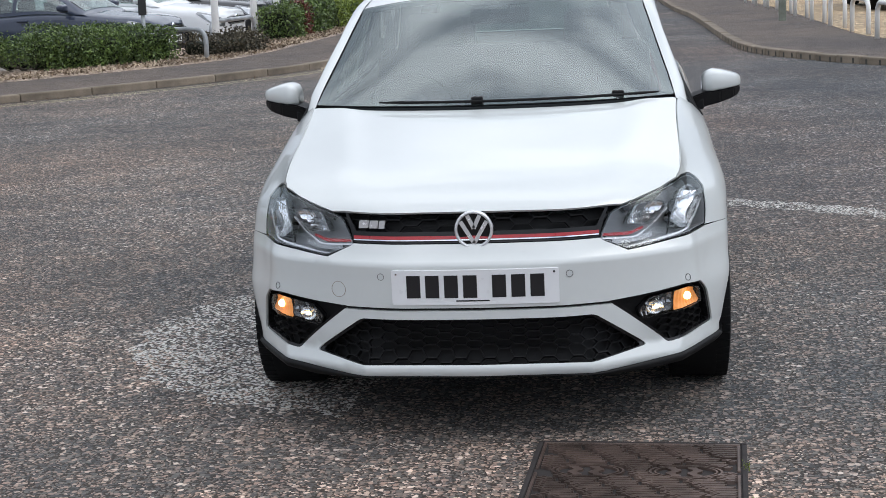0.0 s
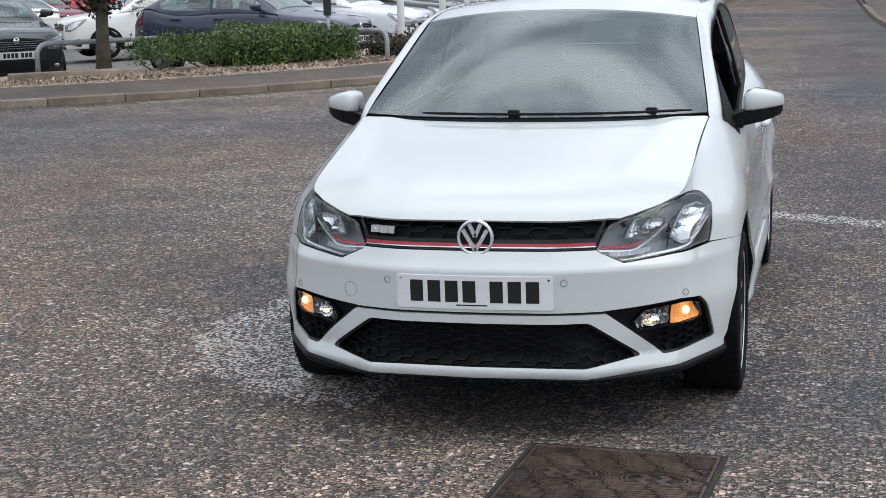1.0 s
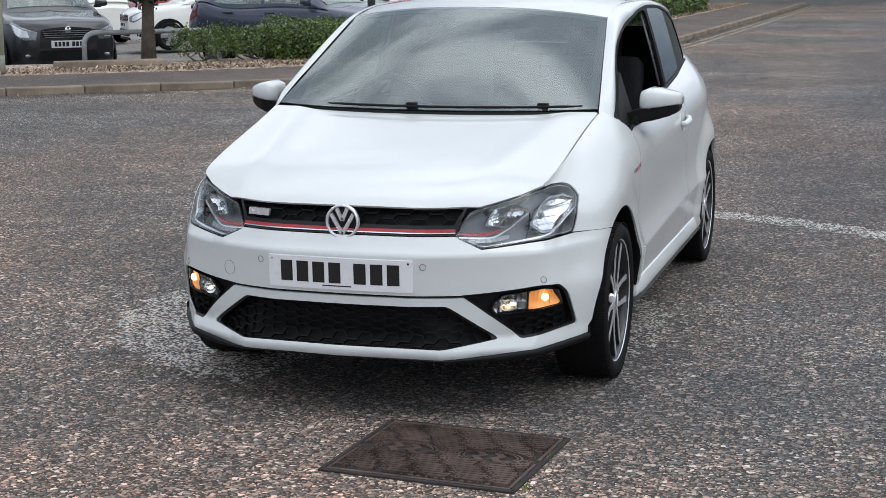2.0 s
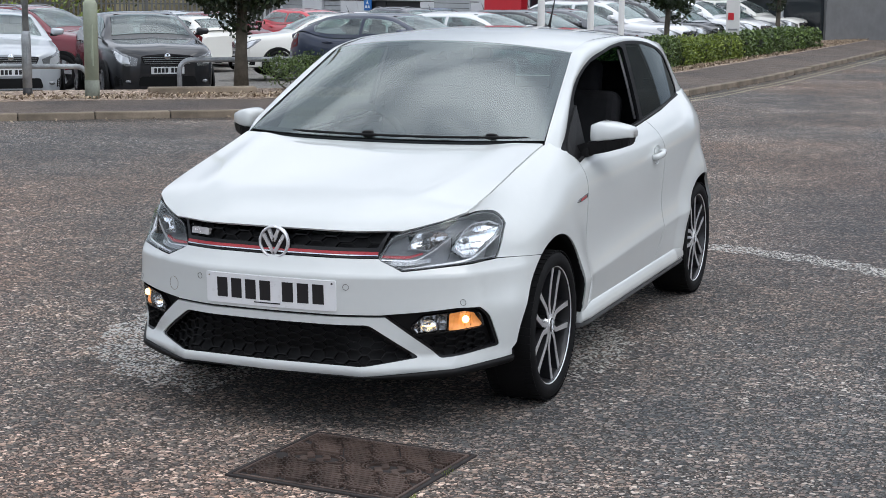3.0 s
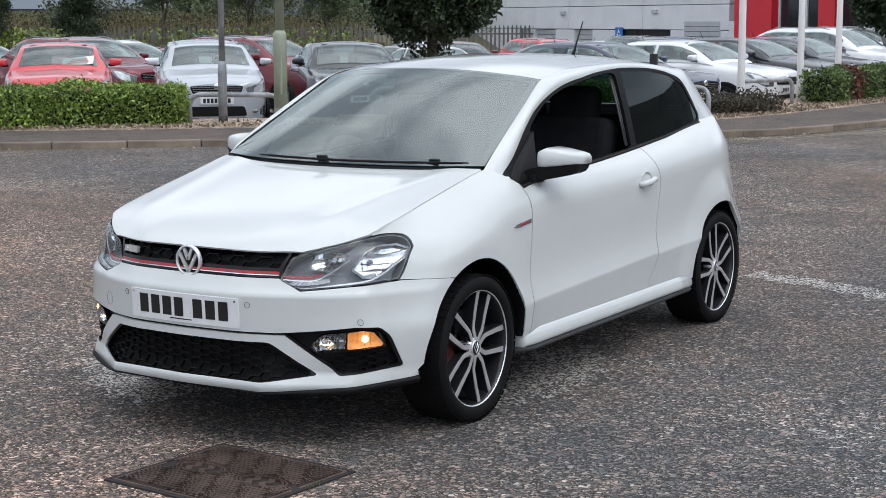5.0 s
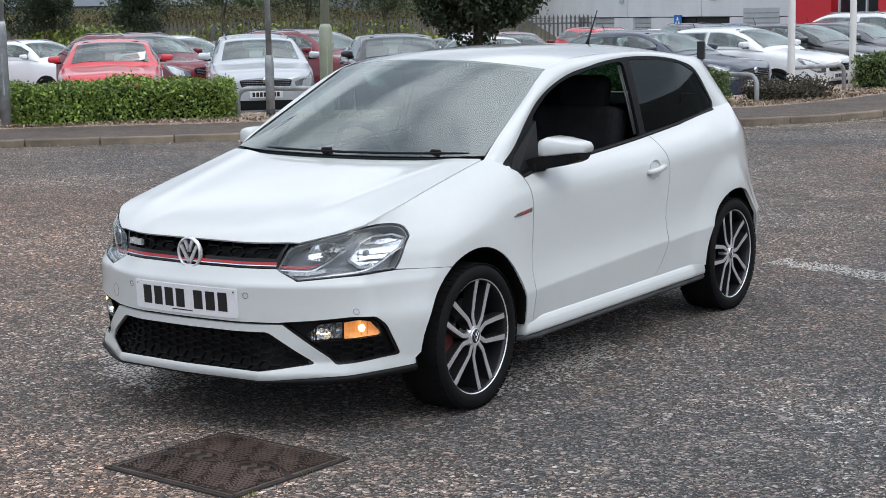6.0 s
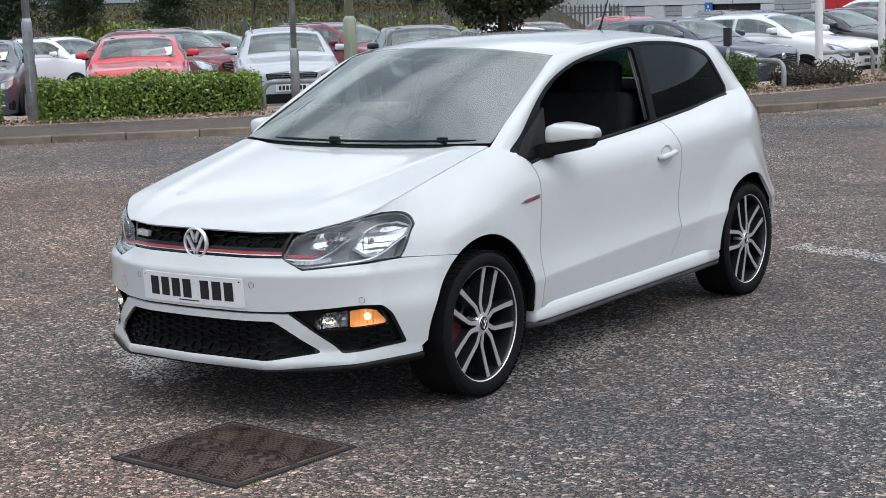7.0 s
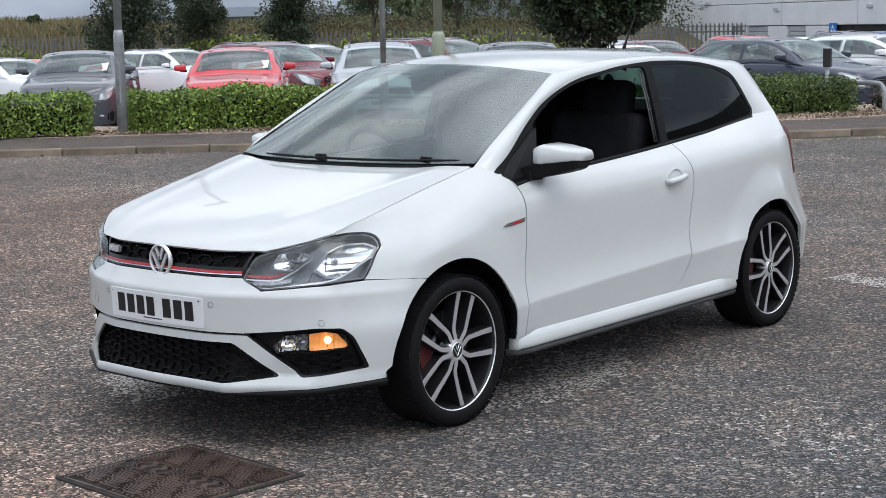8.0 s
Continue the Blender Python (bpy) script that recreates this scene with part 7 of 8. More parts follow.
        hl = panel("headlight", [(0.004, 0.60), (0.004, 0.76), (0.045, 0.795), (0.104, 0.81), (0.110, 0.765), (0.06, 0.64), (0.02, 0.56)], g, LAMP_TRIM, root, "grey lamp housing", 0.012, rim=0.02, heart=hrt)
        panel("lamp_lens", [(0.012, 0.62), (0.016, 0.73), (0.05, 0.765), (0.082, 0.77), (0.055, 0.67), (0.025, 0.60)], out(lower, 0.022, sg), LAMP_GLASS, hl, "", 0.012, rim=0.014, heart=hrt)
        panel("tail_light", [(0.93, 0.60), (0.93, 0.80), (0.99, 0.78), (0.99, 0.62)], g, TAIL, root, "", 0.04, rim=0.02, heart=hrt)
        panel("sill_trim", [(0.27, 0.0), (0.27, 0.10), (0.72, 0.10), (0.72, 0.0)], g, BLACK, root, "", 0.1, rim=0.01, heart=hrt)
        bm = bmesh.new()
        box(bm, (-0.098, -0.065, -0.062), (0.098, 0.065, 0.062), 0.042, 4)
        for v in bm.verts:
            v.co.z *= 1 - 0.25 * (v.co.x * sg / 0.098 + 1) / 2
        m = part("door_mirror", bm, PAINTS["white"], root, "", True)
        m.matrix_local = pose(sg * (W + 0.055), (a + 0.085) * L, belt + 0.09)
        x0, x1 = sorted((sg * (W - 0.06), sg * (W + 0.05)))
        box_part("mirror_foot", (x0, (a + 0.075) * L, belt + 0.02), (x1, (a + 0.095) * L, belt + 0.06), BLACK, root, "", 0.01)
        hx = float(lower(np.array([mid]), np.array([0.72]))[0, 0])
        for kk in (mid - 0.04, mid + 0.17):
            x0, x1 = sorted((sg * (hx - 0.01), sg * (hx + 0.035)))
            box_part("door_handle", (x0, kk * L - 0.09, belt - 0.12), (x1, kk * L + 0.09, belt - 0.085), PAINTS["white"], root, "", 0.012)
        for y in (0.205 * L, 0.82 * L):
            r = 0.315 + rise * 0.3
            bm = bmesh.new()
            ring = []
            xo = float(half(y / L)) + 0.006
            for t in np.linspace(-10, 190, 26):
                ct, st = math.cos(radians(t)), math.sin(radians(t))
                ring.append([bm.verts.new((sg * xx, y + rr * ct, r + rr * st)) for xx, rr in ((xo - 0.03, r + 0.075), (xo, r + 0.06), (xo + 0.002, r + 0.02), (xo - 0.06, 0.05))])
            for p, q in zip(ring, ring[1:]):
                for i in range(3):
                    bm.faces.new((p[i], p[i + 1], q[i + 1], q[i]))
            bmesh.ops.recalc_face_normals(bm, faces=bm.faces)
            part("wheel_arch", bm, BLACK, root)
            wh = new("wheel")
            wh.parent = root
            wh.matrix_local = pose(sg * (W - 0.09), y, r) @ Matrix.Diagonal((sg, 1, 1, 1))
            bm = bmesh.new()
            lathe(bm, [(-0.1, r * 0.7), (-0.1, r * 0.95), (-0.06, r), (0.07, r), (0.108, r * 0.94), (0.112, r * 0.8), (0.1, r * 0.7)], "x", 28)
            part("tyre", bm, RUBBER, wh, "", True)
            bm = bmesh.new()
            lathe(bm, [(0.02, r * 0.69), (0.108, r * 0.70), (0.112, r * 0.66), (0.06, r * 0.60), (0.06, 0.02)], "x", 28)
            rm = part("rim", bm, ALLOY_DARK, wh, "", True)
            for i in range(5):
                bm = bmesh.new()
                prism(bm, [(-0.028, 0.03), (0.028, 0.03), (0.045, r * 0.68), (-0.045, r * 0.68)], 0.07, 0.112, "x")
                bmesh.ops.rotate(bm, verts=bm.verts, cent=(0, 0, 0), matrix=Matrix.Rotation(2 * math.pi * i / 5 + 0.3, 3, "X"))
                part("spoke", bm, SILVER_RIM, rm)
    nz = nose_h
    nb = 0.24 + rise * 0.5
    bm = bmesh.new()
    prism(bm, rounded([(-0.37, nz - 0.15), (-0.42, nz - 0.02), (0.42, nz - 0.02), (0.37, nz - 0.15)], 0.04), -0.012, 0.06, "y")
    gr = part("grille", bm, BLACK_GLOSS, root, "dark grille")
    for i in range(4):
        box_part("grille_bar", (-0.39 + 0.01 * i, -0.018, nz - 0.045 - i * 0.032), (0.39 - 0.01 * i, -0.008, nz - 0.036 - i * 0.032), LAMP_TRIM, gr, "", 0.002, 1)
    bm = bmesh.new()
    prism(bm, rounded([(-0.47, nb + 0.07), (-0.43, nb + 0.22), (0.43, nb + 0.22), (0.47, nb + 0.07)], 0.04), -0.014, 0.06, "y")
    part("lower_intake", bm, BLACK, root)
    for sg in (1, -1):
        bm = bmesh.new()
        bmesh.ops.create_uvsphere(bm, u_segments=12, v_segments=8, radius=0.05)
        f = part("fog_lamp", bm, LAMP_TRIM, root, "", True)
        f.matrix_local = pose(sg * W * 0.70, 0.055, nb + 0.14) @ Matrix.Diagonal((0.9, 0.4, 0.55, 1))
        po = [(0.030, 0.16), (0.030, 0.30), (0.055, 0.36), (0.075, 0.30), (0.070, 0.14)]
        panel("fog_surround", po, out(lower, 0.004, sg), BLACK, root, "", 0.02, rim=0.01, heart=hrt)
    for sg in (1, -1):
        panel("lower_trim", [(0.002, 0.0), (0.002, 0.07), (0.16, 0.075), (0.16, 0.0)], out(lower, 0.008, sg), BLACK, root, "", 0.05, rim=0.012, heart=hrt)
    box_part("lower_lip", (-W * 0.52, -0.012, nb - 0.01), (W * 0.52, 0.05, nb + 0.045), BLACK, root, "", 0.012)
    badge = part("badge", lathe(bmesh.new(), [(-0.022, 0.001), (-0.022, 0.042), (-0.014, 0.050), (0.0, 0.050)], "y", 20), CHROME, root, "round bright badge", True)
    badge.location = (0, -0.004, nz - 0.028)
    pl = box_part("number_plate", (-0.26, -0.028, nb + 0.255), (0.26, -0.012, nb + 0.365), PLATE, root, "white plate with dark bars", 0.003)
    for i in range(7):
        x0 = -0.215 + i * 0.059 + (0.03 if i > 3 else 0)
        box_part("plate_bar", (x0, -0.031, nb + 0.277), (x0 + 0.042, -0.027, nb + 0.347), INK, pl)
    # cabin fittings seen through the glass
    sh = bmesh.new()
    box(sh, (-W * 0.78, (a + 0.05) * L, 0.5), (W * 0.78, 0.93 * L, belt - 0.06), 0.05)
    part("cabin_trim", sh, CABIN, root)
    for y in (0.46 * L, 0.68 * L):
        for x in (-0.36, 0.36):
            bm = box(bmesh.new(), (x - 0.22, y, belt - 0.2), (x + 0.22, y + 0.14, belt + 0.20), 0.06, 2)
            box(bm, (x - 0.12, y + 0.02, belt + 0.18), (x + 0.12, y + 0.12, belt + 0.36), 0.04, 2)
            part("seat", bm, CLOTH, root)
    bm = tube(bmesh.new(), [(0, (c - 0.03) * L, H - 0.05), (0, (c - 0.01) * L, H + 0.12)], [0.008, 0.003], 6)
    part("aerial", bm, BLACK, root)
    if kind != "hatch":
        for sg in (1, -1):
            q = lid(np.full(9, 0.86), np.linspace(b + 0.03, c - 0.01, 9)) * (sg, 1, 1)
            pts = [tuple(q[0] - (0, 0.03, 0.01))] + [(x, y, z + 0.030) for x, y, z in q[1:-1]] + [tuple(q[-1] + (0, 0.03, -0.01))]
            part("roof_rail", tube(bmesh.new(), pts, 0.012, 8), LAMP_TRIM, root, "", True)
    root["kind_of_car"] = kind
    return root


BASES = {"hatch": build_car("hatch", 4.0, 0.86, 1.43, 0.0, 0.79, 1.12, 3.25),
         "estate": build_car("estate", 4.25, 0.865, 1.43, 0.0, 0.80, 1.12, 3.75),
         "suv": build_car("suv", 4.4, 0.92, 1.60, 0.10, 0.93, 1.20, 3.7)}
USED = set()
KERB_XY = np.array(KERB_LINE)


def park(kind, paint, x, y, heading, label, card=False, z=-0.22):
    """Stands a car with its nose at (x, y), looking along the heading in degrees from +x."""
    base = BASES[kind]
    # the car park falls away from the road
    z -= 0.024 * max(0.0, float(np.min(np.hypot(KERB_XY[:, 0] - x, KERB_XY[:, 1] - y))) - 6.0)
    m = pose(x, y, z, 0, 0, heading + 90)
    if kind in USED:
        ob = copy_thing(base, m)
    else:
        ob = base
        USED.add(kind)
        ob.matrix_world = m
    for o in ob.children_recursive:
        if o.type == "MESH" and o.data.materials and o.data.materials[0] == PAINTS["white"]:
            o.material_slots[0].link = "OBJECT"
            o.material_slots[0].material = PAINTS[paint]
    tagged(ob, label, "car", "parked cars")
    if card:
        c = box_part("price_card", (-0.26, 0.0, -0.12), (0.26, 0.004, 0.12), CARD, ob, "white price card behind the screen")
        c.matrix_local = pose(0.31, 1.36, 1.14, -58, -6, -10)
        for k in range(3):
            box_part("card_print", (-0.17 + 0.03 * k, -0.004, -0.06 + 0.045 * k), (0.18 - 0.02 * k, -0.001, -0.03 + 0.045 * k), CARD_RED, c, "red print bar")
    return ob


ROW = -46.0
park("hatch", "black", -10.63, 16.53, ROW, "black hatchback with wide chrome grille behind a hoop rail")
park("hatch", "grey", -16.87, 12.10, ROW, "grey metallic hatchback parked nose to a hedge", True)
park("hatch", "red", -14.31, 13.42, ROW, "bright red hatchback with a price card in its screen", True)
park("estate", "silver", -12.30, 14.84, ROW, "silver estate car with dark grille parked behind a hoop rail")
park("hatch", "pearl", -15.4, 27.2, -140, "white electric hatchback parked at an angle")
park("hatch", "navy", -6.55, 20.6, -9, "dark blue-grey hatchback parked side-on behind a hedge", z=-0.24)
park("hatch", "black", 6.1, 24.8, -90, "black car parked beyond the white hoops", z=0.2)
park("hatch", "white", -6.2, 23.6, -9, "white hatchback parked behind a flag pole", z=-0.24)
for i, (k, pnt) in enumerate((("hatch", "black"), ("hatch", "grey"), ("suv", "white"), ("suv", "black"), ("hatch", "silver"), ("suv", "white"), ("hatch", "silver"), ("suv", "pearl"))):
    park(k, pnt, -6.15 + 0.07 * i, 26.4 + 2.75 * i, -9, {"black": "black", "grey": "grey", "white": "white", "silver": "silver", "pearl": "pale"}[pnt] + " car in the row facing the road")
park("suv", "white", -25.4, 23.8, 3, "white sport utility car in the second row")
park("suv", "maroon", -18.0, 19.8, -8, "dark red sport utility car in the second row")
park("suv", "maroon", -14.9, 22.0, 0, "dark red sport utility car behind the silver estate")
park("suv", "white", -20.5, 24.0, 5, "white sport utility car deeper in the car park")
park("hatch", "silver", -17.2, 25.0, 5, "silver car deeper in the car park")
park("estate", "white", -25.6, 18.7, 3, "white estate car seen over a hedge")
park("hatch", "red", -27.6, 21.4, 4, "red car beyond the white one")
rnd = random.Random(12)
mix = ["white", "silver", "grey", "black", "maroon", "white", "navy", "silver", "white", "red", "blue", "pearl"]
for row, (x0, y0, cnt) in enumerate(((-27.5, 22.5, 9), (-31.5, 27.5, 10), (-36.0, 33.0, 10))):
    for i in range(cnt):
        pnt = mix[(i * 5 + row * 3) % 12]
        x, y = x0 + i * 2.45, y0 + i * 1.55
        if x > -13 or (-19 < x < -12 and 24 < y < 31 and row == 0) or (row == 0 and i < 3) or (row == 1 and i < 1):
            continue
        park(("estate", "hatch", "hatch", "estate")[(i + row) % 4], pnt, x, y, rnd.choice((-30, -32, 150)), pnt.replace("pearl", "pale") + " car in a far row of the car park")


# ---- building, fence and distance ----
CLAD = surface("grey_metal_cladding", (0.74, 0.75, 0.77), 0.45, 0.2, 0.06, 1.0, 20, spread=0.03)
CLAD_JOINT = surface("dark_joint", (0.16, 0.165, 0.17), 0.6)
SHUTTER = surface("roller_shutter", (0.50, 0.52, 0.54), 0.5, 0.3, 0.08, 3, 30)
RED_PANEL = surface("red_fascia", (0.62, 0.02, 0.035), 0.4, 0, 0.05, 2, 20)
DARKNESS = surface("dark_interior", (0.018, 0.018, 0.020), 0.8)
SIGN_BLUE = surface("blue_sign", (0.02, 0.16, 0.50), 0.4)
SHOW_GLASS = surface("showroom_glass", (0.02, 0.024, 0.028), 0.05, 0, 0.1, 1, 10)

site = empty("showroom", "long grey metal-clad garage building with red panels", "building", (-26.8, 59.5, -0.9), math.degrees(math.atan2(-0.53, 0.85)))


def slab(name, s0, s1, z0, z1, depth, material, label="", parent=site, bevel=0.01):
    return box_part(name, (s0, -depth, z0), (s1, 0.25, z1), material, parent, label, bevel, 1)


box_part("inner_wall", (-16.8, 0.2, -0.8), (25.5, 26, 7.4), CLAD_JOINT, site)
for i, z in enumerate(np.arange(2.07, 7.2, 1.02)):
    for j, s in enumerate(np.arange(-16.8, 7.9, 6.2)):
        slab("cladding_panel", s + 0.02, min(s + 6.18, 7.95), z + 0.015, z + 1.005, 0.05, CLAD)
walls = [(-16.8, -8.9), (-8.0, -7.6), (-5.6, -3.9), (-2.3, -0.9), (3.9, 4.9), (7.4, 7.95)]
for s0, s1 in walls:
    slab("cladding_panel", s0, s1, 0, 2.05, 0.05, CLAD)
for s0, s1, m, nm in ((-8.9, -8.0, SHUTTER, "door"), (-7.6, -5.6, SHUTTER, "roller_shutter"), (-3.9, -2.3, SHUTTER, "roller_shutter"), (-0.9, 0.0, CLAD, "sign_wall"), (0.0, 1.2, DARKNESS, "doorway"), (1.2, 3.9, DARKNESS, "workshop_opening"), (4.9, 7.4, SHUTTER, "roller_shutter"), (7.95, 8.68, CLAD, "corner_panel")):
    slab(nm, s0 + 0.02, s1 - 0.02, 0, 2.04 if s0 < 4 else 2.42, (-0.08 if m is not CLAD else 0.04) if s0 < 4 else 0.07, m, "dark open doorway" if m is DARKNESS else "")
    if m is SHUTTER:
        for z in np.arange(0.2, 2.0 if s0 < 4 else 2.4, 0.2):
            slab("shutter_slat", s0 + 0.05, s1 - 0.05, z, z + 0.03, -0.06 if s0 < 4 else 0.085, CLAD_JOINT)
sign = box_part("blue_sign", (-0.30, -0.10, 1.64), (0.28, -0.06, 2.16), SIGN_BLUE, site, "square blue sign with white triangles")
for x, z in ((-0.01, 1.93), (-0.12, 1.74), (0.10, 1.74)):
    bm = prism(bmesh.new(), [(x - 0.085, z), (x + 0.085, z), (x, z + 0.15)], -0.12, -0.095, "y")
    part("white_triangle", bm, CARD, sign)
for s0, s1 in ((8.7, 11.0), (13.7, 14.6)):
    slab("red_panel", s0, s1, 0, 6.0, 0.35, RED_PANEL, "tall red fascia panel")
slab("showroom_glass", 11.0, 13.7, 0, 4.2, -0.05, SHOW_GLASS, "dark showroom glazing")
slab("showroom_glass", 14.6, 25.4, 0, 4.4, -0.05, SHOW_GLASS, "dark showroom glazing")
for s in np.arange(11.0, 25.4, 1.6):
    slab("mullion", s, s + 0.07, 0, 4.3, 0.03, CLAD)
slab("fascia", 11.0, 13.7, 4.2, 6.0, 0.2, CLAD)
slab("fascia", 14.6, 25.5, 4.4, 6.2, 0.25, CLAD, "pale grey fascia")
for s, z in ((-12.2, 3.0), (-11.6, 3.1), (2.6, 2.75), (-5.0, 2.72)):
    box_part("wall_lamp", (s, -0.16, z), (s + 0.35, -0.05, z + 0.16), SHUTTER, site, "", 0.02)

FENCE = surface("grey_palisade_steel", (0.15, 0.15, 0.145), 0.7, 0.3, 0.15, 2, 20)
fence = empty("palisade_fence", "weathered grey steel palisade fence behind the cars", "fence", (-64.0, 36.0, -0.75), 42)
bm = bmesh.new()
for i in range(300):
    x = i * 0.21
    box(bm, (x, -0.015, -0.8), (x + 0.085, 0.015, 2.0))
    prism(bm, [(x, 2.0), (x + 0.085, 2.0), (x + 0.042, 2.12)], -0.012, 0.012, "y")
tagged(part("pale", bm, FENCE, fence), kind="stuff")
for z in (0.45, 1.65):
    box_part("rail", (0, 0.016, z), (63, 0.07, z + 0.07), FENCE, fence)
for i in range(22):
    box_part("post", (i * 2.9, 0.02, -0.6), (i * 2.9 + 0.09, 0.12, 1.95), FENCE, fence)

# grassy bank and trees behind the fence
def blade_mesh(name, pts, tall, wide, material, rnd):
    """Upright grass blades, each a narrow leaning strip."""
    k = len(pts)
    a = rnd.uniform(0, math.pi, k)
    across = np.column_stack([np.cos(a), np.sin(a), np.zeros(k)]) * wide * rnd.uniform(0.6, 1.4, (k, 1))
    lean = np.column_stack([rnd.normal(0, 0.22, k), rnd.normal(0, 0.22, k), np.ones(k)]) * tall * rnd.uniform(0.5, 1.3, (k, 1))
    v = np.stack([pts - across, pts + across, pts + lean + across * 0.3, pts + lean - across * 0.3], 1).reshape(-1, 3)
    me = bpy.data.meshes.new(name)
    me.from_pydata(v.tolist(), [], [(4 * i, 4 * i + 1, 4 * i + 2, 4 * i + 3) for i in range(k)])
    me.materials.append(material)
    return new(name, me)


rn = np.random.default_rng(21)
k = 120000
s, w = rn.uniform(-14, 34, k), rn.uniform(0, 16, k)
dirv, nv = np.array((math.cos(radians(42)), math.sin(radians(42)))), np.array((-math.sin(radians(42)), math.cos(radians(42))))
hh = np.interp(w, [0, 5, 16], [0.1, 1.15, 1.65]) + np.interp(s, [9, 20], [0.3, 0]) * np.clip(w / 8, 0, 1) + 0.15 * np.sin(s * 0.35) + 0.1 * np.sin(s * 0.9)
pp = np.column_stack([-64 + dirv[0] * s + nv[0] * (w + 1.5), 36 + dirv[1] * s + nv[1] * (w + 1.5), hh + rn.uniform(-0.25, 0.1, k)])
tagged(blade_mesh("grass_bank", pp, 0.34, 0.026, GRASS_DRY, rn), "dry straw-coloured grass on a low bank", "grass", "", "stuff")
k = 70000
s, w = rn.uniform(-10, 85, k), rn.uniform(2, 13, k)
rise = np.where(s > 17.5, 1.3 + 0.5 * np.sin(s * 0.7) + 0.4 * np.sin(s * 1.9 + 1), 0.7)
clump = (np.sin(s * 0.8) + np.sin(s * 0.31 + w) > 0.7) | (s > 17.5)
pp = np.column_stack([-64 + dirv[0] * s + nv[0] * (w + 1.5), 36 + dirv[1] * s + nv[1] * (w + 1.5), np.interp(w, [0, 5, 16], [0.3, 1.2, 1.7]) + rn.uniform(0, 1, k) * rise])
green = (np.sin(s * 1.3 + w * 0.5) + rn.normal(0, 0.5, k) > -0.2)
tagged(leaf_mesh("bramble", pp[clump & green], 0.15, LEAF_FAR, None, rn), "patches of bramble behind the fence", "shrubs", "", "stuff")
tagged(leaf_mesh("bracken", pp[clump & ~green], 0.15, LEAF_BRACKEN, None, rn), "brown bracken among the brambles", "shrubs", "", "stuff")
k = 6400
s, w = np.append(rn.uniform(-5, 66, k - 1200), rn.uniform(14, 21, 1200)), rn.normal(0, 0.5, k)
lush = np.sin(s * 0.25 + 1) + 1.4 * np.exp(-((s - 17) / 3.5) ** 4)
keep = lush > -0.1
pp = np.column_stack([-64 + dirv[0] * s - nv[0] * (0.9 + w), 36 + dirv[1] * s - nv[1] * (0.9 + w), -0.3 + rn.uniform(0, 1.35, k) * np.clip(lush + 0.6, 0, 1.15)])[keep]
tagged(leaf_mesh("shrub_border", pp, 0.24, LEAF_LIME, None, rn), "low green shrubs along the fence", "shrubs", "", "stuff")
bm = bmesh.new()
b0 = [bm.verts.new((-64 + dirv[0] * q + nv[0] * d, 36 + dirv[1] * q + nv[1] * d, z)) for q, e in ((-40, 0.3), (9, 0.3), (20, 0), (110, 0)) for d, z in ((1.0, -0.5), (6.5, 1.10 + e * 0.6), (18, 1.65 + e), (60, 1.7 + e))]
for j in (0, 4, 8):
    for i in range(3):
        bm.faces.new((b0[j + i], b0[j + i + 1], b0[j + 5 + i], b0[j + 4 + i]))
bmesh.ops.recalc_face_normals(bm, faces=bm.faces)
tagged(part("bank", bm, surface("rough_turf", (0.15, 0.13, 0.07), 0.95, 0, 0.3, 0.6, 8), None), "low rough grass bank behind the fence", "bank", "", "structure")
for i, (x, y, h, r, tall, lf) in enumerate(((-43.7, 35.0, 2.95, 1.75, 1.9, 0), (-51.7, 45.7, 3.5, 1.25, 1.9, 0), (-42.4, 42.4, 3.2, 1.05, 1.9, 0), (-68.4, 48.7, 3.2, 0.42, 0.42, 1),
                                            (-46.4, 51.8, 4.3, 1.25, 1.4, 1), (-43.5, 54.4, 4.3, 1.2, 1.4, 1), (-40.8, 56.9, 3.7, 1.0, 1.1, 1))):
    tree((x, y, -1.45), h + 0.35, (r, r, tall), 0.09, "dark green tree near the fence" if lf == 0 else "slender young tree with an airy crown", LEAF_FAR if lf else LEAF_TREE, 15000 if lf == 0 else 8000, 0.115, 30 + i, 7, clumps=60 if lf == 0 else 45)
rn = np.random.default_rng(5)
k = 22000
ang = rn.uniform(radians(100), radians(133.5), k)
rad = rn.uniform(150, 190, k)
pp = np.column_stack([rad * np.cos(ang), rad * np.sin(ang), rn.uniform(0, 1, k) ** 1.3 * (4.5 + 1.0 * np.sin(ang * 19) + 0.8 * np.sin(ang * 53))])
tagged(leaf_mesh("far_woods", pp, 1.0, LEAF_FAR, None, rn), "far brown-green line of woodland", "woods", "", "stuff")

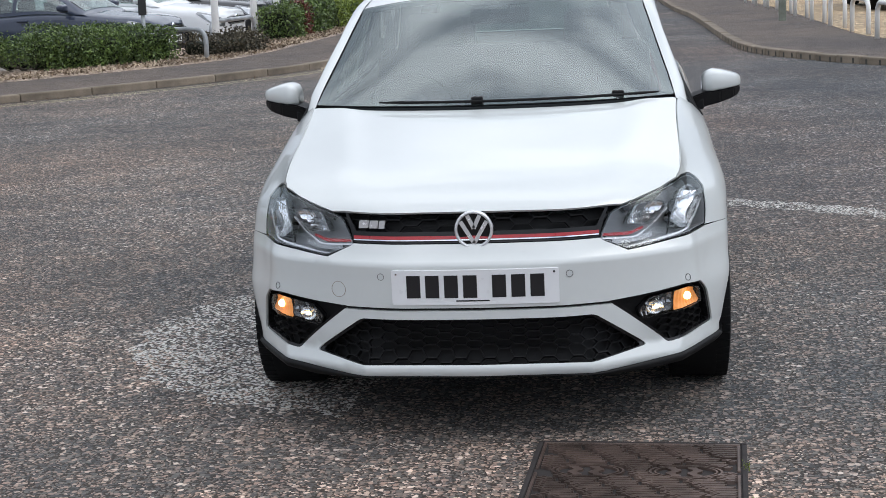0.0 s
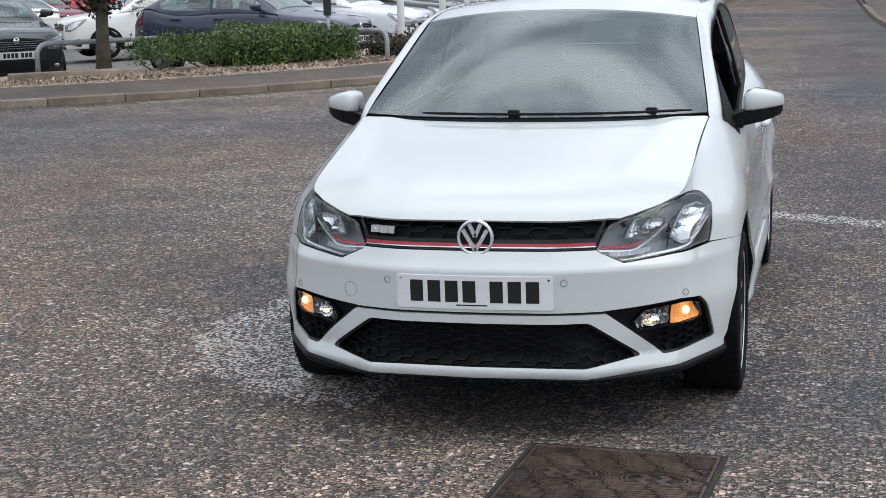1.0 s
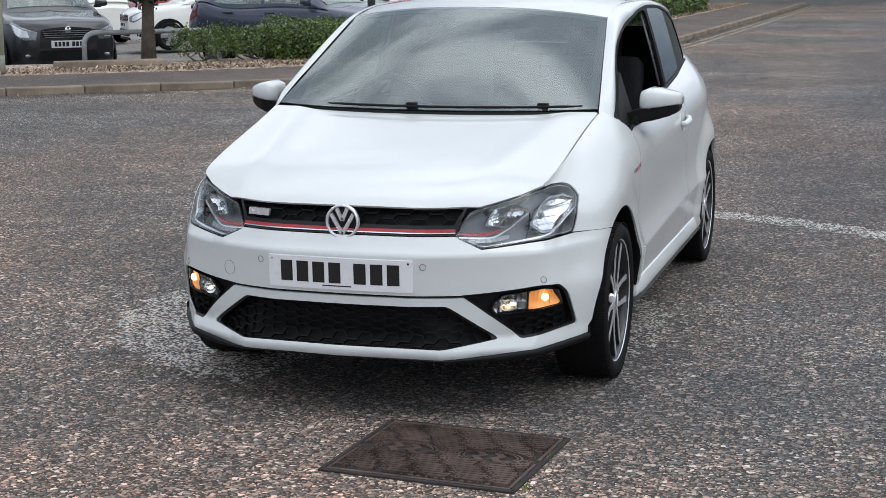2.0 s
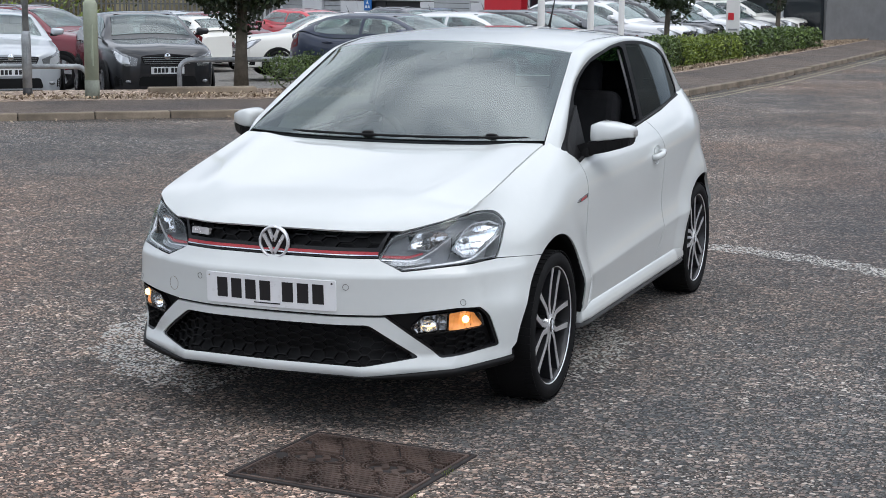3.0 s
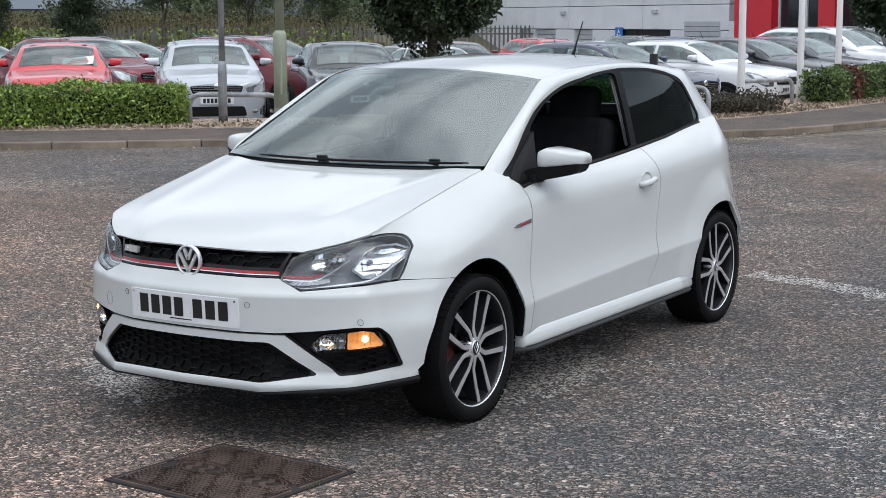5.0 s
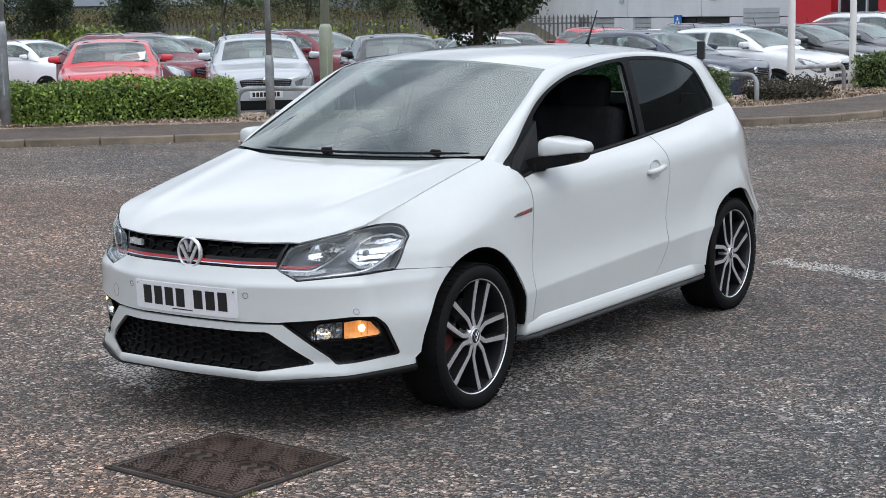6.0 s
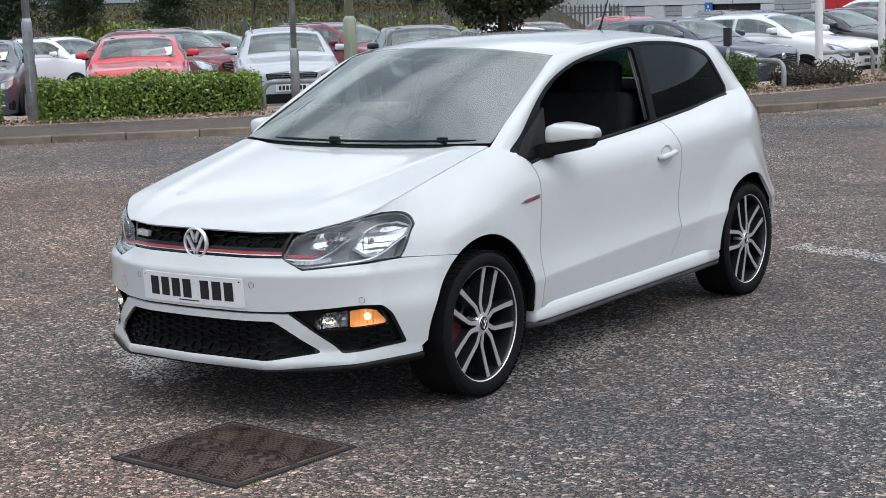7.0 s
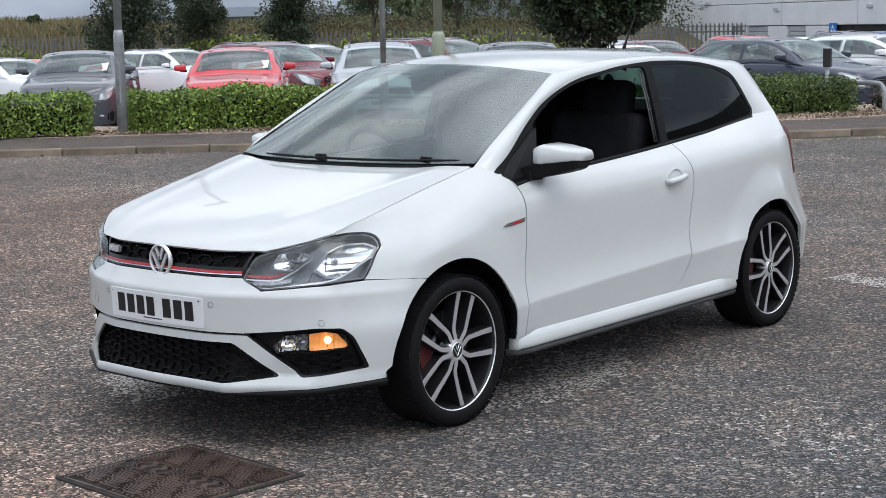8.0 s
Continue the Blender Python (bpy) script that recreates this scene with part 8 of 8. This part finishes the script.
SLATE = surface("blue_grey_roof_sheet", (0.10, 0.125, 0.15), 0.6, 0, 0.1, 0.5, 4)
RENDER_PALE = surface("blue_grey_wall", (0.16, 0.19, 0.23), 0.8, 0, 0.08, 0.5, 4)
for x, y, w, d, h, turn, lab in ((-103, 99, 22, 14, 2.6, 42, "far shed with a blue-grey metal roof"), (-82, 108, 7, 7, 4.4, 35, "far grey house behind trees")):
    far = empty("far_building", lab, "building", (x, y, 0), turn)
    box_part("wall", (-w / 2, -d / 2, -0.5), (w / 2, d / 2, h), RENDER_PALE, far)
    bm = prism(bmesh.new(), [(-d / 2 - 0.5, h), (d / 2 + 0.5, h), (0, h + 0.9)], -w / 2 - 0.5, w / 2 + 0.5, "x")
    part("roof", bm, SLATE, far)
    for i in range(3):
        box_part("window", (-w / 2 + w * (0.16 + 0.27 * i), -d / 2 - 0.03, h - 1.7), (-w / 2 + w * (0.30 + 0.27 * i), -d / 2 + 0.02, h - 0.6), SHOW_GLASS, far)

# plain unseen wall, added beside the road to darken reflections in the side panes
box_part("wall_north_east", (-30, -0.3, -0.5), (30, 0.3, 12), surface("dull_grey_wall", (0.16, 0.165, 0.17), 0.8, 0, 0.2, 0.3, 3), None).matrix_world = pose(34, 44, 0, 0, 0, -50)
tagged(bpy.data.objects["wall_north_east"], "plain dull grey wall out of view, darkening pane reflections", "wall", "", "structure")

# fallen leaves and bark on the planting bed and in the gutter
rn = np.random.default_rng(77)
line = np.array(KERB_LINE)
acc = np.concatenate([[0], np.cumsum(np.linalg.norm(np.diff(line, axis=0), axis=1))])
LITTER = leaf_paint("fallen_leaf", (0.10, 0.062, 0.038), (0.60, 0.49, 0.37), 0.9)


def litter(count, off, spread, z, size, label):
    s = rn.uniform(24, 85, count)
    p = np.column_stack([np.interp(s, acc, line[:, i]) for i in (0, 1)])
    q = np.column_stack([np.interp(s + 0.1, acc, line[:, i]) for i in (0, 1)]) - p
    left = np.column_stack([-q[:, 1], q[:, 0]]) / np.linalg.norm(q, axis=1, keepdims=True)
    o = off + np.abs(rn.normal(size=count)) * spread
    pts = np.column_stack([p + left * o[:, None], np.full(count, z) + rn.uniform(0, 0.02, count)])
    tagged(leaf_mesh("leaf_litter", pts, size, LITTER, None, rn), label, "leaf litter", "", "stuff")


litter(16000, PAVE_W + 0.03, 0.45, 0.15, 0.055, "brown leaves and bark chips on the bed")
litter(260, -0.05, -0.12, 0.006, 0.05, "few dry leaves in the gutter")

# small weeds in the joint beside the inspection cover
rn = np.random.default_rng(4)
pts = np.column_stack([0.478 + 0.322 + rn.normal(0, 0.005, 70), np.concatenate([rn.normal(-0.33, 0.022, 45), rn.normal(-0.63, 0.02, 25)]), np.zeros(70)])
tagged(blade_mesh("weeds", pts, 0.010, 0.002, LEAF_LIME, rn), "tiny green weeds in the joint beside the iron cover", "weeds", "", "stuff")
